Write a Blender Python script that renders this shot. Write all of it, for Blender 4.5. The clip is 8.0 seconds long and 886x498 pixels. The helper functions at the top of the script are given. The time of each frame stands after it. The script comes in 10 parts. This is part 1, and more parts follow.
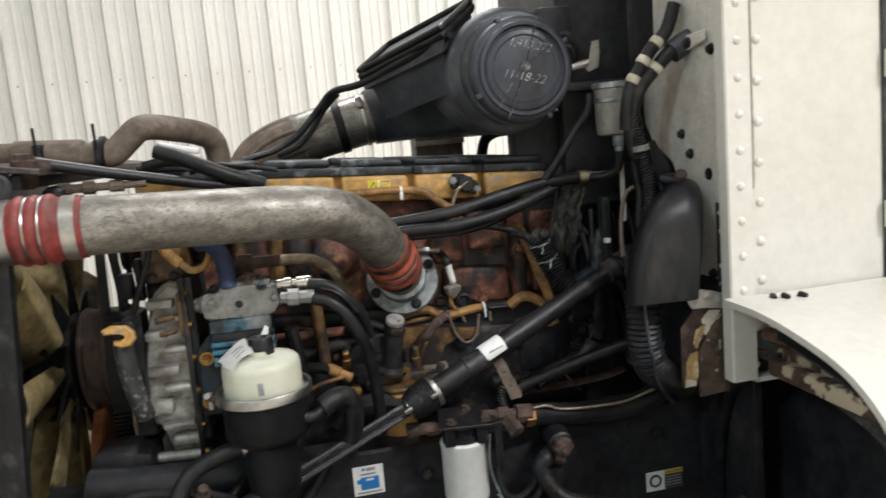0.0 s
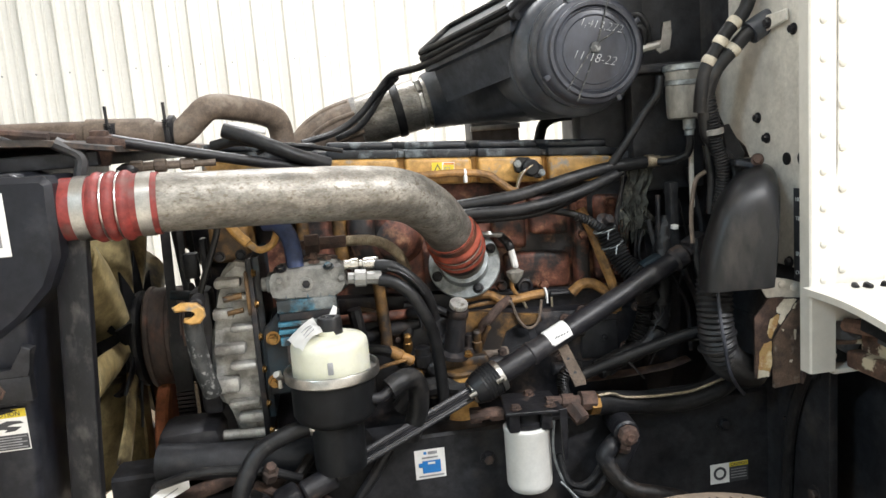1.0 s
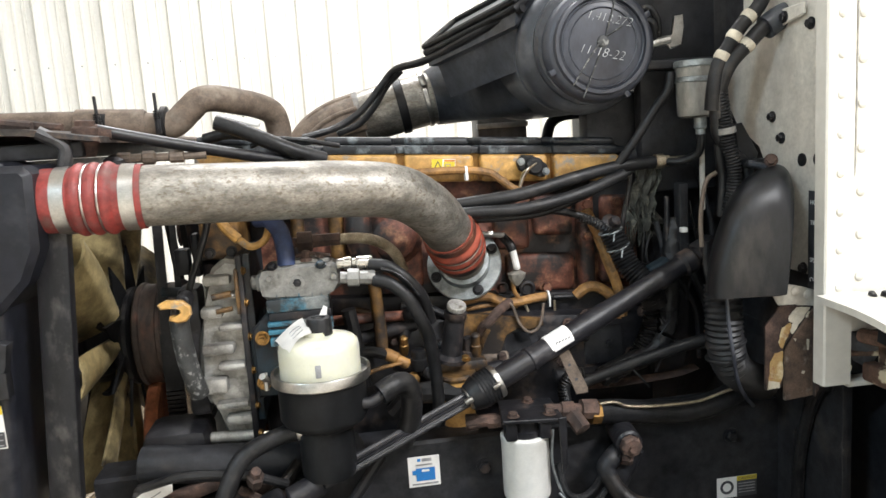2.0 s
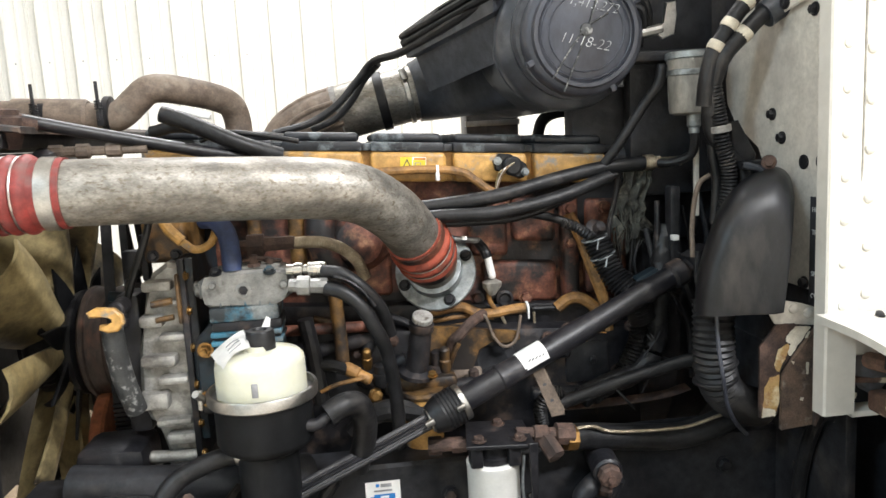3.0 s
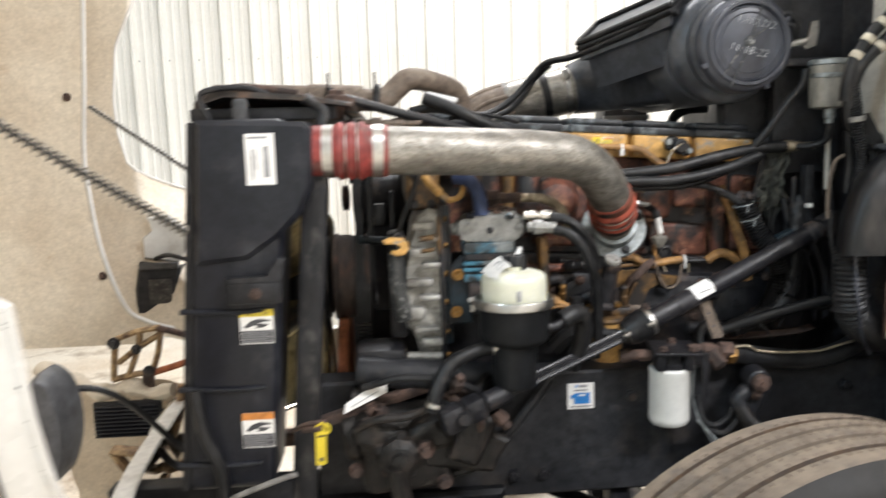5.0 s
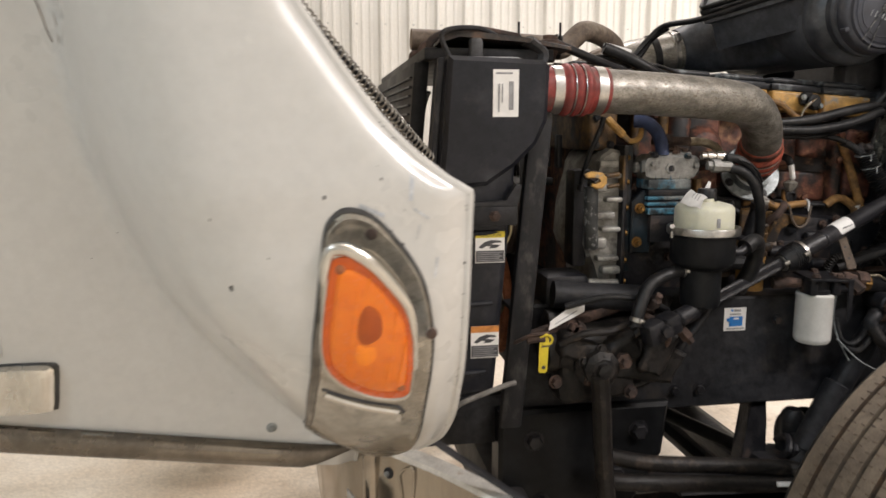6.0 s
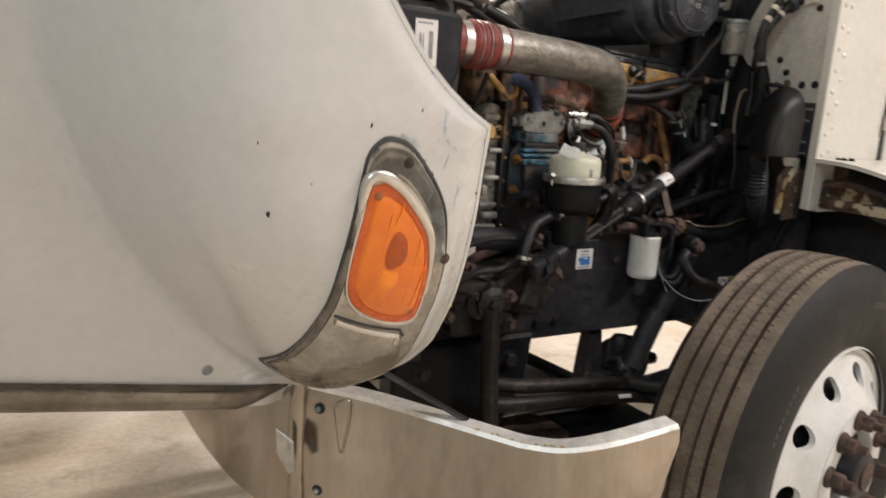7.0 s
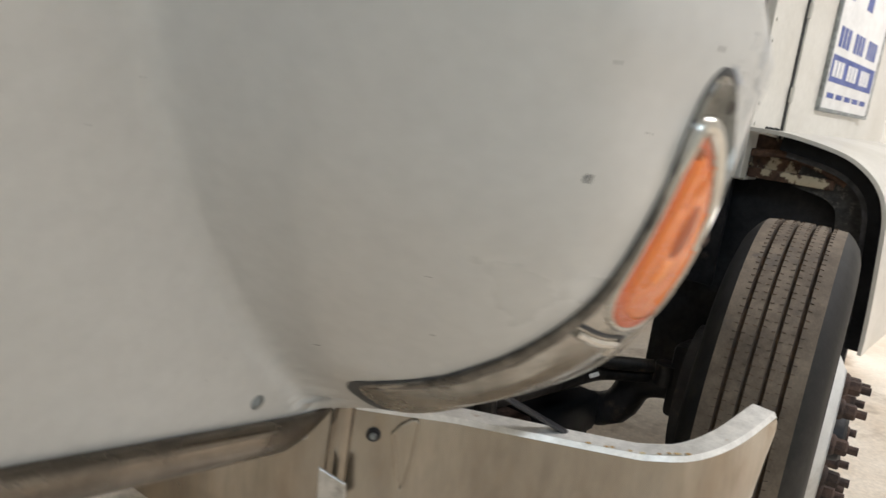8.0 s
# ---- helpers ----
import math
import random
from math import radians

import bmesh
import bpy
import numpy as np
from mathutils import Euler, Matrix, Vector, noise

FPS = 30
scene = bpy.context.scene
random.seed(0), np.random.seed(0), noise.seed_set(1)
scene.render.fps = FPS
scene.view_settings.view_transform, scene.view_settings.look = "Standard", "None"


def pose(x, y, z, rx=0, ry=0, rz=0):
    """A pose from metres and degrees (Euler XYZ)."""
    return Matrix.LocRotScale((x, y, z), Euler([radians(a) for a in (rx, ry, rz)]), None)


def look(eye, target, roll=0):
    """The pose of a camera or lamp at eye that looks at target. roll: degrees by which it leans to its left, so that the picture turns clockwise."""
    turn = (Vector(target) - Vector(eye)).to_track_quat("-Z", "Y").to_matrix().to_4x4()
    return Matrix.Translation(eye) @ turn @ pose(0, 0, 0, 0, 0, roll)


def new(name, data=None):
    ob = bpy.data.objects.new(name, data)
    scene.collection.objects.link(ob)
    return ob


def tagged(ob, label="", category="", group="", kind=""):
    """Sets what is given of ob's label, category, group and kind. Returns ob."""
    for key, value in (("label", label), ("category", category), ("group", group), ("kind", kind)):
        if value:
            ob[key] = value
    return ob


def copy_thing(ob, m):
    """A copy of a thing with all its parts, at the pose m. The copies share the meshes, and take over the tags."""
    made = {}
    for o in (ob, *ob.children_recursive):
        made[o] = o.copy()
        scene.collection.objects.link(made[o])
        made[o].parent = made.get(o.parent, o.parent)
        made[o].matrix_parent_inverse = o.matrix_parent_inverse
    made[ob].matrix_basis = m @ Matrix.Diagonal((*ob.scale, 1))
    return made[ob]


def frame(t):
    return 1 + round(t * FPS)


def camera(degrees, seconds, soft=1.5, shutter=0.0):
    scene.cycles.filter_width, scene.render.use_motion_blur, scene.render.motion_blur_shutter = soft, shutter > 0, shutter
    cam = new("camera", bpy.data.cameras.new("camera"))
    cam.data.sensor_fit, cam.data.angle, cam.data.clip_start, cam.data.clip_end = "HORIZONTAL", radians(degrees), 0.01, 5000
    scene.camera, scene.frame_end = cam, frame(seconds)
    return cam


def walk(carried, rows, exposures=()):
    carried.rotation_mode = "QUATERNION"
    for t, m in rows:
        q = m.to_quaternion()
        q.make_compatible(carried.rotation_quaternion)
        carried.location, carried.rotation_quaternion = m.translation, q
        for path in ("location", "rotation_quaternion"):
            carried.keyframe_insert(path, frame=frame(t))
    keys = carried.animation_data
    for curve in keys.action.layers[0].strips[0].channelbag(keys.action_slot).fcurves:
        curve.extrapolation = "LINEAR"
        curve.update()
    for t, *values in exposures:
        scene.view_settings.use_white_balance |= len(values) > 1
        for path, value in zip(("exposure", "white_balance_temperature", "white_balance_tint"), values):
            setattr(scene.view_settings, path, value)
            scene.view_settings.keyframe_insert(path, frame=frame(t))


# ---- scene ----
cam = camera(61.7, 8.0, shutter=0.5)
PATH = [
    (0, (0.22, 0.059, 1.577), (0.606, 2.0, 1.286), -5.1),
    (0.5, (0.169, 0.071, 1.576), (0.483, 2.022, 1.268), -5.0),
    (1, (0.157, 0.085, 1.564), (0.453, 2.039, 1.257), -4.6),
    (2.5, (0.246, 0.183, 1.548), (0.483, 2.146, 1.246), -3.5),
    (3, (0.304, 0.245, 1.538), (0.52, 2.211, 1.239), -3.2),
    (3.5, (0.322, 0.267, 1.532), (0.515, 2.236, 1.237), -2.8),
    (4, (0.287, 0.227, 1.528), (0.462, 2.199, 1.243), -2.5),
    (4.5, (0.117, -0.004, 1.521), (0.271, 1.971, 1.247), -2.0),
    (5, (-0.112, -0.141, 1.494), (0.021, 1.836, 1.217), -1.7),
    (5.2, (-0.236, -0.15, 1.461), (-0.111, 1.826, 1.179), -1.5),
    (6.3, (-0.909, -0.273, 1.408), (-0.416, 1.633, 1.054), 0.9),
    (6.5, (-0.985, -0.279, 1.404), (-0.358, 1.583, 1.034), 1.6),
    (7, (-1.153, -0.198, 1.365), (-0.182, 1.503, 0.959), 3.6),
    (7.5, (-1.248, 0.131, 1.275), (0.015, 1.619, 0.84), 5.6),
    (8, (-1.429, 0.446, 1.261), (0.078, 1.685, 0.823), 7.4),
]
# the clip's camera darkens and warms its picture as the white hood fills it
EXPOSURES = [(0, -0.35, 6150, 10), (0.5, 0.15, 6150, 10), (1, 0.3, 6150, 11), (2.5, 0.45, 6150, 11), (4, 0.5, 6150, 11), (5, 0.25, 6150, 12), (5.6, -0.2, 6450, 14), (6.4, -0.62, 6700, 17), (7.5, -0.58, 6650, 16), (8, -0.68, 6200, 13)]
walk(cam, [(t, look(eye, target, roll)) for t, eye, target, roll in PATH], EXPOSURES)

# ---- world and lamps ----
world = bpy.data.worlds.new("workshop_dark")
scene.world = world
world.use_nodes = True
world.node_tree.nodes["Background"].inputs[0].default_value = (0.9, 0.95, 1.0, 1)
world.node_tree.nodes["Background"].inputs[1].default_value = 0.05

# place of each ceiling lamp, its power and its tint; DAY stands in for unseen daylight
WARM, COOL, DAY = (1.0, 0.985, 0.955), (0.93, 0.98, 1.0), (0.70, 0.89, 1.0)
LAMPS = [(-3.6, -2.0, 160.0, DAY), (0.6, -0.7, 42.0, WARM), (2.9, -1.6, 330.0, WARM), (-3.2, 3.4, 26.0, COOL), (0.4, 3.6, 115.0, WARM), (4.0, 3.6, 290.0, WARM)]
CEILING = 4.6


# ---- helpers for materials ----
def mat(name, a, b=None, scale=6.0, lo=0.4, hi=0.65, rough=0.5, rough2=None, metal=0.0, bump=0.0, bscale=120.0,
        dirt=None, dscale=14.0, dlo=0.55, dhi=0.7, coat=0.0, grain=0.12, spec=0.5, stretch=(1, 1, 1), grime=0.35):
    """A surface with two scales of variation: patches of colour b on a, a fine grain, and stains of colour dirt."""
    m = bpy.data.materials.new(name)
    m.use_nodes = True
    nt = m.node_tree
    p = nt.nodes["Principled BSDF"]
    tc = nt.nodes.new("ShaderNodeTexCoord")
    mp = nt.nodes.new("ShaderNodeMapping")
    mp.inputs["Scale"].default_value = stretch
    nt.links.new(tc.outputs["Object"], mp.inputs["Vector"])

    def noise_fac(s, detail, l, h):
        n = nt.nodes.new("ShaderNodeTexNoise")
        n.inputs["Scale"].default_value = s
        n.inputs["Detail"].default_value = detail
        n.inputs["Roughness"].default_value = 0.62
        nt.links.new(mp.outputs["Vector"], n.inputs["Vector"])
        r = nt.nodes.new("ShaderNodeMapRange")
        r.inputs["From Min"].default_value, r.inputs["From Max"].default_value = l, h
        nt.links.new(n.outputs[0], r.inputs["Value"])
        return r.outputs[0]

    def blend(fac, c1, c2, mode="MIX"):
        x = nt.nodes.new("ShaderNodeMix")
        x.data_type, x.blend_type = "RGBA", mode
        for sock, v in ((0, fac), (6, c1), (7, c2)):
            if isinstance(v, bpy.types.NodeSocket):
                nt.links.new(v, x.inputs[sock])
            else:
                x.inputs[sock].default_value = v if sock == 0 else (*v, 1)
        return x.outputs[2]

    patch = noise_fac(scale, 6, lo, hi)
    col = blend(patch, a, b if b else tuple(0.86 * v for v in a))
    fine = noise_fac(scale * 17 + 60, 3, 0.3, 0.7)
    dark = blend(fine, (1 - grain,) * 3, (1 + grain,) * 3)
    col = blend(1.0, col, dark, "MULTIPLY")
    if grime:
        col = blend(1.0, col, blend(noise_fac(42, 12, 0.36, 0.62), (1 - grime,) * 3, (1 + 0.35 * grime,) * 3), "MULTIPLY")
    if dirt:
        stain = noise_fac(dscale, 9, dlo, dhi)
        col = blend(stain, col, dirt)
    nt.links.new(col, p.inputs["Base Color"])
    r = nt.nodes.new("ShaderNodeMapRange")
    r.inputs["To Min"].default_value, r.inputs["To Max"].default_value = rough, rough2 if rough2 else min(1, rough + 0.15)
    nt.links.new(patch, r.inputs["Value"])
    nt.links.new(r.outputs[0], p.inputs["Roughness"])
    p.inputs["Metallic"].default_value = metal
    p.inputs["Specular IOR Level"].default_value = spec
    p.inputs["Coat Weight"].default_value = coat
    p.inputs["Coat Roughness"].default_value = 0.12
    if bump:
        n = nt.nodes.new("ShaderNodeTexNoise")
        n.inputs["Scale"].default_value = bscale
        n.inputs["Detail"].default_value = 5
        nt.links.new(mp.outputs["Vector"], n.inputs["Vector"])
        bp = nt.nodes.new("ShaderNodeBump")
        bp.inputs["Strength"].default_value = bump
        bp.inputs["Distance"].default_value = 0.004
        nt.links.new(n.outputs[0], bp.inputs["Height"])
        nt.links.new(bp.outputs[0], p.inputs["Normal"])
    return m


def glow(name, colour, strength):
    m = bpy.data.materials.new(name)
    m.use_nodes = True
    p = m.node_tree.nodes["Principled BSDF"]
    p.inputs["Base Color"].default_value = (*colour, 1)
    p.inputs["Emission Color"].default_value = (*colour, 1)
    p.inputs["Emission Strength"].default_value = strength
    return m


# ---- materials ----
WHITE_PAINT = mat("white_paint", (0.62, 0.598, 0.545), (0.56, 0.535, 0.478), 2.5, rough=0.30, coat=0.2, bump=0.03, bscale=9, dirt=(0.50, 0.45, 0.37), dscale=5, dlo=0.64, dhi=0.95, grain=0.02, grime=0.05)
HOOD_PAINT = mat("hood_paint", (0.565, 0.555, 0.535), (0.530, 0.515, 0.490), 1.1, rough=0.24, coat=0.5, bump=0.02, bscale=6,
                 dirt=(0.70, 0.68, 0.64), dscale=22, dlo=0.66, dhi=0.9, grain=0.012, grime=0.04)
CREAM = mat("hood_inside", (0.64, 0.575, 0.475), (0.54, 0.465, 0.365), 3.5, rough=0.6, bump=0.15, bscale=60, dirt=(0.32, 0.20, 0.11), dscale=6, dlo=0.66, dhi=0.82, grime=0.10)
FIREWALL = mat("firewall_paint", (0.60, 0.57, 0.51), (0.50, 0.47, 0.42), 4, rough=0.5, dirt=(0.22, 0.20, 0.18), dscale=4, dlo=0.55, dhi=0.8, bump=0.05, grime=0.12)
WALL_STEEL = mat("wall_steel", (0.71, 0.695, 0.65), (0.65, 0.635, 0.59), 1.2, rough=0.4, bump=0.02, grain=0.02, grime=0.04)
CONCRETE = mat("concrete", (0.78, 0.70, 0.59), (0.63, 0.52, 0.40), 1.4, rough=0.32, rough2=0.55, bump=0.10, bscale=40, dirt=(0.30, 0.21, 0.13), dscale=2.6, dlo=0.57, dhi=0.72, grain=0.1, grime=0.12)
CEILING_M = mat("ceiling_steel", (0.74, 0.73, 0.70), None, 1.0, rough=0.6, grime=0.04)
BLACK_PLASTIC = mat("black_plastic", (0.035, 0.039, 0.047), (0.067, 0.072, 0.084), 9, rough=0.36, bump=0.08, bscale=90, dirt=(0.149, 0.158, 0.172), dscale=8, dlo=0.54, dhi=0.85, spec=0.45)
DUST_PLASTIC = mat("dusty_plastic", (0.0239, 0.0260, 0.0348), (0.0455, 0.0494, 0.0634), 7, rough=0.36, bump=0.06, bscale=70, dirt=(0.0897, 0.0962, 0.1158), dscale=9, dlo=0.53, dhi=0.85, spec=0.45, stretch=(1, 1, 0.5))
RUBBER = mat("rubber", (0.0105, 0.0105, 0.0115), (0.0190, 0.0188, 0.0198), 12, rough=0.38, bump=0.2, bscale=150, dirt=(0.050, 0.046, 0.043), dscale=16, dlo=0.56, dhi=0.78, spec=0.3, grime=0.45)
FRAME_BLACK = mat("frame_black", (0.0150, 0.0155, 0.0180), (0.0270, 0.0270, 0.0300), 7, rough=0.46, bump=0.22, bscale=60, dirt=(0.060, 0.050, 0.043), dscale=9, dlo=0.57, dhi=0.80, spec=0.3, grime=0.5)
TANK_BLACK = mat("tank_black", (0.0082, 0.0092, 0.0140), (0.0145, 0.0160, 0.0220), 6, rough=0.38, bump=0.10, bscale=50, dirt=(0.0480, 0.0490, 0.0560), dscale=9, dlo=0.56, dhi=0.82, spec=0.32)
GREASE = mat("grease_iron", (0.0096, 0.0097, 0.0120), (0.0239, 0.0221, 0.0238), 16, rough=0.42, bump=0.45, bscale=70, dirt=(0.0837, 0.0572, 0.0445), dscale=16, dlo=0.57, dhi=0.72, spec=0.35)
IRON_RED = mat("faded_red_iron", (0.165, 0.058, 0.035), (0.25, 0.130, 0.072), 21, 0.53, 0.64, rough=0.6, bump=0.5, bscale=55, dirt=(0.011, 0.009, 0.0085), dscale=10, dlo=0.445, dhi=0.56, grain=0.25, grime=0.6)
RUST = mat("rust", (0.090, 0.052, 0.038), (0.045, 0.030, 0.025), 22, rough=0.8, bump=0.5, bscale=110, dirt=(0.026, 0.020, 0.018), dscale=14, dlo=0.5, dhi=0.66, grain=0.3, grime=0.5)
RUST_ORANGE = mat("rust_orange", (0.36, 0.115, 0.042), (0.22, 0.075, 0.035), 20, rough=0.75, bump=0.4, bscale=120, dirt=(0.06, 0.035, 0.025), dscale=24, dlo=0.62, dhi=0.75)
RAG_M = mat("grimy_cloth", (0.058, 0.060, 0.050), (0.024, 0.024, 0.021), 30, rough=0.95, bump=0.8, bscale=160, dirt=(0.115, 0.112, 0.092), dscale=50, dlo=0.54, dhi=0.66, grain=0.3, grime=0.3)
SPECK_GREY = mat("speckled_lining", (0.060, 0.056, 0.052), (0.034, 0.032, 0.030), 40, rough=0.8, bump=0.3, bscale=90, dirt=(0.125, 0.115, 0.10), dscale=60, dlo=0.56, dhi=0.66, grime=0.3)
RUST_SPECK = mat("speckled_rust", (0.115, 0.075, 0.052), (0.060, 0.040, 0.031), 30, rough=0.75, bump=0.7, bscale=90, dirt=(0.23, 0.20, 0.165), dscale=26, dlo=0.56, dhi=0.70, grain=0.35, grime=0.3)
OCHRE_CRUST = mat("ochre_crust", (0.50, 0.33, 0.13), (0.30, 0.17, 0.075), 42, rough=0.9, bump=1.0, bscale=140, dirt=(0.62, 0.52, 0.33), dscale=30, dlo=0.5, dhi=0.62, grain=0.3, grime=0.2)
PEELED_WHITE = mat("peeled_white_paint", (0.62, 0.57, 0.47), (0.48, 0.42, 0.32), 30, rough=0.6, bump=0.4, bscale=80, dirt=(0.26, 0.16, 0.09), dscale=34, dlo=0.58, dhi=0.68, grime=0.2)
RUST_FLAKE = mat("flaking_rust", (0.085, 0.045, 0.030), (0.15, 0.085, 0.055), 18, rough=0.8, bump=0.6, bscale=60, dirt=(0.55, 0.46, 0.32), dscale=13, dlo=0.555, dhi=0.585, grain=0.25, grime=0.5)
YELLOW = mat("engine_yellow", (0.50, 0.285, 0.080), (0.40, 0.220, 0.065), 10, rough=0.42, bump=0.12, bscale=50, dirt=(0.20, 0.19, 0.17), dscale=16, dlo=0.56, dhi=0.63, grain=0.12, grime=0.4)
YELLOW_GRIMY = mat("grimy_yellow", (0.165, 0.086, 0.023), (0.085, 0.047, 0.018), 14, rough=0.5, bump=0.25, bscale=60, dirt=(0.017, 0.013, 0.011), dscale=12, dlo=0.48, dhi=0.58, grain=0.2, grime=0.6)
LOOM_YELLOW = mat("yellow_loom", (0.36, 0.185, 0.055), (0.22, 0.115, 0.04), 24, rough=0.55, bump=0.2, bscale=200, dirt=(0.05, 0.035, 0.024), dscale=24, dlo=0.55, dhi=0.70, grime=0.5)
ALU_BRIGHT = mat("bright_cast_alloy", (0.56, 0.55, 0.52), (0.42, 0.41, 0.39), 40, rough=0.4, metal=0.5, bump=0.2, bscale=120, dirt=(0.12, 0.09, 0.06), dscale=40, dlo=0.58, dhi=0.70)
ALU = mat("cast_aluminium", (0.377, 0.369, 0.344), (0.246, 0.234, 0.213), 16, rough=0.5, metal=0.45, bump=0.3, bscale=90, dirt=(0.065, 0.055, 0.046), dscale=17, dlo=0.55, dhi=0.70)
TUBE_METAL = mat("aluminised_tube", (0.305, 0.290, 0.262), (0.215, 0.198, 0.172), 14, rough=0.38, rough2=0.58, metal=0.65, bump=0.25, bscale=70, dirt=(0.150, 0.128, 0.100), dscale=150, dlo=0.55, dhi=0.64, grain=0.25, stretch=(0.55, 1, 1), grime=0.42)
GALV = mat("galvanised_plate", (0.36, 0.385, 0.39), (0.25, 0.27, 0.275), 12, rough=0.40, metal=0.6, bump=0.12, dirt=(0.09, 0.085, 0.08), dscale=20, dlo=0.57, dhi=0.70, grime=0.45)
STEEL = mat("bright_steel", (0.510, 0.501, 0.484), (0.425, 0.416, 0.399), 20, rough=0.30, metal=1.0, bump=0.04, dirt=(0.170, 0.153, 0.128), dscale=22, dlo=0.6, dhi=0.8, grime=0.2)
CHROME = mat("dull_chrome", (0.62, 0.60, 0.56), (0.52, 0.50, 0.46), 6, rough=0.16, rough2=0.34, metal=1.0, dirt=(0.26, 0.22, 0.17), dscale=6, dlo=0.58, dhi=0.8, grain=0.04, stretch=(1, 1, 0.35), grime=0.08)
# bumper metal with the overhead light put into its colour, plus rust stains
LIT_FLANGE_M = mat("lit_flange", (0.80, 0.79, 0.76), (0.68, 0.66, 0.62), 9, rough=0.42, metal=0.55, dirt=(0.38, 0.26, 0.15), dscale=16, dlo=0.62, dhi=0.75, grain=0.08, grime=0.15)
BUMPER_M = mat("dull_aluminium_sheet", (0.375, 0.335, 0.280), (0.275, 0.235, 0.190), 4, rough=0.12, rough2=0.28, metal=0.9, bump=0.03, bscale=20, dirt=(0.30, 0.24, 0.17), dscale=7, dlo=0.56, dhi=0.8, grain=0.05, stretch=(1, 1, 0.3), grime=0.10)
BRASS = mat("brass", (0.308, 0.175, 0.059), None, 20, rough=0.4, metal=0.9, dirt=(0.070, 0.042, 0.021), dscale=30)
SILICONE = mat("red_silicone", (0.250, 0.036, 0.030), (0.175, 0.027, 0.023), 14, rough=0.5, bump=0.1, bscale=120, dirt=(0.15, 0.085, 0.075), dscale=14, dlo=0.53, dhi=0.72, grime=0.4)
SILICONE_HOT = mat("orange_silicone", (0.34, 0.072, 0.040), (0.25, 0.050, 0.030), 14, rough=0.5, bump=0.1, bscale=120, dirt=(0.085, 0.045, 0.035), dscale=15, dlo=0.55, dhi=0.68, grime=0.5)
BLUE_PAINT = mat("worn_blue_paint", (0.04, 0.155, 0.225), (0.17, 0.18, 0.175), 20, 0.46, 0.58, rough=0.45, bump=0.25, dirt=(0.016, 0.020, 0.022), dscale=18, dlo=0.47, dhi=0.57, grain=0.15, grime=0.4)
BLUE_DARK = mat("dark_blue_paint", (0.009, 0.020, 0.028), (0.012, 0.016, 0.020), 14, rough=0.5, bump=0.2, dirt=(0.012, 0.011, 0.011), dscale=16, dlo=0.47, dhi=0.58, spec=0.35)
PUMP_GREY = mat("pump_grey", (0.235, 0.230, 0.215), (0.175, 0.172, 0.160), 18, rough=0.45, metal=0.35, bump=0.4, bscale=100, dirt=(0.060, 0.052, 0.044), dscale=22, dlo=0.57, dhi=0.72, grime=0.3)
BLUE_HOSE = mat("blue_hose", (0.030, 0.048, 0.12), (0.022, 0.034, 0.08), 14, rough=0.55, bump=0.06, dirt=(0.07, 0.075, 0.10), dscale=10)
# dark patches are grime, deepened to paint in the blades' shading too
FAN_M = mat("fan_plastic", (0.44, 0.355, 0.18), (0.24, 0.18, 0.078), 6, rough=0.32, rough2=0.5, bump=0.05, dirt=(0.024, 0.019, 0.014), dscale=5.0, dlo=0.45, dhi=0.62, grime=0.3)
BRAID = mat("steel_braid", (0.46, 0.39, 0.29), (0.31, 0.26, 0.19), 40, rough=0.28, metal=0.9, bump=0.6, bscale=420, grain=0.4)
SHAFT_M = mat("painted_shaft", (0.0096, 0.0097, 0.0120), (0.0191, 0.0182, 0.0215), 8, rough=0.36, bump=0.12, dirt=(0.0718, 0.0650, 0.0650), dscale=14, dlo=0.55, dhi=0.78, coat=0.0, spec=0.45)
FILTER_WHITE = mat("filter_white", (0.72, 0.71, 0.68), (0.66, 0.65, 0.61), 8, rough=0.35, coat=0.2, dirt=(0.40, 0.36, 0.30), dscale=16, dlo=0.64, dhi=0.85, grain=0.03, grime=0.06)
PAPER = mat("paper", (0.78, 0.77, 0.75), (0.70, 0.69, 0.67), 9, rough=0.6, dirt=(0.45, 0.41, 0.36), dscale=20, dlo=0.66, dhi=0.85, grain=0.03, grime=0.06)
INK = mat("ink", (0.05, 0.05, 0.055), None, 30, rough=0.6, grime=0.04)
INK_GREY = mat("grey_ink", (0.30, 0.30, 0.31), None, 30, rough=0.6)
LABEL_YELLOW = mat("label_yellow", (0.66, 0.52, 0.03), (0.58, 0.45, 0.03), 20, rough=0.45, dirt=(0.3, 0.26, 0.14), dscale=30, dlo=0.62, dhi=0.8, grime=0.04)
LABEL_ORANGE = mat("label_orange", (0.62, 0.24, 0.05), None, 20, rough=0.45, dirt=(0.3, 0.2, 0.14), dscale=30, dlo=0.62, dhi=0.8)
LABEL_BLUE = mat("label_blue", (0.025, 0.20, 0.55), (0.03, 0.17, 0.47), 20, rough=0.4, grime=0.04)
SIGN_BLUE = mat("sign_blue", (0.04, 0.075, 0.30), None, 10, rough=0.35, grime=0.04)
CHALK = mat("white_marker", (0.62, 0.64, 0.64), (0.35, 0.36, 0.36), 60, rough=0.7, grain=0.3)
BOWL_M = mat("cloudy_bowl", (0.26, 0.245, 0.215), (0.17, 0.16, 0.14), 16, rough=0.3, coat=0.4, bump=0.05, dirt=(0.50, 0.48, 0.43), dscale=34, dlo=0.60, dhi=0.66, stretch=(1, 1, 0.4))
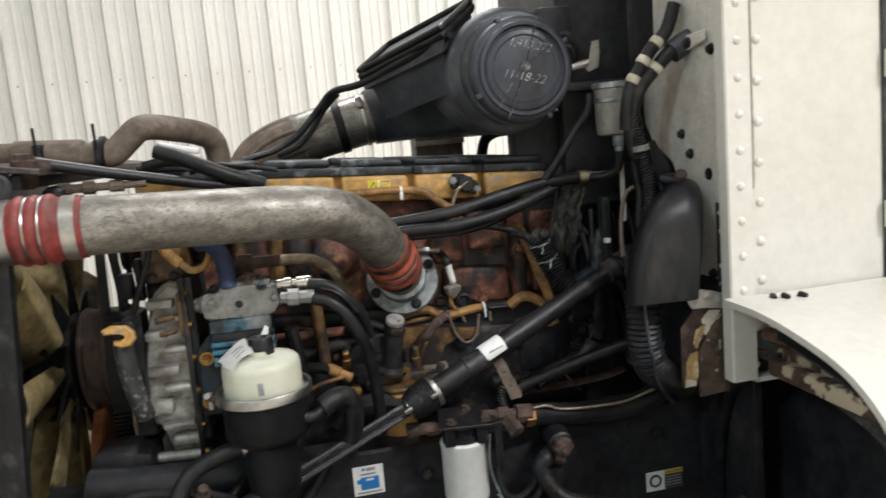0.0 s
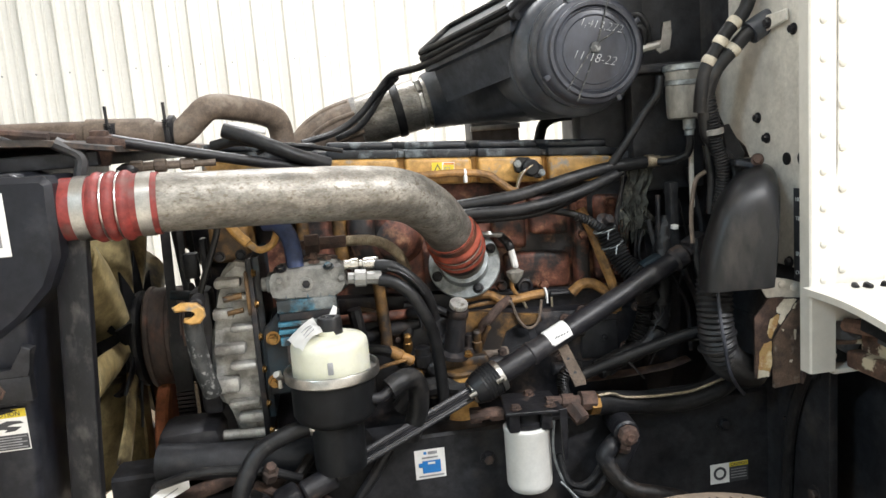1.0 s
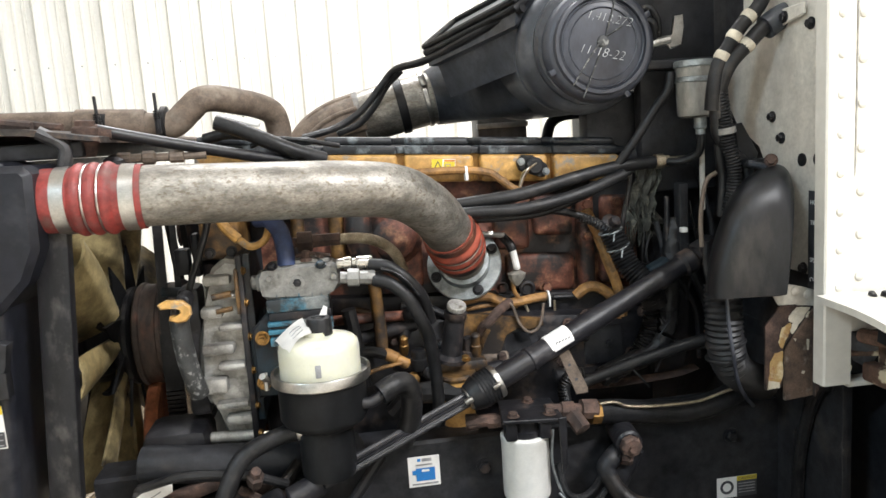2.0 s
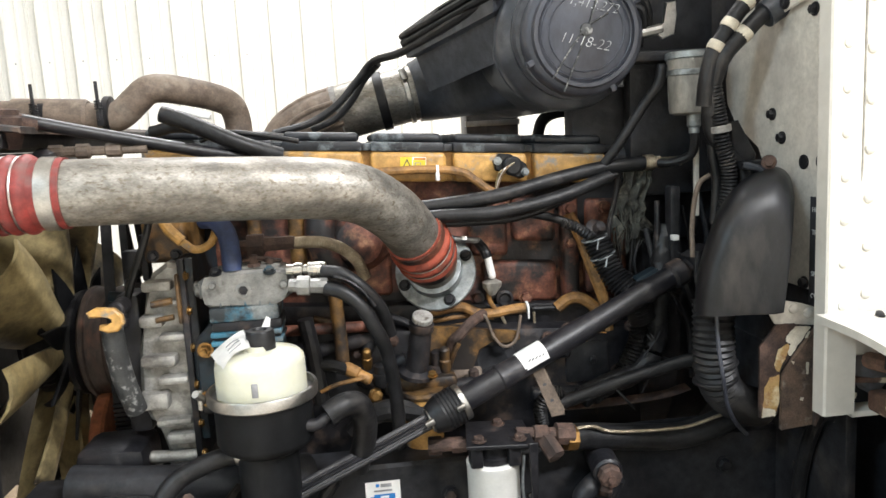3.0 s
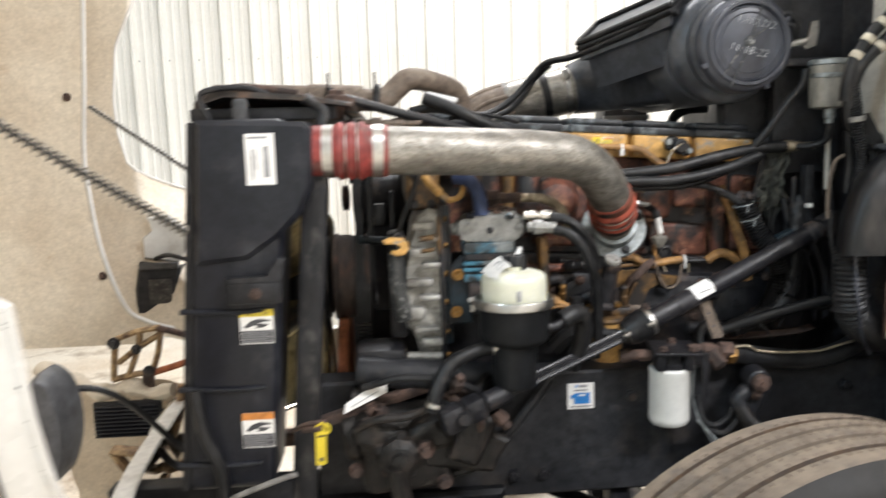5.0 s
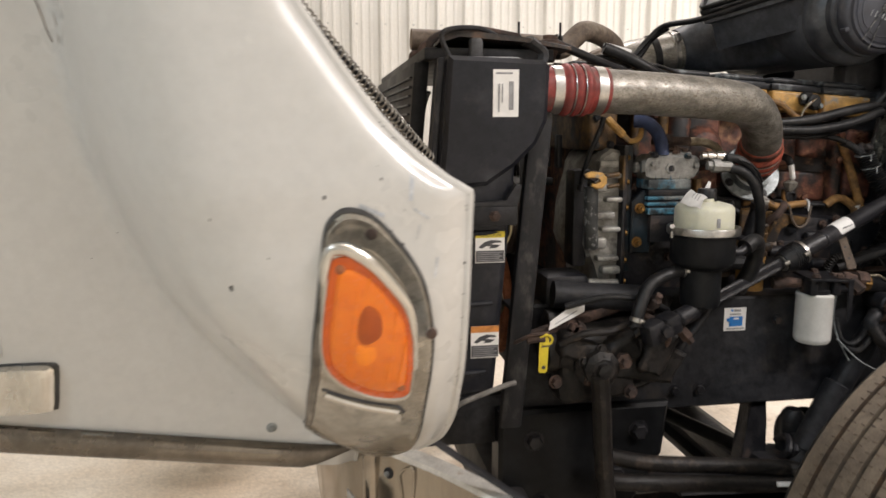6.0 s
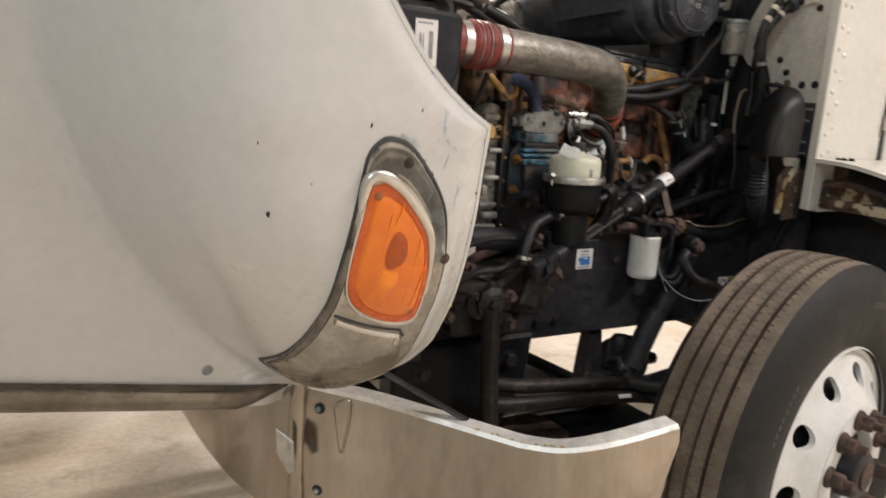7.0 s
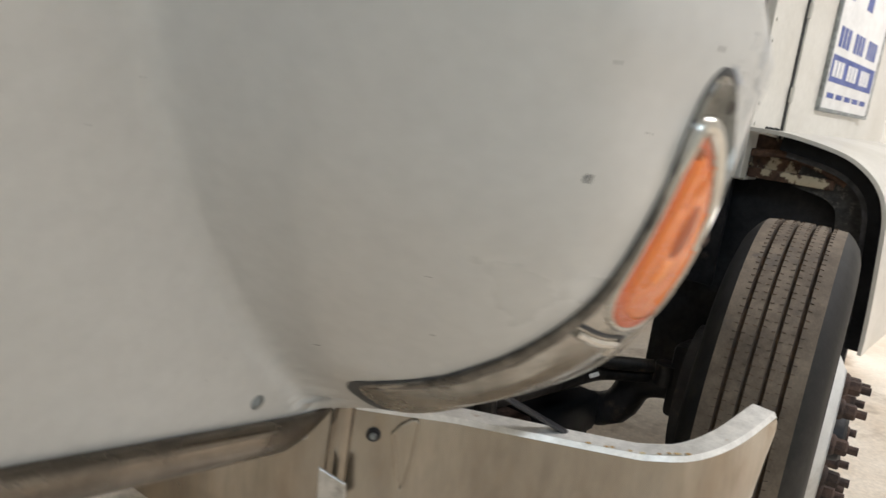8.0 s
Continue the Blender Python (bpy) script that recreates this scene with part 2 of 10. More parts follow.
TYRE_SIDE = mat("tyre_rubber", (0.013, 0.0125, 0.012), (0.021, 0.0195, 0.018), 7, spec=0.25, rough=0.6, bump=0.08, bscale=80, dirt=(0.050, 0.045, 0.038), dscale=6, dlo=0.55, dhi=0.8, grime=0.2)
TYRE_TREAD = mat("dusty_tread", (0.150, 0.117, 0.085), (0.104, 0.081, 0.060), 9, rough=0.75, bump=0.15, bscale=110, dirt=(0.064, 0.056, 0.049), dscale=12, dlo=0.57, dhi=0.75, grime=0.2)
GROOVE = mat("tread_groove", (0.055, 0.040, 0.030), (0.10, 0.062, 0.036), 30, rough=0.9)
WHEEL_WHITE = mat("wheel_white", (0.616, 0.616, 0.598), (0.528, 0.519, 0.502), 9, rough=0.35, coat=0.2, dirt=(0.34, 0.31, 0.27), dscale=12, dlo=0.62, dhi=0.85, grain=0.05, grime=0.04)
TAPE = mat("cream_tape", (0.55, 0.50, 0.40), (0.42, 0.37, 0.29), 30, rough=0.6)
SEALANT = mat("grey_sealant", (0.42, 0.41, 0.38), None, 30, rough=0.6)
PUTTY = mat("wall_rubber_trim", (0.05, 0.05, 0.05), None, 12, rough=0.6)

RESERVOIR = mat("aged_clear_plastic", (0.60, 0.60, 0.50), (0.53, 0.52, 0.41), 9, rough=0.33, dirt=(0.42, 0.33, 0.16), dscale=9, dlo=0.64, dhi=0.9, grain=0.03, grime=0.04)
RESERVOIR.node_tree.nodes["Principled BSDF"].inputs["Subsurface Weight"].default_value = 0.25
RESERVOIR.node_tree.nodes["Principled BSDF"].inputs["Subsurface Radius"].default_value = (0.02, 0.018, 0.008)
AMBER = mat("amber_lens", (0.80, 0.185, 0.006), (0.72, 0.150, 0.005), 30, rough=0.18, coat=0.2, grain=0.03, grime=0.04)
AMBER.node_tree.nodes["Principled BSDF"].inputs["Subsurface Weight"].default_value = 0.12
AMBER.node_tree.nodes["Principled BSDF"].inputs["Subsurface Radius"].default_value = (0.03, 0.01, 0.002)
# deeper amber that paints the shaded half of the lens dimple
AMBER_DEEP = mat("amber_painted_shade", (0.36, 0.060, 0.003), (0.44, 0.080, 0.004), 30, rough=0.4, coat=0.0, grain=0.03, grime=0.04)
DUST_GREY = mat("dusty_grey_paint", (0.055, 0.055, 0.058), (0.10, 0.10, 0.105), 10, rough=0.5, bump=0.15, bscale=90, dirt=(0.02, 0.02, 0.02), dscale=14, dlo=0.52, dhi=0.7)
SCUFFED = mat("scuffed_black_cover", (0.012, 0.013, 0.016), (0.026, 0.028, 0.032), 14, rough=0.4, bump=0.15, bscale=90, dirt=(0.15, 0.17, 0.18), dscale=22, dlo=0.55, dhi=0.68, spec=0.4)
CHANNEL_M = mat("dusty_black_channel", (0.010, 0.010, 0.012), (0.020, 0.020, 0.022), 10, rough=0.5, bump=0.2, bscale=60, dirt=(0.085, 0.080, 0.075), dscale=26, dlo=0.53, dhi=0.78, spec=0.3, stretch=(1, 1, 0.5))
PIPE_GREY = mat("dusty_grey_pipe", (0.24, 0.23, 0.215), (0.16, 0.15, 0.14), 14, rough=0.6, bump=0.2, bscale=80, dirt=(0.08, 0.075, 0.07), dscale=16, dlo=0.55, dhi=0.75)
PIPE_BROWN = mat("dusty_brown_pipe", (0.165, 0.125, 0.095), (0.11, 0.082, 0.062), 12, rough=0.65, bump=0.2, bscale=80, dirt=(0.24, 0.20, 0.16), dscale=20, dlo=0.55, dhi=0.75, grain=0.2)
PITTED = mat("pitted_dark_iron", (0.028, 0.029, 0.029), (0.050, 0.051, 0.050), 18, rough=0.55, bump=0.5, bscale=90, dirt=(0.24, 0.24, 0.23), dscale=60, dlo=0.54, dhi=0.62, grain=0.2)
BEZEL_M = mat("weathered_chrome", (0.426, 0.402, 0.361), (0.295, 0.271, 0.234), 9, rough=0.12, rough2=0.34, metal=0.95, bump=0.03, bscale=60, dirt=(0.123, 0.107, 0.086), dscale=26, dlo=0.60, dhi=0.76, grain=0.1, grime=0.2)
TRIM_M = mat("tarnished_trim", (0.21, 0.185, 0.155), (0.12, 0.105, 0.09), 8, rough=0.14, rough2=0.4, metal=0.95, dirt=(0.14, 0.12, 0.10), dscale=9, dlo=0.56, dhi=0.7, grain=0.06, grime=0.12)
TAPE_WHITE = mat("white_tape", (0.74, 0.73, 0.70), (0.68, 0.66, 0.62), 20, rough=0.5, grime=0.05)
SCUFF = mat("bluish_scuff", (0.44, 0.47, 0.52), (0.60, 0.61, 0.62), 70, rough=0.5, grain=0.2)
LAMP_GLOW = glow("lamp_tube", (1.0, 0.95, 0.86), 9.0)


# ---- helpers for shapes ----
def V(*a):
    return Vector(a)


def thing(name, base, label, category, group="", kind=""):
    ob = new(name)
    ob.empty_display_size = 0.05
    ob.location = base
    return tagged(ob, label, category, group, kind)


def settle(bm, angle=32):
    for f in bm.faces:
        f.smooth = True
    for e in bm.edges:
        if len(e.link_faces) == 2 and e.calc_face_angle(0) > radians(angle):
            e.smooth = False


def part(name, bm, material, parent=None, label="", angle=32):
    """Links a bmesh as one mesh object under a thing or a part."""
    bmesh.ops.recalc_face_normals(bm, faces=bm.faces)
    settle(bm, angle)
    me = bpy.data.meshes.new(name)
    bm.to_mesh(me)
    bm.free()
    me.materials.append(material)
    ob = new(name, me)
    if parent:
        ob.parent = parent
        if parent.type == "EMPTY":
            ob.matrix_parent_inverse = Matrix.Translation(-parent.location)
    if label:
        ob["label"] = label
    return ob


def solo(name, bm, material, label, category, group="", kind=""):
    """A thing that is one mesh."""
    return tagged(part(name, bm, material), label, category, group, kind)


def box(bm, lo, hi, bev=0.003, seg=2, m=None):
    vs = [bm.verts.new((x, y, z)) for x in (lo[0], hi[0]) for y in (lo[1], hi[1]) for z in (lo[2], hi[2])]
    fs = [(0, 1, 3, 2), (4, 6, 7, 5), (0, 4, 5, 1), (2, 3, 7, 6), (0, 2, 6, 4), (1, 5, 7, 3)]
    faces = [bm.faces.new([vs[i] for i in f]) for f in fs]
    if m is not None:
        bmesh.ops.transform(bm, matrix=m, verts=vs)
    if bev:
        edges = list({e for f in faces for e in f.edges})
        bmesh.ops.bevel(bm, geom=edges, offset=bev, segments=seg, affect="EDGES", profile=0.5)
    return bm


def cbox(bm, c, s, bev=0.003, rot=(0, 0, 0), seg=2):
    return box(bm, tuple(-v / 2 for v in s), tuple(v / 2 for v in s), bev, seg, pose(*c, *rot))


def basis(axis):
    a = Vector(axis).normalized()
    h = V(0, 0, 1) if abs(a.z) < 0.9 else V(1, 0, 0)
    u = a.cross(h).normalized()
    return a, u, a.cross(u)


def skin(bm, rings, caps=True, closed=True):
    rows = [[bm.verts.new(p) for p in r] for r in rings]
    n = len(rows[0])
    for r0, r1 in zip(rows, rows[1:]):
        for i in range(n if closed else n - 1):
            j = (i + 1) % n
            bm.faces.new((r0[i], r0[j], r1[j], r1[i]))
    if caps and closed:
        bm.faces.new(rows[0][::-1])
        bm.faces.new(rows[-1])
    return rows


def lathe(bm, origin, axis, prof, n=32, caps=True):
    """Turns a profile of (radius, distance along the axis)."""
    a, u, w = basis(axis)
    o = Vector(origin)
    rings = [[o + a * h + (u * math.cos(2 * math.pi * i / n) + w * math.sin(2 * math.pi * i / n)) * max(r, 1e-4) for i in range(n)] for r, h in prof]
    skin(bm, rings, caps)
    return bm


def cyl(bm, p0, p1, r, r1=None, n=20, bev=0.0):
    p0, p1 = Vector(p0), Vector(p1)
    d = (p1 - p0).length
    r1 = r if r1 is None else r1
    prof = [(r, 0), (r1, d)] if not bev else [(r - bev, 0), (r, bev), (r1, d - bev), (r1 - bev, d)]
    return lathe(bm, p0, p1 - p0, prof, n)


def spline(pts, res=8):
    pts = [Vector(p) for p in pts]
    if len(pts) == 2:
        return [pts[0].lerp(pts[1], i / res) for i in range(res + 1)]
    ext = [pts[0] * 2 - pts[1]] + pts + [pts[-1] * 2 - pts[-2]]
    out = []
    for k in range(1, len(ext) - 2):
        a, b, c, d = ext[k - 1:k + 3]
        for i in range(res):
            t = i / res
            out.append(0.5 * (2 * b + (c - a) * t + (2 * a - 5 * b + 4 * c - d) * t * t + (3 * b - a - 3 * c + d) * t ** 3))
    return out + [pts[-1]]


def even(path, step):
    """The same path in equal steps."""
    out, left = [path[0]], step
    for a, b in zip(path, path[1:]):
        d = (b - a).length
        pos = left
        while pos <= d:
            out.append(a.lerp(b, pos / d))
            pos += step
        left = pos - d
    out.append(path[-1])
    return out


def sweep(bm, path, radius, n=14, caps=True, flat=1.0):
    """A tube along a path of points; radius: a number or a function of the share of the way and the length gone."""
    path = [Vector(p) for p in path]
    lens = [0.0]
    for a, b in zip(path, path[1:]):
        lens.append(lens[-1] + (b - a).length)
    prev = None
    rings = []
    for i, p in enumerate(path):
        d = (path[min(i + 1, len(path) - 1)] - path[max(i - 1, 0)]).normalized()
        if prev is None:
            _, u, _ = basis(d)
        else:
            u = (prev - d * prev.dot(d)).normalized()
        prev = u
        w = d.cross(u)
        r = radius(lens[i] / max(lens[-1], 1e-9), lens[i]) if callable(radius) else radius
        rings.append([p + (u * math.cos(2 * math.pi * k / n) + w * math.sin(2 * math.pi * k / n) * flat) * r for k in range(n)])
    skin(bm, rings, caps)
    return bm


def hose(bm, pts, r, n=14, res=8, flat=1.0):
    return sweep(bm, spline(pts, res), r, n, True, flat)


def loom(bm, pts, r, pitch=0.006, n=14, depth=0.12):
    """A corrugated conduit."""
    path = even(spline(pts, 14), pitch / 4)
    return sweep(bm, path, lambda s, l: r * (1 + depth * math.cos(2 * math.pi * l / pitch)), n)


def plate(bm, outline, origin, ux, uy, depth, bev=0.0015):
    """A flat piece with that outline in the plane of ux and uy, with a thickness along their normal."""
    o, ux, uy = Vector(origin), Vector(ux).normalized(), Vector(uy).normalized()
    n = ux.cross(uy)
    lo = [bm.verts.new(o + ux * a + uy * b) for a, b in outline]
    hi = [bm.verts.new(o + ux * a + uy * b + n * depth) for a, b in outline]
    f0, f1 = bm.faces.new(lo[::-1]), bm.faces.new(hi)
    k = len(lo)
    for i in range(k):
        bm.faces.new((lo[i], lo[(i + 1) % k], hi[(i + 1) % k], hi[i]))
    if bev:
        bmesh.ops.bevel(bm, geom=list(set(f0.edges) | set(f1.edges)), offset=bev, segments=1, affect="EDGES")
    return bm


def bolt(bm, p, axis, r=0.009, h=0.008, washer=True):
    """A hexagonal bolt head with its washer."""
    a = Vector(axis).normalized()
    p = Vector(p)
    if washer:
        cyl(bm, p, p + a * 0.002, r * 1.35, n=14)
    lathe(bm, p, a, [(r, 0.001), (r, h * 0.8), (r * 0.85, h)], 6)
    return bm


def smooth_step(a, b, x):
    t = min(1, max(0, (x - a) / (b - a)))
    return t * t * (3 - 2 * t)


def table(rows, x):
    """Straight lines between rows of (x, value)."""
    if x <= rows[0][0]:
        return rows[0][1]
    for (x0, v0), (x1, v1) in zip(rows, rows[1:]):
        if x <= x1:
            return v0 + (v1 - v0) * (x - x0) / (x1 - x0)
    return rows[-1][1]


def words(text, size, origin, ux, uy, material, parent=None, name="lettering", depth=0.0004, thin=0.0, lean=0.0):
    """Raised lettering in the plane of ux and uy, made a mesh."""
    cu = bpy.data.curves.new(name, "FONT")
    cu.body, cu.size, cu.extrude, cu.offset, cu.shear = text, size, depth, thin, lean
    tmp = bpy.data.objects.new(name, cu)
    me = bpy.data.meshes.new_from_object(tmp)
    bpy.data.objects.remove(tmp)
    bpy.data.curves.remove(cu)
    bm = bmesh.new()
    bm.from_mesh(me)
    bpy.data.meshes.remove(me)
    ux, uy = Vector(ux).normalized(), Vector(uy).normalized()
    m = Matrix((ux, uy, ux.cross(uy))).transposed().to_4x4()
    bmesh.ops.transform(bm, matrix=Matrix.Translation(origin) @ m, verts=bm.verts)
    return part(name, bm, material, parent)
GEAR_M = mat("caked_gear_iron", (0.007, 0.006, 0.0055), (0.017, 0.013, 0.011), 22, rough=0.5, bump=0.7, bscale=60, dirt=(0.055, 0.040, 0.031), dscale=26, dlo=0.56, dhi=0.70, spec=0.4, grain=0.25, grime=0.6)
TAN_RUST = mat("tan_paint_over_rust", (0.36, 0.25, 0.13), (0.24, 0.14, 0.07), 18, rough=0.6, bump=0.4, bscale=70, dirt=(0.07, 0.035, 0.02), dscale=20, dlo=0.50, dhi=0.62, grain=0.2, grime=0.5)
TOP_RUST = mat("rust_edged_cover", (0.030, 0.028, 0.028), (0.060, 0.045, 0.036), 11, rough=0.6, bump=0.4, bscale=60, dirt=(0.14, 0.085, 0.055), dscale=13, dlo=0.52, dhi=0.68, grain=0.2, grime=0.5)
DRUM_M = mat("rusted_drum", (0.060, 0.040, 0.030), (0.035, 0.026, 0.022), 14, rough=0.5, bump=0.12, bscale=80, dirt=(0.12, 0.055, 0.035), dscale=9, dlo=0.54, dhi=0.7, stretch=(3, 1, 1), grime=0.4)
HOLDER_M = mat("holder_black", (0.007, 0.0075, 0.0085), (0.012, 0.0125, 0.0135), 8, rough=0.38, bump=0.05, dirt=(0.03, 0.029, 0.028), dscale=8, dlo=0.6, dhi=0.85, spec=0.16)
RIDGE_M = mat("dull_ridges", (0.36, 0.34, 0.305), (0.25, 0.235, 0.21), 14, rough=0.3, metal=0.8, dirt=(0.06, 0.054, 0.045), dscale=24)
AMBER_RED = mat("amber_border", (0.66, 0.105, 0.005), (0.58, 0.088, 0.004), 30, rough=0.2, coat=0.2, grain=0.03, grime=0.06)
# chrome darkened in its colour to stand for a dark reflection
DARK_REFLECTION = mat("chrome_dark_reflection", (0.20, 0.185, 0.165), (0.12, 0.11, 0.098), 16, rough=0.18, rough2=0.3, metal=0.9, dirt=(0.05, 0.044, 0.036), dscale=30)
# brighter amber for painted glints and streaks on the lens
AMBER_GLINT = mat("amber_glint", (0.92, 0.245, 0.008), (0.86, 0.215, 0.007), 60, rough=0.15, coat=0.1, grain=0.03, grime=0.04)
SCOOP_M = mat("moulded_black", (0.005, 0.0052, 0.006), (0.010, 0.0105, 0.012), 7, rough=0.34, bump=0.06, bscale=70, dirt=(0.042, 0.038, 0.035), dscale=11, dlo=0.54, dhi=0.76, spec=0.30, stretch=(1, 1, 0.4))


# ---- the workshop ----
X0, X1, Y0, Y1 = -6.2, 7.0, -4.6, 5.93
PITCH = 0.2286
bm = bmesh.new()
box(bm, (X0, Y0, -0.2), (X1, Y1 + 0.2, 0.0), 0)
solo("floor", bm, CONCRETE, "worn tan concrete workshop floor with stains", "floor", kind="structure")
bm = bmesh.new()
box(bm, (X0, Y0, CEILING), (X1, Y1 + 0.2, CEILING + 0.15), 0)
solo("ceiling", bm, CEILING_M, "pale steel workshop ceiling", "ceiling", kind="structure")


def ribbed_sheet(bm, a, b, inward, z0, z1):
    """Steel cladding from a to b with a tall rib each pitch and two low ones between."""
    a, b, n = Vector(a), Vector(b), Vector(inward)
    d = b - a
    length = d.length
    d.normalize()
    prof = [(0.0, 0.0), (0.018, 0.042), (0.040, 0.042), (0.058, 0.0), (0.092, 0.0), (0.098, 0.009), (0.112, 0.009), (0.118, 0.0),
            (0.158, 0.0), (0.164, 0.009), (0.178, 0.009), (0.184, 0.0)]
    pts = []
    for k in range(int(length / PITCH) + 1):
        for u, h in prof:
            if k * PITCH + u <= length:
                pts.append((k * PITCH + u, h))
    pts.append((length, 0.0))
    rows = [[bm.verts.new((a + d * u + n * h).to_tuple()[:2] + (z,)) for u, h in pts] for z in (z0, z1)]
    for i in range(len(pts) - 1):
        bm.faces.new((rows[0][i], rows[0][i + 1], rows[1][i + 1], rows[1][i]))
    box(bm, (min(a.x, b.x) - (0.15 if abs(n.x) > 0.5 else 0), min(a.y, b.y) + 0.006, z0), (max(a.x, b.x) + 0.001, max(a.y, b.y) + 0.15, z1), 0) if n.y < -0.5 else None
    return bm


bm = bmesh.new()
ribbed_sheet(bm, (X0, Y1, 0), (X1, Y1, 0), (0, -1, 0), 0, CEILING)
solo("wall_north", bm, WALL_STEEL, "off-white ribbed steel wall cladding with screws", "wall", kind="structure")
bm = bmesh.new()
box(bm, (X0, Y0 - 0.15, 0), (X1, Y0, CEILING), 0)
solo("wall_south", bm, WALL_STEEL, "off-white steel workshop wall", "wall", kind="structure")
bm = bmesh.new()
box(bm, (X0 - 0.15, Y0 - 0.15, 0), (X0, Y1 + 0.2, CEILING), 0)
solo("wall_west", bm, WALL_STEEL, "off-white steel workshop wall", "wall", kind="structure")
bm = bmesh.new()
box(bm, (X1, Y0 - 0.15, 0), (X1 + 0.15, Y1 + 0.2, CEILING), 0)
solo("wall_east", bm, WALL_STEEL, "off-white steel workshop wall", "wall", kind="structure")
bm = bmesh.new()
for z in (0.75, 2.21, 3.62):
    for k in range(57):
        x = X0 + k * PITCH + 0.056
        cyl(bm, (x, Y1, z), (x, Y1 - 0.004, z), 0.008, n=8)
        lathe(bm, (x, Y1 - 0.004, z), (0, -1, 0), [(0.0055, 0), (0.0055, 0.004), (0.003, 0.006)], 6)
solo("wall_screw", bm, GALV, "small grey screws along the wall cladding", "screws", kind="stuff")

for x, y, power, tint in LAMPS:
    lamp = thing("ceiling_lamp", (x, y, CEILING), "long white fluorescent ceiling lamp", "lamp", "ceiling lamps")
    b = bmesh.new()
    box(b, (x - 0.75, y - 0.12, CEILING - 0.07), (x + 0.75, y + 0.12, CEILING), 0.006)
    part("housing", b, CEILING_M, lamp)
    for dy in (-0.06, 0.06):
        b = bmesh.new()
        cyl(b, (x - 0.72, y + dy, CEILING - 0.085), (x + 0.72, y + dy, CEILING - 0.085), 0.014, n=10)
        part("tube", b, LAMP_GLOW, lamp)
    light = bpy.data.lights.new("lamp_light", "AREA")
    light.shape, light.size, light.size_y, light.energy, light.color = "RECTANGLE", 1.45, 0.26, power, tint
    lo = new("lamp_light", light)
    lo.matrix_world = pose(x, y, CEILING - 0.11)


# ---- frame rails and under-body ----
def rail(y0, y1, face):
    b = bmesh.new()
    web, lip, t = (y0, y1, 0.010) if face < 0 else (y1, y0, -0.010)
    prof = [(lip, 0.668), (web + 0.6 * t, 0.668), (web, 0.674), (web, 0.960), (web + 0.6 * t, 0.966), (lip, 0.966), (lip, 0.956), (web + t, 0.956), (web + t, 0.678), (lip, 0.678)]
    skin(b, [[(x, y, z) for y, z in prof] for x in (-0.30, 3.2)])
    return b


chassis = thing("truck_chassis", (0.6, 2.0, 0.67), "black steel truck frame rails with dried mud", "chassis")
near = part("rail", rail(1.50, 1.58, -1), FRAME_BLACK, chassis)
part("rail", rail(2.42, 2.50, 1), FRAME_BLACK, chassis)
b = bmesh.new()
box(b, (-0.22, 1.58, 0.70), (-0.10, 2.42, 0.80), 0.01)
part("crossmember", b, FRAME_BLACK, chassis)
b = bmesh.new()
box(b, (1.55, 1.58, 0.70), (1.63, 2.42, 0.94), 0.01)
part("crossmember", b, FRAME_BLACK, chassis)
for x, z in ((0.43, 0.90), (0.72, 0.93), (0.83, 0.72), (0.62, 0.72), (0.95, 0.90), (0.15, 0.72), (0.22, 0.72)):
    b = bmesh.new()
    bolt(b, (x, 1.50, z), (0, -1, 0), 0.012, 0.012)
    part("bolt", b, GREASE, near)

# ---- front axle, springs and links ----
axle = thing("front_axle", (0.65, 2.0, 0.40), "black forged steel front axle with leaf springs", "axle")
b = bmesh.new()
hose(b, [(0.65, 1.10, 0.50), (0.65, 1.30, 0.45), (0.65, 1.50, 0.29), (0.65, 2.5, 0.29), (0.65, 2.70, 0.45), (0.65, 2.90, 0.50)], 0.055, 12, 6)
part("beam", b, GREASE, axle)
b = bmesh.new()
box(b, (0.59, 1.48, 0.270), (0.71, 2.52, 0.305), 0.008)
box(b, (0.635, 1.48, 0.185), (0.665, 2.52, 0.275), 0.004)
box(b, (0.59, 1.48, 0.160), (0.71, 2.52, 0.190), 0.008)
part("i_section", b, FRAME_BLACK, axle)
for y in (1.54, 2.46):
    for k in range(3):
        b = bmesh.new()
        hose(b, [(-0.05 + 0.12 * k, y, 0.455 - 0.02 * k), (0.65, y, 0.445 - 0.02 * k), (1.35 - 0.12 * k, y, 0.55 - 0.02 * k)], 0.036, 8, 8, 0.28)
        part("spring_leaf", b, FRAME_BLACK, axle)
b = bmesh.new()
hose(b, [(-0.07, 1.40, 0.598), (0.03, 1.37, 0.586), (0.175, 1.37, 0.569), (0.36, 1.36, 0.553), (0.42, 1.35, 0.545), (0.55, 1.24, 0.54)], 0.0205, 14, 6)
part("drag_link", b, GEAR_M, axle, "dusty brown-black steering drag link")
b = bmesh.new()
cyl(b, (0.14, 1.62, 0.430), (0.60, 1.62, 0.415), 0.03, n=14)
part("tie_rod", b, RUST, axle)
b = bmesh.new()
cbox(b, (0.60, 1.14, 0.52), (0.12, 0.10, 0.22), 0.02)
cyl(b, (0.56, 1.20, 0.56), (0.56, 1.20, 0.50), 0.035, n=16)
part("steering_knuckle", b, GREASE, axle)
b = bmesh.new()
hose(b, [(0.52, 1.47, 0.540), (0.61, 1.465, 0.718), (0.715, 1.46, 0.925)], 0.030, 14, 5)
lathe(b, (0.52, 1.47, 0.540), (0.44, 0, 0.9), [(0.024, -0.05), (0.024, 0), (0.036, 0.004), (0.036, 0.20), (0.031, 0.205)], 18)
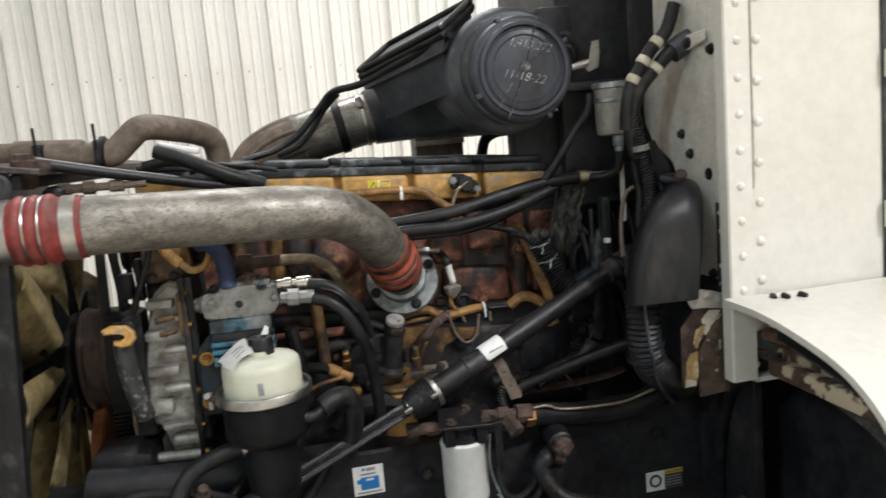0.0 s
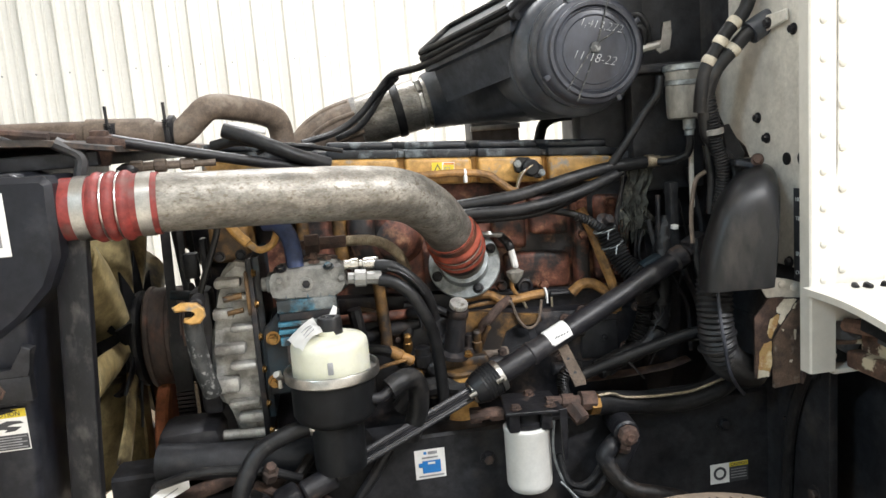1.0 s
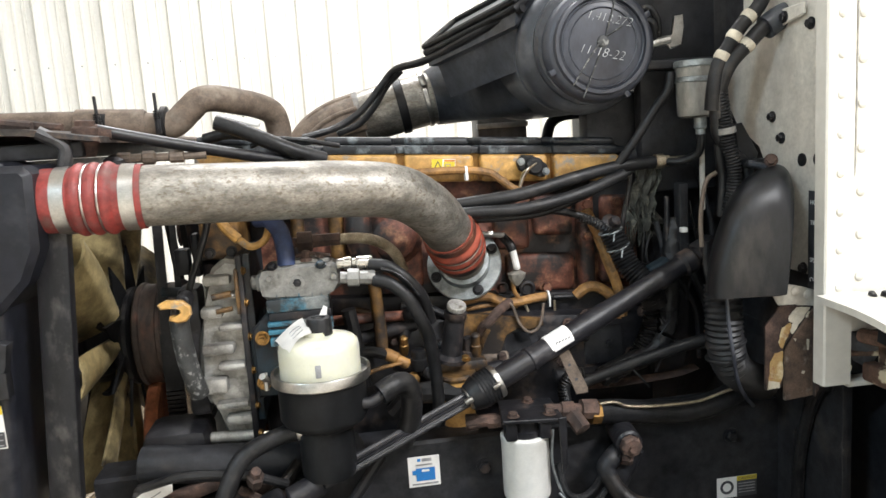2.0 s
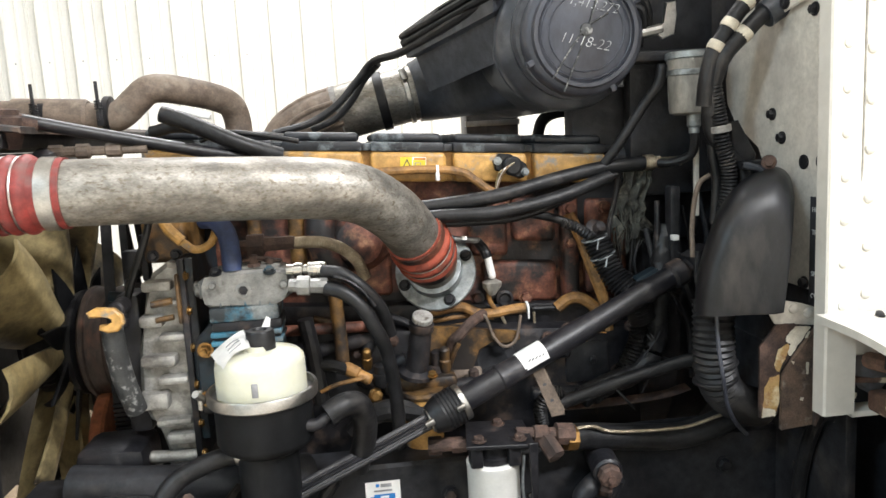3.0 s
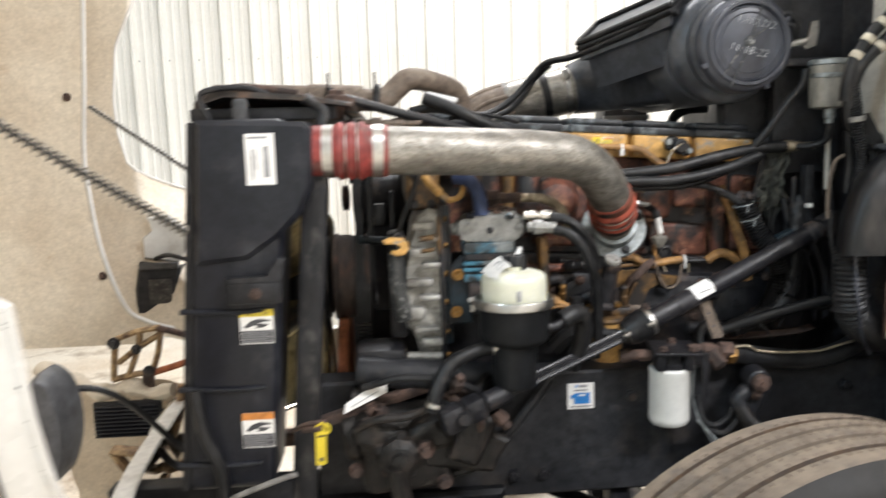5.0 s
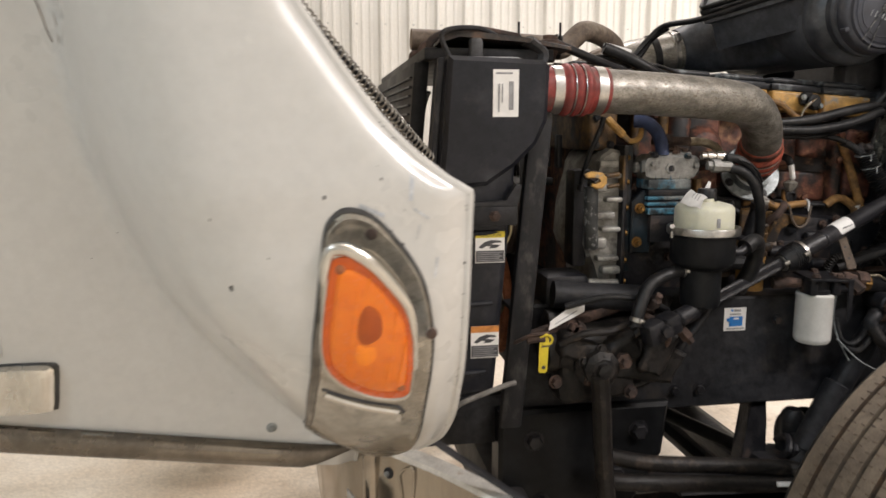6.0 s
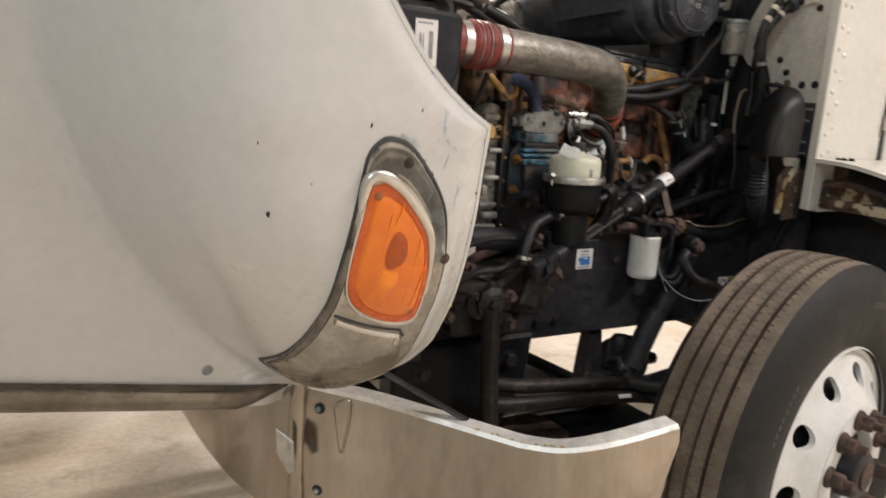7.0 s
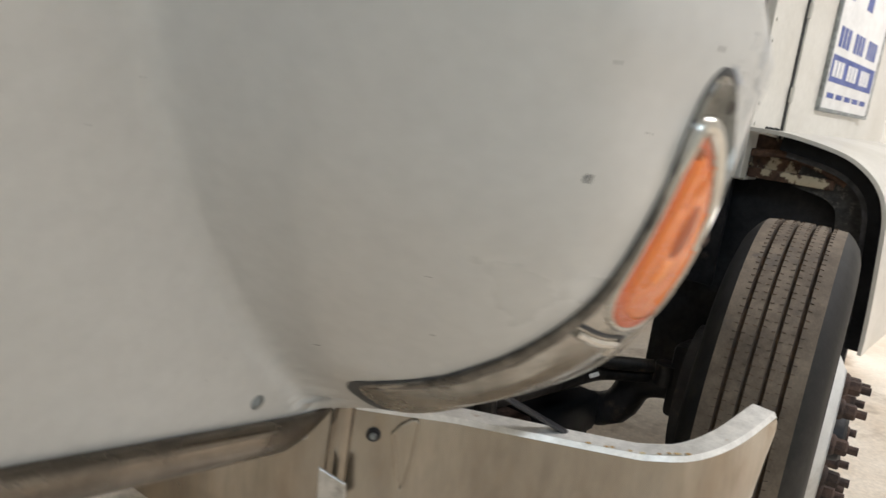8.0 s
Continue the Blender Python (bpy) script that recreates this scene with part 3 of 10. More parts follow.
part("shock_absorber", b, FRAME_BLACK, axle)
b = bmesh.new()
plate(b, [(0.385, 0.672), (0.435, 0.672), (0.432, 0.60), (0.448, 0.49), (0.36, 0.47), (0.382, 0.56)][::-1], (0, 1.57, 0), (1, 0, 0), (0, 0, 1), 0.05, 0.006)
cbox(b, (0.50, 1.52, 0.475), (0.22, 0.15, 0.07), 0.016, (0, 6, 4))
for k in range(3):
    hose(b, [(0.462 + 0.022 * k, 1.50, 0.50), (0.468 + 0.022 * k, 1.46, 0.545), (0.490 + 0.022 * k, 1.50, 0.565), (0.50 + 0.022 * k, 1.56, 0.53)], 0.010, 8, 5)
part("spring_clamp", b, GREASE, axle)
for y in (1.54, 2.46):
    b = bmesh.new()
    lathe(b, (0.530, y, 0.48), (0, 0, 1), [(0.044, 0), (0.040, 0.03), (0.034, 0.05), (0.033, 0.115), (0.030, 0.135), (0.020, 0.148)], 18)
    part("bump_stop", b, RUBBER, axle)
    b = bmesh.new()
    lathe(b, (0.68, y + 0.08, 0.50), (-1, 0, 0.1), [(0.02, -0.10), (0.03, -0.02), (0.075, 0), (0.082, 0.01), (0.082, 0.035), (0.086, 0.04), (0.086, 0.05), (0.080, 0.055), (0.072, 0.10), (0.03, 0.115)], 28)
    part("brake_chamber", b, FRAME_BLACK, axle, "black round brake chamber")
b = bmesh.new()
hose(b, [(-0.085, 1.365, 0.552), (-0.03, 1.355, 0.547), (0.12, 1.35, 0.535), (0.25, 1.35, 0.523), (0.447, 1.345, 0.505), (0.57, 1.26, 0.50)], 0.0215, 14, 6)
damper = part("steering_damper", b, GEAR_M, axle)
b = bmesh.new()
cbox(b, (0.372, 1.3275, 0.522), (0.046, 0.008, 0.012), 0.002, (-35, 4, 0))
part("pale_sticker", b, PAPER, damper)
b = bmesh.new()
box(b, (0.02, 1.44, 0.325), (0.30, 1.62, 0.372), 0.012)
part("spring_plate", b, RUST, axle, "brown dusty plate under the spring")
b = bmesh.new()
box(b, (0.27, 1.40, 0.26), (0.60, 1.66, 0.385), 0.02)
part("brake_bracket", b, HOLDER_M, axle)
b = bmesh.new()
cyl(b, (0.30, 1.90, 0.500), (0.72, 1.90, 0.290), 0.022, n=16)
part("panhard_rod", b, HOLDER_M, axle, "gloss black tie bar")

hanger = thing("spring_hanger", (-0.10, 1.46, 0.40), "black cast spring hanger under the frame rail", "spring hanger")
b = bmesh.new()
plate(b, [(-0.33, 0.70), (-0.33, 0.50), (-0.28, 0.38), (-0.10, 0.36), (0.03, 0.42), (0.11, 0.56), (0.125, 0.70)][::-1], (0, 1.56, 0), (1, 0, 0), (0, 0, 1), 0.09, 0.01)
part("casting", b, HOLDER_M, hanger)
for x, z in ((-0.02, 0.52), (-0.22, 0.45), (-0.24, 0.62), (0.04, 0.63)):
    b = bmesh.new()
    bolt(b, (x, 1.47, z), (0, -1, 0), 0.02, 0.02)
    part("bolt", b, GREASE, hanger)
# dark beam added to fill the shaded space behind the bumper
b = bmesh.new()
box(b, (-0.34, 1.36, 0.34), (-0.26, 2.64, 0.50), 0.02)
part("added_crossmember", b, FRAME_BLACK, hanger)

gear = thing("steering_gear", (-0.10, 1.42, 0.76), "greasy brown-black steering gear box on the frame", "steering gear")


def caked(name, b):
    """A part of the gear, roughened by caked grease."""
    bmesh.ops.subdivide_edges(b, edges=[e for e in b.edges if e.calc_length() > 0.03], cuts=2, use_grid_fill=True)
    for v in b.verts:
        v.co += 0.006 * noise.noise_vector(v.co * 34.0) + 0.003 * noise.noise_vector(v.co * 90.0)
    part(name, b, GEAR_M, gear)


b = bmesh.new()
lathe(b, (-0.235, 1.445, 0.865), (1, 0, 0.06), [(0.040, 0), (0.058, 0.006), (0.060, 0.03), (0.052, 0.036), (0.056, 0.05), (0.064, 0.06), (0.064, 0.19), (0.058, 0.20), (0.062, 0.21), (0.062, 0.235), (0.040, 0.245), (0.028, 0.27), (0.022, 0.30)], 28)
caked("housing", b)
b = bmesh.new()
cyl(b, (-0.115, 1.50, 0.845), (-0.118, 1.362, 0.842), 0.052, n=22, bev=0.012)
caked("sector_shaft_boss", b)
b = bmesh.new()
cbox(b, (-0.165, 1.40, 0.885), (0.10, 0.07, 0.06), 0.018, (0, 24, 6), 3)
caked("casting_lump", b)
b = bmesh.new()
cbox(b, (-0.055, 1.39, 0.880), (0.09, 0.06, 0.075), 0.020, (8, -30, 0), 3)
caked("casting_lump", b)
b = bmesh.new()
cbox(b, (0.045, 1.40, 0.870), (0.075, 0.06, 0.13), 0.018, (0, 22, 0), 3)
caked("casting_lump", b)
b = bmesh.new()
plate(b, [(-0.05, 0.0), (0.11, -0.02), (0.15, 0.05), (0.02, 0.12), (-0.04, 0.09)], (-0.02, 1.425, 0.80), (1, 0, 0), (0, 0, 1), 0.03, 0.008)
caked("casting_lump", b)
b = bmesh.new()
cbox(b, (-0.10, 1.45, 0.80), (0.20, 0.10, 0.12), 0.025, (0, -4, 0), 3)
caked("casting_lump", b)
b = bmesh.new()
cbox(b, (0.0, 1.455, 0.90), (0.10, 0.09, 0.085), 0.02, (0, -14, 0), 3)
caked("casting_lump", b)
b = bmesh.new()
cbox(b, (-0.19, 1.465, 0.93), (0.07, 0.06, 0.05), 0.014, (0, 10, 0))
caked("casting_lump", b)
b = bmesh.new()
lathe(b, (-0.115, 1.345, 0.845), (0, -1, 0), [(0.044, -0.02), (0.044, 0.002), (0.034, 0.008), (0.028, 0.014)], 9)
part("side_cover", b, GEAR_M, gear)
b = bmesh.new()
hose(b, [(-0.124, 1.335, 0.835), (-0.112, 1.345, 0.74), (-0.100, 1.355, 0.62), (-0.082, 1.36, 0.475)], 0.029, 12, 8, 0.75)
lathe(b, (-0.115, 1.352, 0.845), (0, -1, 0), [(0.032, 0), (0.034, 0.016), (0.020, 0.022), (0.018, 0.034), (0.010, 0.036)], 8)
lathe(b, (-0.080, 1.38, 0.468), (0, -1, 0), [(0.030, 0), (0.032, 0.03), (0.020, 0.04)], 16)
part("pitman_arm", b, GEAR_M, gear)
for k in range(5):
    a = 2 * math.pi * (k + 0.2) / 5
    b = bmesh.new()
    bolt(b, (-0.115 + 0.044 * math.cos(a), 1.360, 0.845 + 0.044 * math.sin(a)), (0, -1, 0.2), 0.009, 0.010)
    part("bolt", b, RUST if k % 3 == 0 else GEAR_M, gear)
for p in ((-0.17, 1.40, 0.935), (-0.04, 1.40, 0.915), (0.03, 1.405, 0.93), (0.03, 1.405, 0.865), (-0.21, 1.40, 0.80), (-0.02, 1.395, 0.765)):
    b = bmesh.new()
    bolt(b, p, (0, -1, 0), 0.013, 0.016)
    part("bolt", b, RUST, gear)
for pts, r, mt in (([(0.232, 1.468, 0.965), (0.172, 1.462, 0.888), (0.106, 1.46, 0.811), (0.053, 1.46, 0.767), (0.0, 1.465, 0.75)], 0.0105, RUBBER), ([(-0.19, 1.40, 0.985), (-0.10, 1.37, 1.012), (0.0, 1.365, 1.0), (0.06, 1.38, 0.97)], 0.008, RUBBER), ([(-0.02, 1.38, 0.97), (0.03, 1.36, 0.945), (0.06, 1.37, 0.90), (0.04, 1.40, 0.85)], 0.008, RUST),
                   ([(-0.21, 1.375, 0.90), (-0.16, 1.352, 0.93), (-0.09, 1.352, 0.935), (-0.03, 1.37, 0.955)], 0.009, GEAR_M), ([(0.08, 1.42, 0.99), (0.045, 1.385, 0.96), (0.0, 1.375, 0.935), (-0.04, 1.385, 0.90)], 0.011, GEAR_M)):
    b = bmesh.new()
    hose(b, pts, r, 10, 6)
    part("gear_line", b, mt, gear)
for p, ax, r in (((0.05, 1.38, 0.94), (1, -0.3, -0.2), 0.018), ((0.01, 1.355, 0.995), (0.2, -0.6, 0.8), 0.015), ((-0.06, 1.36, 0.86), (0, -1, 0), 0.02), ((0.10, 1.375, 0.915), (0.6, -0.2, -0.7), 0.016)):
    b = bmesh.new()
    lathe(b, p, ax, [(r * 0.8, -0.012), (r, 0), (r, 0.016), (r * 0.7, 0.02), (r * 0.6, 0.032)], 6)
    part("gear_fitting", b, RUST, gear)

# ---- front wheel ----
WX, WY, WZ, WR = 0.598, 0.792, 0.51, 0.517
WTURN = 10.1       # the wheel is steered a little
wheel = thing("steer_wheel", (WX, WY + 0.022, 0.0), "dusty truck steer tyre on a white ten-stud steel wheel", "wheel")
axis = V(0, 1, 0)
b = bmesh.new()
half = [(0.300, 0.035), (0.315, 0.022), (0.350, 0.008), (0.400, 0.000), (0.440, 0.003), (0.475, 0.013), (0.496, 0.028), (0.506, 0.038), (0.513, 0.047)]
rib_edges = [0.047, 0.080, 0.088, 0.117, 0.125, 0.155, 0.163, 0.192, 0.200, 0.233]
prof = [(r, h) for r, h in half]
for i in range(0, len(rib_edges) - 1):
    y = rib_edges[i]
    crown = lambda q: 0.513 + 0.006 * (1 - ((q - 0.14) / 0.093) ** 2)
    if i % 2 == 0:
        prof += [(crown(y) - (0 if i else 0.0), y + (0.0008 if i else 0)), (crown(rib_edges[i + 1]), rib_edges[i + 1] - 0.0008)]
    else:
        prof += [(crown(y) - 0.013, y + 0.001), (crown(y) - 0.013, rib_edges[i + 1] - 0.001)]
prof += [(r, 0.28 - h) for r, h in half[::-1]]
lathe(b, (WX, WY, WZ), axis, prof, 120, caps=False)
tyre = part("tyre", b, TYRE_SIDE, wheel, "dusty black ribbed tyre", 25)
tyre.data.materials.append(TYRE_TREAD)
tyre.data.materials.append(GROOVE)
for poly in tyre.data.polygons:
    c = poly.center
    r = math.hypot(c.x - WX, c.z - WZ)
    if r > 0.5105 and 0.045 < c.y - WY < 0.235:
        poly.material_index = 1
    elif 0.046 < c.y - WY < 0.234 and r > 0.49:
        poly.material_index = 2
b = bmesh.new()
rng = random.Random(4)
for y in rib_edges[1:-1]:
    for k in range(150):
        a = 2 * math.pi * (k + rng.uniform(-0.2, 0.2)) / 150
        side = 0.005 if rib_edges.index(y) % 2 == 0 else -0.005
        rr = crown(y) - 0.0003
        m = Matrix.Translation((WX, WY + y + side, WZ)) @ Matrix.Rotation(a, 4, "Y") @ Matrix.Translation((0, 0, rr)) @ Matrix.Rotation(rng.uniform(-0.2, 0.2), 4, "Z")
        box(b, (-0.0007, -0.0042, -0.004), (0.0007, 0.0042, 0.0012), 0, m=m)
part("sipe", b, GROOVE, tyre)
for a0, n in ((1.12, 9), (2.42, 8)):
    for k in range(n):
        b = bmesh.new()
        a = a0 + 0.046 * k
        m = Matrix.Translation((WX, WY + 0.0025, WZ)) @ Matrix.Rotation(-a + math.pi / 2, 4, "Y") @ Matrix.Translation((0, 0, 0.415))
        box(b, (-0.0065, -0.0015, -0.011), (0.0065, 0.002, 0.011), 0.0008, 1, m=m)
        part("raised_mark", b, RUBBER, tyre)

b = bmesh.new()
rim_prof = [(0.302, 0.024), (0.307, 0.029), (0.304, 0.037), (0.292, 0.042), (0.283, 0.038), (0.279, 0.035)]
lathe(b, (WX, WY, WZ), axis, rim_prof + [(0.27, 0.20)], 80, caps=False)
rim = part("rim", b, WHEEL_WHITE, wheel, "white painted steel rim")
b = bmesh.new()
N_HOLE, hole_r, ring = 10, 0.029, 0.238
outer, inner_r = 0.280, 0.170
a_, u_, w_ = basis(axis)


def disc_y(r):
    """Depth of the wheel disc at a radius: dished outwards towards the hub."""
    return table([(0.0, -0.025), (0.168, -0.025), (0.185, -0.019), (0.20, -0.006), (0.241, 0.022), (0.28, 0.036)], r)


def wp(r, a, dy=0.0):
    return V(WX + r * math.cos(a), WY + disc_y(r) + dy, WZ + r * math.sin(a))


for k in range(N_HOLE):
    a0 = 1.328 + 2 * math.pi * k / N_HOLE
    m = 16
    step = 2 * math.pi / N_HOLE
    circ, sq = [], []
    for i in range(m):
        t = 2 * math.pi * i / m
        ca, cr = math.cos(t), math.sin(t)
        circ.append(wp(ring + hole_r * cr, a0 + hole_r * ca / ring))
        s = 1 / max(abs(ca), abs(cr))
        sq.append(wp(ring + (outer - ring if cr > 0 else ring - inner_r) * cr * s, a0 + step / 2 * ca * s))
    inner = [p + V(0, 0.014, 0) for p in circ]
    rows = [[b.verts.new(p) for p in row] for row in (sq, circ, inner)]
    for r0, r1 in zip(rows, rows[1:]):
        for i in range(m):
            j = (i + 1) % m
            b.faces.new((r0[i], r0[j], r1[j], r1[i]))
bmesh.ops.remove_doubles(b, verts=b.verts, dist=0.0008)
disc = part("disc", b, WHEEL_WHITE, wheel, "white wheel disc with round hand holes")
b = bmesh.new()
lathe(b, (WX, WY, WZ), axis, [(0.172, -0.0245), (0.170, -0.0255), (0.112, -0.0265), (0.109, -0.02), (0.108, 0.03)], 60, caps=False)
part("mounting_face", b, WHEEL_WHITE, wheel)
b = bmesh.new()
lathe(b, (WX, WY, WZ), axis, [(0.0001, -0.060), (0.052, -0.058), (0.060, -0.051), (0.066, -0.01), (0.085, 0.0), (0.107, 0.004), (0.107, 0.03)], 36, caps=False)
part("hub", b, GREASE, wheel, "greasy dark wheel hub")
b = bmesh.new()
cyl(b, (WX, WY - 0.064, WZ), (WX, WY - 0.055, WZ), 0.034, n=24, bev=0.002)
part("hub_cap", b, RUST, wheel)
for k in range(10):
    a = 2 * math.pi * (k + 0.68) / 10
    p = V(WX + 0.1429 * math.cos(a), WY - 0.026, WZ + 0.1429 * math.sin(a))
    b = bmesh.new()
    lathe(b, p, (0, -1, 0), [(0.026, 0), (0.026, 0.006), (0.021, 0.012)], 18)
    lathe(b, p, (0, -1, 0), [(0.0195, 0.010), (0.0195, 0.034), (0.016, 0.038)], 6)
    cyl(b, p + V(0, -0.03, 0), p + V(0, -0.060, 0), 0.0105, n=10)
    part("wheel_nut", b, RUST, wheel)
b = bmesh.new()
cyl(b, (WX, WY + 0.05, WZ), (WX, WY + 0.34, WZ), 0.19, n=32)
part("brake_drum", b, GREASE, wheel)
wheel.rotation_euler.z = radians(WTURN)


# ---- bumper ----
bumper = thing("bumper", (-0.70, 2.0, 0.40), "dull dented aluminium truck bumper with curled end", "bumper")
PLAN = [(-0.80, 2.0), (-0.775, 1.60), (-0.728, 1.335), (-0.656, 1.222), (-0.545, 1.098), (-0.43, 0.962), (-0.345, 0.865), (-0.285, 0.805), (-0.19, 0.770), (-0.042, 0.755)]
TOPZ = [(-0.80, 0.752), (-0.66, 0.748), (-0.55, 0.742), (-0.43, 0.727), (-0.345, 0.716), (-0.29, 0.722), (-0.20, 0.735), (-0.042, 0.753)]
LOWZ = [(-0.80, 0.42), (-0.66, 0.43), (-0.29, 0.44), (-0.12, 0.46), (-0.09, 0.50), (-0.042, 0.69)]


def bumper_half(b, mirror):
    path = even(spline([(x, y, 0) for x, y in PLAN], 10), 0.025)
    rows = []
    for i, p in enumerate(path):
        t = (path[min(i + 1, len(path) - 1)] - path[max(i - 1, 0)]).normalized()
        nrm = V(-t.y, t.x, 0)
        if nrm.y > 0 or (abs(nrm.y) < 0.05 and nrm.x > 0):
            nrm = -nrm
        zt, zl = table(TOPZ, p.x), table(LOWZ, p.x)
        sec = [(-0.050, zt - 0.004), (-0.046, zt), (-0.006, zt), (0, zt - 0.008)] + [(0.004 * math.sin(math.pi * k / 8), zt - 0.008 - (zt - zl - 0.016) * k / 8) for k in range(1, 8)] + [(0, zl + 0.008), (-0.006, zl), (-0.03, zl)]
        row = []
        for o, z in sec:
            q = p + nrm * o
            row.append(b.verts.new((q.x, 4.0 - q.y if mirror else q.y, z)))
        rows.append(row)
    for r0, r1 in zip(rows, rows[1:]):
        for i in range(len(r0) - 1):
            b.faces.new((r0[i], r0[i + 1], r1[i + 1], r1[i]))
    return b


b = bumper_half(bmesh.new(), False)
wings = [part("left_wing", b, BUMPER_M, bumper)]
b = bumper_half(bmesh.new(), True)
wings.append(part("right_wing", b, BUMPER_M, bumper))
for wing in wings:      # the folded top flange is coloured brighter, as if lit from above
    wing.data.materials.append(LIT_FLANGE_M)
    for poly in wing.data.polygons:
        if abs(poly.normal.z) > 0.35 and poly.center.z > 0.66:
            poly.material_index = 1
for z in (0.701, 0.512):
    b = bmesh.new()
    lathe(b, (-0.634, 1.193, z), (-0.72, -0.70, 0), [(0.012, -0.004), (0.012, 0.002), (0.009, 0.004)], 18)
    head = part("bumper_bolt", b, GREASE, bumper)
    b = bmesh.new()
    lathe(b, (-0.634, 1.193, z), (-0.72, -0.70, 0), [(0.0055, 0.0), (0.0055, 0.009), (0.003, 0.010)], 12)
    part("bright_head", b, GALV, head)
b = bmesh.new()
hose(b, [(-0.666, 1.232, 0.752), (-0.668, 1.236, 0.60), (-0.666, 1.234, 0.43)], 0.019, 16, 6)
part("corner_fold", b, BUMPER_M, bumper)
b = bmesh.new()
plate(b, [(0, 0), (0.045, -0.02), (0.05, -0.085), (0.035, -0.095), (0.002, -0.055)], (-0.716, 1.222, 0.660), (0.55, -0.83, 0), (0, 0, 1), 0.006)
part("hook_plate", b, STEEL, bumper)
b = bmesh.new()
rim_pts = []
for u, z in ((0.030, 0.706), (0.046, 0.724), (0.068, 0.730), (0.068, 0.68), (0.058, 0.622), (0.050, 0.612), (0.043, 0.64), (0.036, 0.68), (0.030, 0.706)):
    rim_pts.append(V(-0.634, 1.193, z) + V(0.667, -0.745, 0) * u + V(-0.745, -0.667, 0) * 0.0015)
hose(b, rim_pts, 0.0028, 8, 6)
part("pressed_outline", b, BUMPER_M, bumper, "pressed teardrop outline")
b = bmesh.new()
hose(b, [(-0.56, 1.065, 0.825), (-0.539, 1.05, 0.812), (-0.391, 0.98, 0.72)], 0.010, 8, 5, 0.4)
part("stay", b, FRAME_BLACK, bumper)
rng = random.Random(31)
for k in range(9):
    x = -0.40 + 0.014 * k + rng.uniform(-0.005, 0.005)
    y = table([(q[0], q[1]) for q in PLAN], x) + rng.uniform(0.004, 0.012)
    w = rng.uniform(0.004, 0.010)
    b = bmesh.new()
    plate(b, [(0, 0), (w, 0.001), (w * 1.2, 0.004), (w * 0.4, 0.006), (-0.002, 0.004)], (x, y, table(TOPZ, x) + 0.0012), V(0.6, -0.7, 0), V(0.7, 0.6, 0), 0.001, 0)
    part("rust_spot", b, OCHRE_CRUST, wings[0])
for y0, y1 in ((1.52, 1.58), (2.42, 2.48)):
    b = bmesh.new()
    box(b, (-0.79, y0, 0.60), (-0.28, y1, 0.73), 0.006)
    part("support_arm", b, FRAME_BLACK, bumper)


# ---- tilted hood ----
BASE = [(0.66, 1.30), (0.70, 1.235), (0.73, 1.175), (0.757, 1.125), (0.78, 1.08), (0.80, 1.04), (0.83, 1.000), (0.86, 0.945), (0.90, 0.884), (0.956, 0.816), (1.04, 0.766), (1.10, 0.744), (1.20, 0.719), (1.32, 0.703), (1.6, 0.69), (2.0, 0.68), (3.0, 0.68)]
EDGE = [(0.70, -0.70), (0.745, -0.69), (0.772, -0.650), (0.786, -0.612), (0.80, -0.588), (0.83, -0.570), (0.884, -0.562), (0.956, -0.560), (1.04, -0.559), (1.127, -0.560), (1.202, -0.561), (1.322, -0.561)]
ARCH = [(1.322, -0.561), (1.34, -0.592), (1.36, -0.621), (1.40, -0.664), (1.43, -0.690), (1.472, -0.722), (1.51, -0.748), (1.542, -0.771), (1.62, -0.818), (1.75, -0.878), (2.0, -0.955), (2.4, -1.0), (3.0, -1.02)]
FAR_EDGE = [(0.70, -0.85), (1.0, -0.84), (1.25, -0.87), (1.31, -0.96), (1.38, -1.08), (1.457, -1.175), (1.58, -1.215), (1.71, -1.231), (1.93, -1.222), (2.10, -1.152), (3.0, -1.05)]


def hood_edge(z):
    return table(EDGE, z) if z <= 1.322 else table(ARCH, z)


CREASE = [(0.70, -0.66), (0.774, -0.740), (0.83, -0.795), (0.89, -0.862), (0.95, -0.918), (1.0, -0.962), (1.06, -1.003), (1.13, -1.048), (1.23, -1.092), (1.30, -1.116), (1.40, -1.140), (1.57, -1.156), (2.0, -1.165), (3.0, -1.165)]


def base_y(z):
    return sum(table(BASE, z + d) for d in (-0.02, -0.01, 0, 0.01, 0.02)) / 5


def hood_low(x):
    """Height of the hood's lower edge, which rises towards the nose."""
    return 0.70 + 0.22 * max(0.0, -0.70 - x)


def hood_y(x, z):
    """The hood's side: a flat nose panel, out of which the fender swells from a soft crease."""
    panel = 1.189 + 0.13 * (x + 0.869) - 0.20 * (z - 0.827)
    crease = sum(table(CREASE, z + 0.02 * k) for k in range(-3, 4)) / 7
    fender = base_y(z) + 0.013 - 0.005 * smooth_step(1.25, 1.34, z)
    d = max(0.0, x - crease) / table([(0.75, 0.055), (0.88, 0.067), (0.96, 0.100), (1.04, 0.104), (1.15, 0.094), (1.4, 0.100)], z)
    swell = (panel - fender) * (1 - math.exp(-d ** 1.45))
    if panel < fender:
        swell = 0.0
    rim = (0.016 + 0.014 * smooth_step(1.2, 0.95, z)) * math.exp(-((x - hood_edge(z)) / 0.028) ** 2)
    return panel - swell + rim


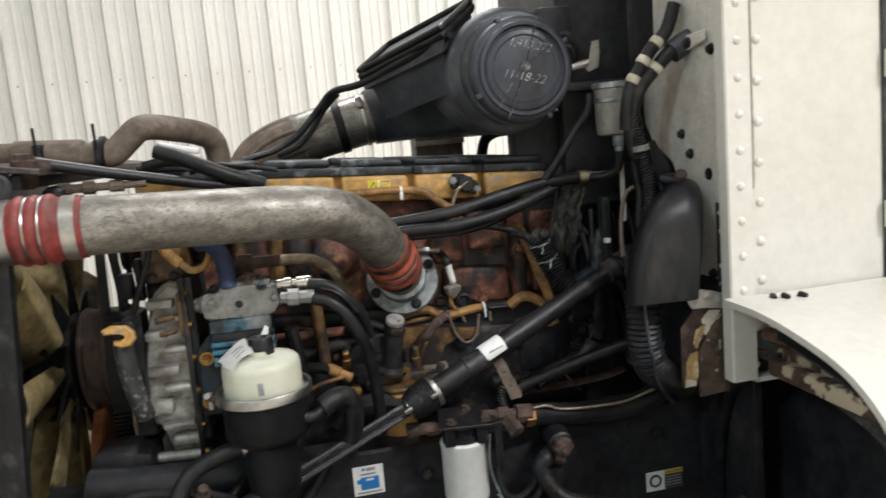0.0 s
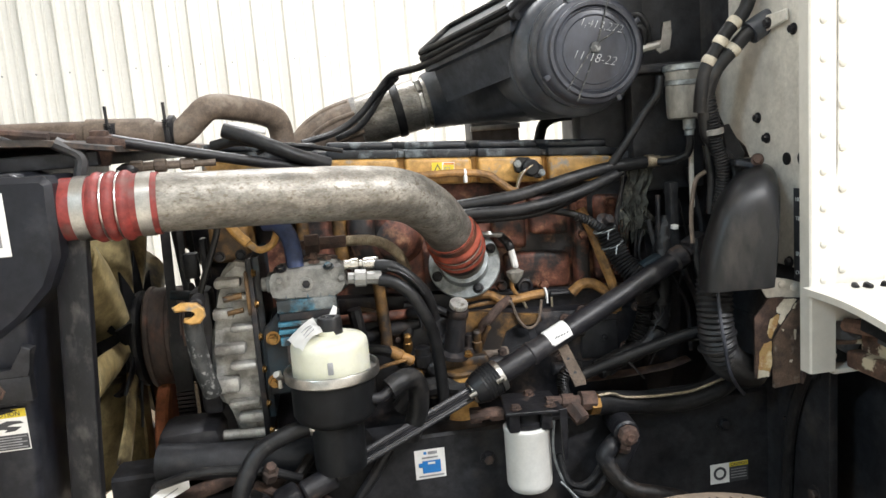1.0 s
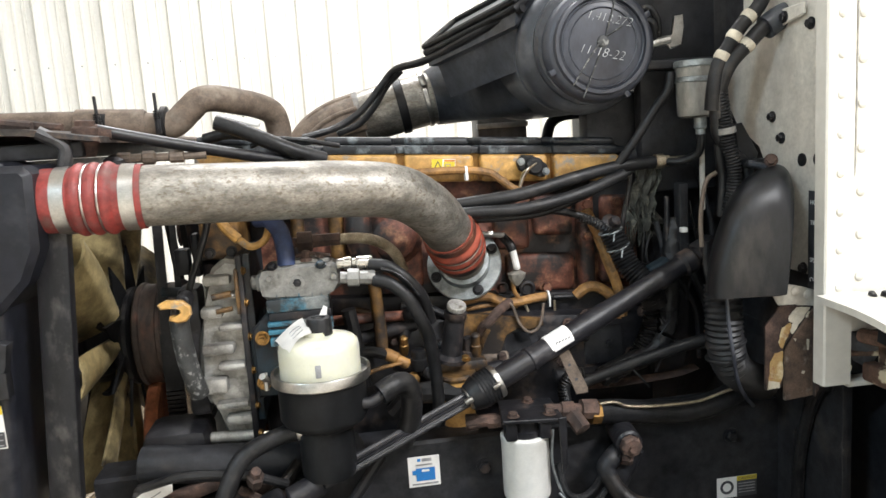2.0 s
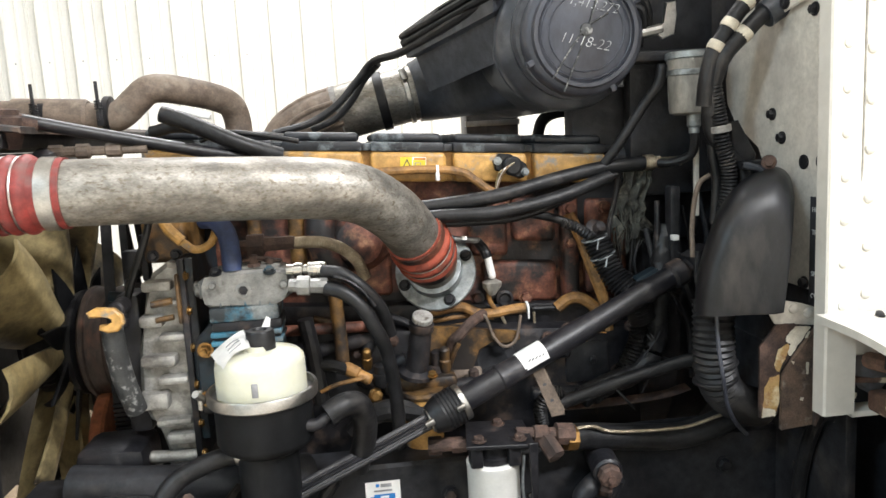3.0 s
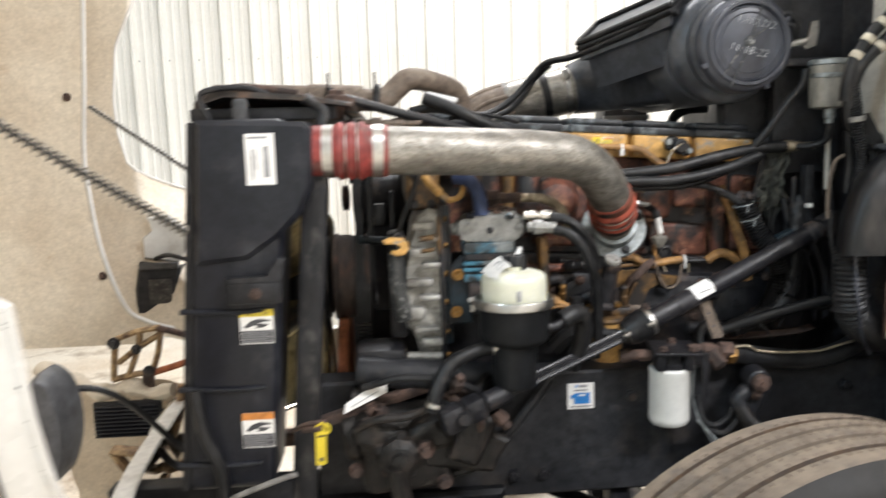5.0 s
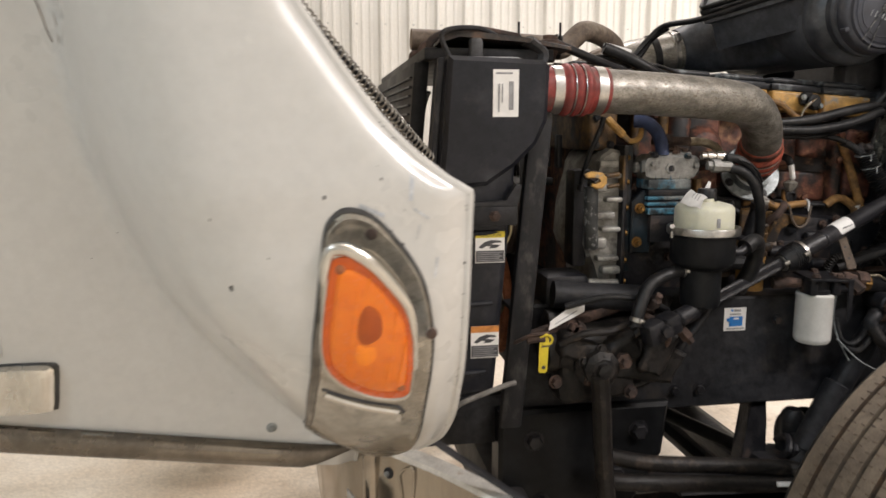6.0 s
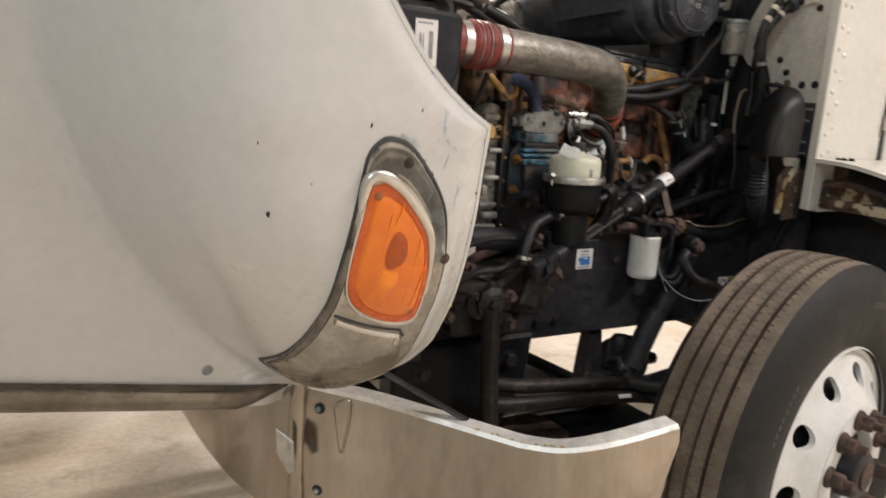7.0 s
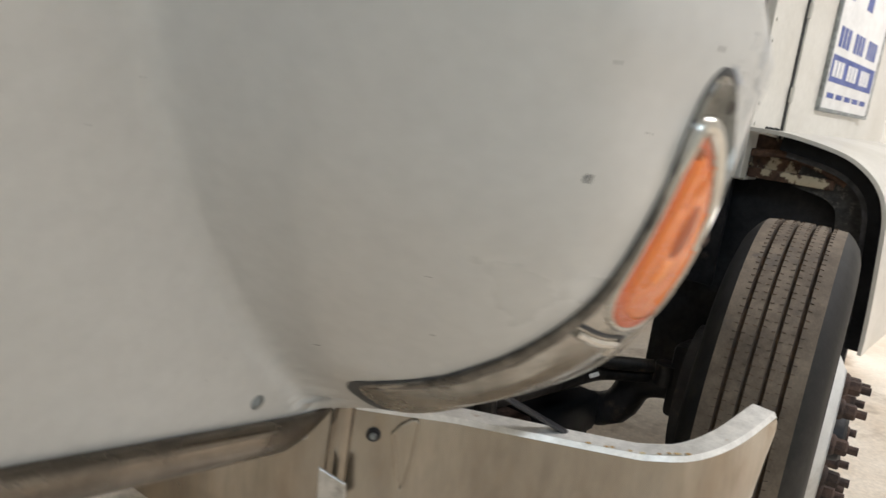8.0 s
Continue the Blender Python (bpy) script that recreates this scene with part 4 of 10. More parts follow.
def hood_side(b, mirror, inside=False):
    zs = [0.70, 0.712, 0.725, 0.74, 0.755, 0.77, 0.785, 0.80] + [0.82 + 0.025 * k for k in range(20)] + [1.312, 1.322, 1.333, 1.349, 1.365, 1.38, 1.40] + [1.42 + 0.03 * k for k in range(20)] + [2.02 + 0.07 * k for k in range(15)]
    rows = []
    for z in zs:
        xe = table(FAR_EDGE, z) if mirror else hood_edge(z)
        row = []
        for k in range(96):
            u = (k / 95) ** 1.25
            x = xe + (-1.72 - xe) * u
            h = z + (hood_low(x) - 0.70) * max(0.0, 1.12 - z) / 0.42
            y = hood_y(x, h) + (0.010 if inside else 0)
            row.append(b.verts.new((x, 4.0 - y if mirror else y, h)))
        for u in range(1, 9):
            a = math.pi / 2 * u / 8
            h = z + (hood_low(-1.72) - 0.70) * max(0.0, 1.12 - z) / 0.42
            y0 = hood_y(-1.72, h)
            x = -1.72 - 0.26 * math.sin(a)
            y = y0 + (2.0 - y0) * (1 - math.cos(a)) + (0.010 if inside else 0)
            row.append(b.verts.new((x, 4.0 - y if mirror else y, h)))
        rows.append(row)
    for r0, r1 in zip(rows, rows[1:]):
        for i in range(len(r0) - 1):
            b.faces.new((r0[i], r0[i + 1], r1[i + 1], r1[i]))
    return b


hood = thing("truck_hood", (-1.3, 2.0, 0.72), "white fibreglass truck hood tilted forward on its nose", "truck hood")
shell = part("left_shell", hood_side(bmesh.new(), False), HOOD_PAINT, hood, "", 60)
part("right_shell", hood_side(bmesh.new(), True), HOOD_PAINT, hood, "", 60)
part("left_lining", hood_side(bmesh.new(), False, True), CREAM, hood, "stained cream fibreglass inside", 60)
part("right_lining", hood_side(bmesh.new(), True, True), CREAM, hood, "stained cream fibreglass inside", 60)
for mirror in (False, True):
    b = bmesh.new()
    zs = [0.70 + 0.02 * k for k in range(31)] + [1.318, 1.322, 1.326] + [1.34 + 0.03 * k for k in range(42)]
    pts = []
    for z in sorted(zs):
        x = table(FAR_EDGE, z) if mirror else hood_edge(z)
        y = hood_y(x, z) + 0.005
        pts.append((x + 0.001, 4.0 - y if mirror else y, z))
    sweep(b, pts, 0.0065, 8)
    part("edge_bead", b, HOOD_PAINT, hood)


# ---- cab ----
cab = thing("truck_cab", (2.0, 2.0, 1.08), "off-white riveted truck cab with dark firewall fittings", "truck cab")
b = bmesh.new()
plate(b, [(1.03, 1.170), (1.30, 1.170), (1.30, 1.085), (3.0, 1.085), (3.0, 2.60), (1.03, 2.60)], (0, 1.30, 0), (1, 0, 0), (0, 0, 1), 0.032, 0.003)
part("side_panel", b, WHITE_PAINT, cab)
b = bmesh.new()
box(b, (1.037, 1.262, 1.073), (1.30, 1.298, 1.083), 0.002)
part("pocket_lip", b, WHITE_PAINT, cab)
b = bmesh.new()
box(b, (1.031, 1.291, 1.084), (1.30, 1.299, 1.172), 0.002)
pocket = part("pocket_back", b, FRAME_BLACK, cab, "grimy black recess under the cab side")
b = bmesh.new()
lathe(b, (1.085, 1.290, 1.145), (0.1, -1, 0.2), [(0.040, 0), (0.036, 0.008), (0.024, 0.015), (0.006, 0.019)], 14)
for v in b.verts:
    v.co += 0.005 * noise.noise_vector(v.co * 60.0)
part("dirt_lump", b, DUST_GREY, pocket)
b = bmesh.new()
box(b, (1.040, 1.268, 1.128), (1.20, 1.292, 1.136), 0.002, 2)
for v in b.verts:
    v.co.z -= 0.10 * (v.co.x - 1.04) - 0.002 * noise.noise(v.co * 50.0)
part("rusted_ledge", b, RUST_FLAKE, pocket)
for x, z, w in ((1.046, 1.092, 0.016), (1.088, 1.095, 0.014), (1.092, 1.110, 0.008), (1.12, 1.092, 0.012)):
    b = bmesh.new()
    plate(b, [(0, 0), (w, 0.001), (w * 1.1, w * 0.6), (w * 0.5, w * 0.8), (0, w * 0.55)], (x, 1.2905, z), (1, 0, 0), (0, 0, 1), 0.002, 0)
    part("flake", b, PEELED_WHITE, pocket)
b = bmesh.new()
plate(b, [(1.30, 1.26), (1.46, 1.26), (1.48, 1.45), (1.505, 1.49), (1.587, 1.53), (1.620, 1.57), (1.626, 1.615), (1.60, 1.68), (1.56, 1.74), (1.55, 2.35), (1.30, 2.35)], (1.018, 0, 0), (0, 1, 0), (0, 0, 1), 0.032, 0.002)
part("firewall", b, FIREWALL, cab, "grimy off-white firewall")
b = bmesh.new()
box(b, (1.024, 1.40, 1.26), (1.056, 2.70, 2.35), 0.003)
part("insulated_firewall", b, FRAME_BLACK, cab, "black insulated middle of the firewall")
b = bmesh.new()
box(b, (1.03, 2.70, 1.085), (3.0, 2.732, 2.60), 0.004)
part("far_side_panel", b, WHITE_PAINT, cab)
b = bmesh.new()
box(b, (1.03, 1.268, 2.60), (3.0, 2.732, 2.63), 0.004)
part("roof", b, WHITE_PAINT, cab)
b = bmesh.new()
box(b, (2.98, 1.30, 1.085), (3.0, 2.70, 2.60), 0.002)
part("back_panel", b, WHITE_PAINT, cab)
b = bmesh.new()
box(b, (1.05, 1.30, 1.085), (2.98, 2.70, 1.12), 0.002)
part("cab_floor", b, FRAME_BLACK, cab)
# corner post: a folded strip with a riveted lap
b = bmesh.new()
prof = [(0.989, 1.256), (1.036, 1.256), (1.036, 1.267), (0.998, 1.267), (0.998, 1.285), (0.986, 1.285), (0.986, 1.259)]
skin(b, [[(x, y, z) for x, y in prof] for z in (1.082, 2.6)])
post = part("corner_post", b, WHITE_PAINT, cab)
b = bmesh.new()
hose(b, [(1.040, 1.2655, 1.20), (1.041, 1.2655, 1.42), (1.046, 1.2655, 1.55), (1.044, 1.2655, 2.5)], 0.0016, 6, 8)
part("sealant_line", b, SEALANT, cab)
for k in range(22):
    z = 1.255 + 0.064 * k
    b = bmesh.new()
    lathe(b, (1.012, 1.2565, z), (0, -1, 0), [(0.0078, 0), (0.007, 0.0025), (0.004, 0.0046), (0.0006, 0.0052)], 12)
    part("rivet", b, WHITE_PAINT, post)
for k in range(18):
    z = 1.268 + 0.0727 * k
    b = bmesh.new()
    lathe(b, (1.058, 1.2685, z), (0, -1, 0), [(0.0088, 0), (0.008, 0.0028), (0.0048, 0.0052), (0.0006, 0.006)], 12)
    part("rivet", b, WHITE_PAINT, cab)
# door with its gap, set in the side
b = bmesh.new()
outline = [(1.335, 1.20), (1.36, 1.155), (1.42, 1.135), (2.30, 1.135), (2.33, 1.17), (2.33, 2.40), (1.62, 2.50), (1.36, 1.90), (1.325, 1.80)]
plate(b, [(x, z) for x, z in outline], (0, 1.268, 0), (1, 0, 0), (0, 0, 1), 0.012, 0.004)
door = part("door", b, WHITE_PAINT, cab, "white cab door")
b = bmesh.new()
sweep(b, [(x, 1.266, z) for x, z in [(1.327, 1.9), (1.318, 1.80), (1.322, 1.60), (1.328, 1.20), (1.352, 1.150), (1.42, 1.128), (2.30, 1.128)]], 0.0065, 8)
part("door_seal", b, PUTTY, cab)
for z in (1.62, 1.34):
    b = bmesh.new()
    cyl(b, (1.322, 1.255, z), (1.322, 1.255, z + 0.05), 0.008, n=10)
    part("hinge", b, WHITE_PAINT, cab)
# sign on the door
sign = thing("door_sign", (1.68, 1.25, 1.33), "white sign with a blue band in a grey frame", "sign")
SX0, SX1, SZ0, SZ1 = 1.65, 2.42, 1.345, 1.93
b = bmesh.new()
box(b, (SX0, 1.244, SZ0), (SX1, 1.256, SZ1), 0.002)
part("board", b, PAPER, sign)
for lo, hi in (((SX0 - 0.014, 1.240, SZ0 - 0.014), (SX1 + 0.014, 1.256, SZ0)), ((SX0 - 0.014, 1.240, SZ1), (SX1 + 0.014, 1.256, SZ1 + 0.014)), ((SX0 - 0.014, 1.240, SZ0), (SX0, 1.256, SZ1)), ((SX1, 1.240, SZ0), (SX1 + 0.014, 1.256, SZ1))):
    b = bmesh.new()
    box(b, lo, hi, 0.002)
    part("frame_strip", b, GALV, sign)
b = bmesh.new()
box(b, (SX0 + 0.03, 1.2425, 1.445), (SX1 - 0.03, 1.2445, 1.545), 0)
part("blue_band", b, SIGN_BLUE, sign)
for z0, z1, w, gap, mt, y in ((1.465, 1.525, 0.040, 0.055, PAPER, 1.2410), (1.575, 1.65, 0.042, 0.058, SIGN_BLUE, 1.2425), (1.385, 1.405, 0.03, 0.034, SIGN_BLUE, 1.2425), (1.75, 1.83, 0.09, 0.30, SIGN_BLUE, 1.2425)):
    x = SX0 + 0.055
    k = 0
    while x + w < SX1 - 0.05:
        if k % 4 != 3:
            b = bmesh.new()
            box(b, (x, y, z0), (x + w, y + 0.002, z1), 0)
            part("mark", b, mt, sign)
        x += gap
        k += 1
# holes and small bolts of the firewall
for y, z in ((1.322, 1.468), (1.367, 1.466)):
    b = bmesh.new()
    lathe(b, (1.0175, y, z), (-1, 0, 0), [(0.012, 0), (0.012, 0.002), (0.008, 0.003)], 16)
    part("grommet", b, RUBBER, cab)
for y, z in ((1.46, 1.545), (1.43, 1.505), (1.325, 1.245), (1.345, 1.70), (1.36, 1.27)):
    b = bmesh.new()
    bolt(b, (1.0175, y, z), (-1, 0, 0), 0.008, 0.009)
    part("bolt", b, GREASE, cab)
# black decal strip with words, beside the post
decal = thing("gauge_decal", (1.016, 1.33, 1.25), "black decal strip with small white words on the firewall", "decal")
b = bmesh.new()
box(b, (1.0162, 1.300, 1.240), (1.0178, 1.347, 1.412), 0.0005)
part("strip", b, INK, decal)
for text, z in (("HOO", 1.388), ("TRA", 1.352), ("SPA", 1.285), ("CHA", 1.249)):
    words(text, 0.0115, (1.0158, 1.341, z), (0, -1, 0), (0, 0, 1), PAPER, decal)

# rusted brackets below the firewall
bracket = thing("rusted_bracket", (0.97, 1.33, 1.06), "flaking rusted steel bracket under the firewall", "bracket")
BX, BZ, BU = 0.9097, 1.2554, 0.000308


def bracket_sheet(name, outline, y, depth, material, label="", parent=None, rough=0.0):
    """A sheet of the bracket from its outline; rough: how far its edge is eaten by rust."""
    b = bmesh.new()
    pts = []
    for (x0, z0), (x1, z1) in zip(outline, outline[1:] + outline[:1]):
        n = 5 if rough else 1
        for k in range(n):
            f = k / n
            pts.append((BX + BU * (x0 + (x1 - x0) * f + rough * rng.uniform(-1, 1)), BZ - BU * (z0 + (z1 - z0) * f + rough * rng.uniform(-1, 1))))
    plate(b, pts[::-1], (0, y, 0), (1, 0, 0), (0, 0, 1), depth, 0)
    return part(name, b, material, parent or bracket, label)


rng = random.Random(21)
flange_part = bracket_sheet("flange", [(50, 255), (140, 145), (240, 145), (300, 180), (215, 320), (160, 400), (150, 635), (50, 640)], 1.336, 0.005, RUST, "", None, 2.0)
plate_part = bracket_sheet("plate", [(215, 320), (330, 172), (346, 185), (338, 540), (322, 690), (150, 705), (158, 405)], 1.327, 0.007, RUST_SPECK, "speckled rusty plate", None, 0.8)
bracket_sheet("edge_flange", [(330, 172), (348, 172), (344, 640), (322, 690)], 1.320, 0.010, RUST, "", None, 1.5)
for outline, mt in (([(66, 590), (78, 470), (104, 425), (155, 412), (155, 560), (132, 632), (60, 634)], OCHRE_CRUST), ([(128, 350), (150, 275), (205, 245), (212, 275), (185, 330), (150, 395), (132, 380)], OCHRE_CRUST), ([(62, 585), (130, 600), (132, 634), (58, 636)], PEELED_WHITE), ([(186, 205), (236, 158), (300, 160), (322, 168), (250, 262), (214, 315), (196, 300), (212, 250), (186, 232)], PEELED_WHITE)):
    bracket_sheet("flake", outline, 1.3305 - 0.0018 * (mt is PEELED_WHITE), 0.0012, mt, "", flange_part, 3.2)
for outline in ([(280, 345), (298, 348), (296, 410), (284, 408)], [(288, 182), (302, 180), (288, 214), (272, 214)], [(255, 532), (270, 535), (266, 552), (252, 548)], [(200, 332), (218, 336), (210, 350)]):
    bracket_sheet("flake", outline, 1.3195, 0.001, PEELED_WHITE, "", plate_part, 2.5)
bracket_sheet("mount_plate", [(95, 62), (205, 25), (290, 45), (360, 70), (360, 165), (240, 150), (140, 142)], 1.340, 0.005, FIREWALL, "off-white mounting plate")
for x, z in ((238, 66), (320, 95)):
    b = bmesh.new()
    lathe(b, (BX + BU * x, 1.335, BZ - BU * z), (0, -1, 0), [(0.0085, 0), (0.0075, 0.003), (0.004, 0.0045)], 12)
    part("rivet", b, FIREWALL, bracket)

# fairing over the wheel: a curved white lip that comes out from the cab
fairing = thing("wheel_fairing", (1.25, 1.0, 1.0), "white wheel-arch fairing with black underside", "fairing")
arc = spline([(0, 1.258, 1.238), (0, 1.16, 1.235), (0, 1.08, 1.224), (0, 0.985, 1.202), (0, 0.924, 1.174), (0, 0.870, 1.126), (0, 0.838, 1.060), (0, 0.828, 0.95), (0, 0.828, 0.60)], 8)


def fairing_strip(b, x0, x1, off0, off1, reach=9.0):
    rows = []
    for i, p in enumerate(arc):
        if p.y > reach:
            continue
        t = (arc[min(i + 1, len(arc) - 1)] - arc[max(i - 1, 0)]).normalized()
        n = V(0, -t.z, t.y)
        if n.y * (p.y - 1.35) + n.z * (p.z - 0.80) < 0:
            n = -n
        lean = 0.14 * smooth_step(1.1, 0.6, p.z)
        rows.append([(x0 + lean, *(p + n * off0).yz), (x1 + lean, *(p + n * off0).yz), (x1 + lean, *(p + n * off1).yz), (x0 + lean, *(p + n * off1).yz)])
    skin(b, rows)
    return b


part("outer_skin", fairing_strip(bmesh.new(), 1.03, 2.6, -0.004, 0.004), WHITE_PAINT, fairing)
part("front_lip", fairing_strip(bmesh.new(), 0.972, 1.05, -0.006, 0.006), WHITE_PAINT, fairing, "thick white front lip")
part("rubber_skirt", fairing_strip(bmesh.new(), 1.012, 1.05, -0.050, -0.008, 1.16), HOLDER_M, fairing)
part("ridge", fairing_strip(bmesh.new(), 1.030, 1.07, -0.068, -0.051, 1.14), DUST_GREY, fairing, "dusty grey moulded ridge")
part("lining", fairing_strip(bmesh.new(), 1.075, 1.085, -0.150, -0.066, 1.10), SPECK_GREY, fairing, "speckled grey lining")
b = bmesh.new()
plate(b, [(1.262, 1.09), (1.262, 1.225), (1.08, 1.205), (0.99, 1.18), (0.90, 1.09)], (1.092, 0, 0), (0, 1, 0), (0, 0, 1), 0.008)
part("inner_panel", b, RUST_FLAKE, fairing, "rusted panel with flaking paint")
b = bmesh.new()
box(b, (1.16, 0.87, 0.22), (1.18, 1.52, 1.09), 0.006)
part("splash_panel", b, FRAME_BLACK, fairing, "black plastic splash panel")
b = bmesh.new()
box(b, (1.060, 1.00, 1.085), (1.088, 1.262, 1.118), 0.006)
part("stiffener", b, RUST_FLAKE, fairing)
b = bmesh.new()
hose(b, [(1.06, 1.26, 1.165), (1.07, 1.16, 1.170), (1.075, 1.05, 1.145), (1.08, 0.97, 1.11)], 0.013, 10, 6)
part("stiffener", b, RUST_FLAKE, fairing)
for k, x in enumerate((1.085, 1.105, 1.135)):
    b = bmesh.new()
    cbox(b, (x - 0.035, 1.225 - 0.006 * k, 1.240), (0.011, 0.018, 0.020), 0.004, (15, 0, -20 + 25 * k))
    part("clip", b, RUBBER, fairing)

# ---- radiator and charge-air cooler ----
def leaning(b, z0=1.556):
    """The radiator leans back with the engine's slope."""
    for v in b.verts:
        v.co.x += 0.085 * (v.co.z - z0)


rad = thing("radiator", (-0.39, 2.0, 0.75), "black truck radiator stack with dusty side tank", "radiator")
b = bmesh.new()
box(b, (-0.490, 1.337, 0.80), (-0.312, 1.50, 1.556), 0.018, 3)
leaning(b)
part("side_tank", b, TANK_BLACK, rad)
b = bmesh.new()
plate(b, [(-0.484, 1.556), (-0.275, 1.548), (-0.263, 1.535), (-0.267, 1.42), (-0.290, 1.370), (-0.338, 1.322), (-0.400, 1.281), (-0.504, 1.272)][::-1], (0, 1.48, 0), (1, 0, 0), (0, 0, 1), 0.156, 0.010)
part("outlet_scroll", b, TANK_BLACK, rad, "black moulded outlet scroll of the tank")
for z in (0.86, 1.02, 1.18):
    b = bmesh.new()
    hose(b, [(-0.530, 1.338, z), (-0.43, 1.334, z - 0.004), (-0.36, 1.338, z - 0.002)], 0.006, 8, 4)
    leaning(b, 1.3)
    part("tank_rib", b, TANK_BLACK, rad)
b = bmesh.new()
hose(b, [(-0.52, 1.325, 1.02), (-0.512, 1.318, 0.965), (-0.500, 1.318, 0.915), (-0.478, 1.322, 0.85), (-0.480, 1.33, 0.77)], 0.013, 10, 6)
part("side_hose", b, RUBBER, rad)
b = bmesh.new()
hose(b, [(-0.486, 1.32, 0.765), (-0.465, 1.318, 0.788), (-0.428, 1.316, 0.805), (-0.358, 1.318, 0.828), (-0.33, 1.33, 0.83)], 0.006, 10, 6)
part("grey_line", b, PIPE_GREY, rad)
b = bmesh.new()
lathe(b, (-0.345, 1.392, 1.490), (1, 0.01, -0.03), [(0.056, 0.0), (0.056, 0.03), (0.054, 0.05), (0.0505, 0.07), (0.0505, 0.11)], 40)
part("outlet", b, TANK_BLACK, rad)
b = bmesh.new()
box(b, (-0.290, 1.372, 0.70), (-0.238, 1.40, 1.445), 0.006)
leaning(b, 1.44)
part("side_channel", b, CHANNEL_M, rad, "dusty black steel side channel")
b = bmesh.new()
box(b, (-0.535, 1.495, 0.76), (-0.500, 2.56, 1.555), 0.004)
leaning(b)
core_part = part("core", b, FRAME_BLACK, rad)
b = bmesh.new()
box(b, (-0.66, 2.56, 0.80), (-0.575, 2.70, 1.556), 0.022, 3)
part("side_tank", b, TANK_BLACK, rad)
b = bmesh.new()
plate(b, [(-0.494, 1.586), (-0.488, 1.600), (-0.468, 1.617), (-0.440, 1.617), (-0.30, 1.606), (-0.185, 1.587), (-0.185, 1.577), (-0.30, 1.595), (-0.445, 1.606), (-0.476, 1.596)][::-1], (0, 2.62, 0), (1, 0, 0), (0, 0, 1), 1.20, 0.002)
part("top_plate", b, TOP_RUST, rad, "dusty black top cover with rusted edge")
b = bmesh.new()
box(b, (-0.52, 1.44, 1.556), (-0.22, 2.58, 1.582), 0.004)
part("header", b, FRAME_BLACK, rad)
b = bmesh.new()
box(b, (-0.425, 1.395, 1.545), (-0.395, 1.42, 1.60), 0.008)
part("cover_clip", b, DUST_GREY, rad)
for k in range(34):
    b = bmesh.new()
    box(b, (-0.541, 1.515, 0.825 + 0.021 * k), (-0.534, 2.54, 0.829 + 0.021 * k), 0)
    leaning(b)
    part("fin", b, TANK_BLACK, core_part)
b = bmesh.new()
box(b, (-0.503, 1.346, 0.80), (-0.488, 1.366, 1.552), 0.003)
leaning(b)
part("rim", b, CHANNEL_M, rad)
for y in (1.46, 1.60, 1.78):
    b = bmesh.new()
    hose(b, [(-0.50, y, 1.555), (-0.50, y, 1.60), (-0.42, y, 1.625), (-0.30, y, 1.61)], 0.009, 8, 5)
    part("top_bracket", b, RUST, rad)
b = bmesh.new()
plate(b, [(0, 0), (0.105, 0), (0.105, 0.012), (0.115, 0.045), (0.10, 0.05), (0.08, 0.012), (0, 0.012)], (-0.44, 1.333, 1.236), (1, 0, 0), (0, 0, 1), 0.022, 0.002)
box(b, (-0.44, 1.312, 1.195), (-0.335, 1.335, 1.238), 0.003)
part("mount_bracket", b, FRAME_BLACK, rad)
b = bmesh.new()
lathe(b, (-0.386, 1.312, 1.216), (0, -1, 0), [(0.013, 0), (0.013, 0.003), (0.009, 0.004), (0.009, 0.012), (0.007, 0.013)], 6)
part("mount_bolt", b, RUST, rad)
b = bmesh.new()
hose(b, [(-0.47, 1.40, 1.555), (-0.485, 1.40, 1.61), (-0.40, 1.42, 1.622), (-0.34, 1.44, 1.60)], 0.006, 8, 6)
part("lifting_wire", b, FRAME_BLACK, rad)


def sticker(name, label, x, z, w, h, y, rects, base=PAPER, tilt=0.0, plane="y"):
    """A flat label, its top left corner at x, z; rects are shares of its width and height with a material."""
    st = thing(name, (x, y, z - h), label, "label")
    ux, uz = V(math.cos(tilt), 0, math.sin(tilt)), V(-math.sin(tilt), 0, math.cos(tilt))
    b = bmesh.new()
    plate(b, [(0, -h), (w, -h), (w, 0), (0, 0)], (x, y, z), ux, uz, 0.0008, 0)
    part("backing", b, base, st)
    for k, (u0, v0, u1, v1, mt) in enumerate(rects):
        b = bmesh.new()
        plate(b, [(u0 * w, -v1 * h), (u1 * w, -v1 * h), (u1 * w, -v0 * h), (u0 * w, -v0 * h)], V(x, y - 0.0007 - 0.0003 * k, z), ux, uz, 0.0006, 0)
        part("mark", b, mt, st)
    return st, ux, uz


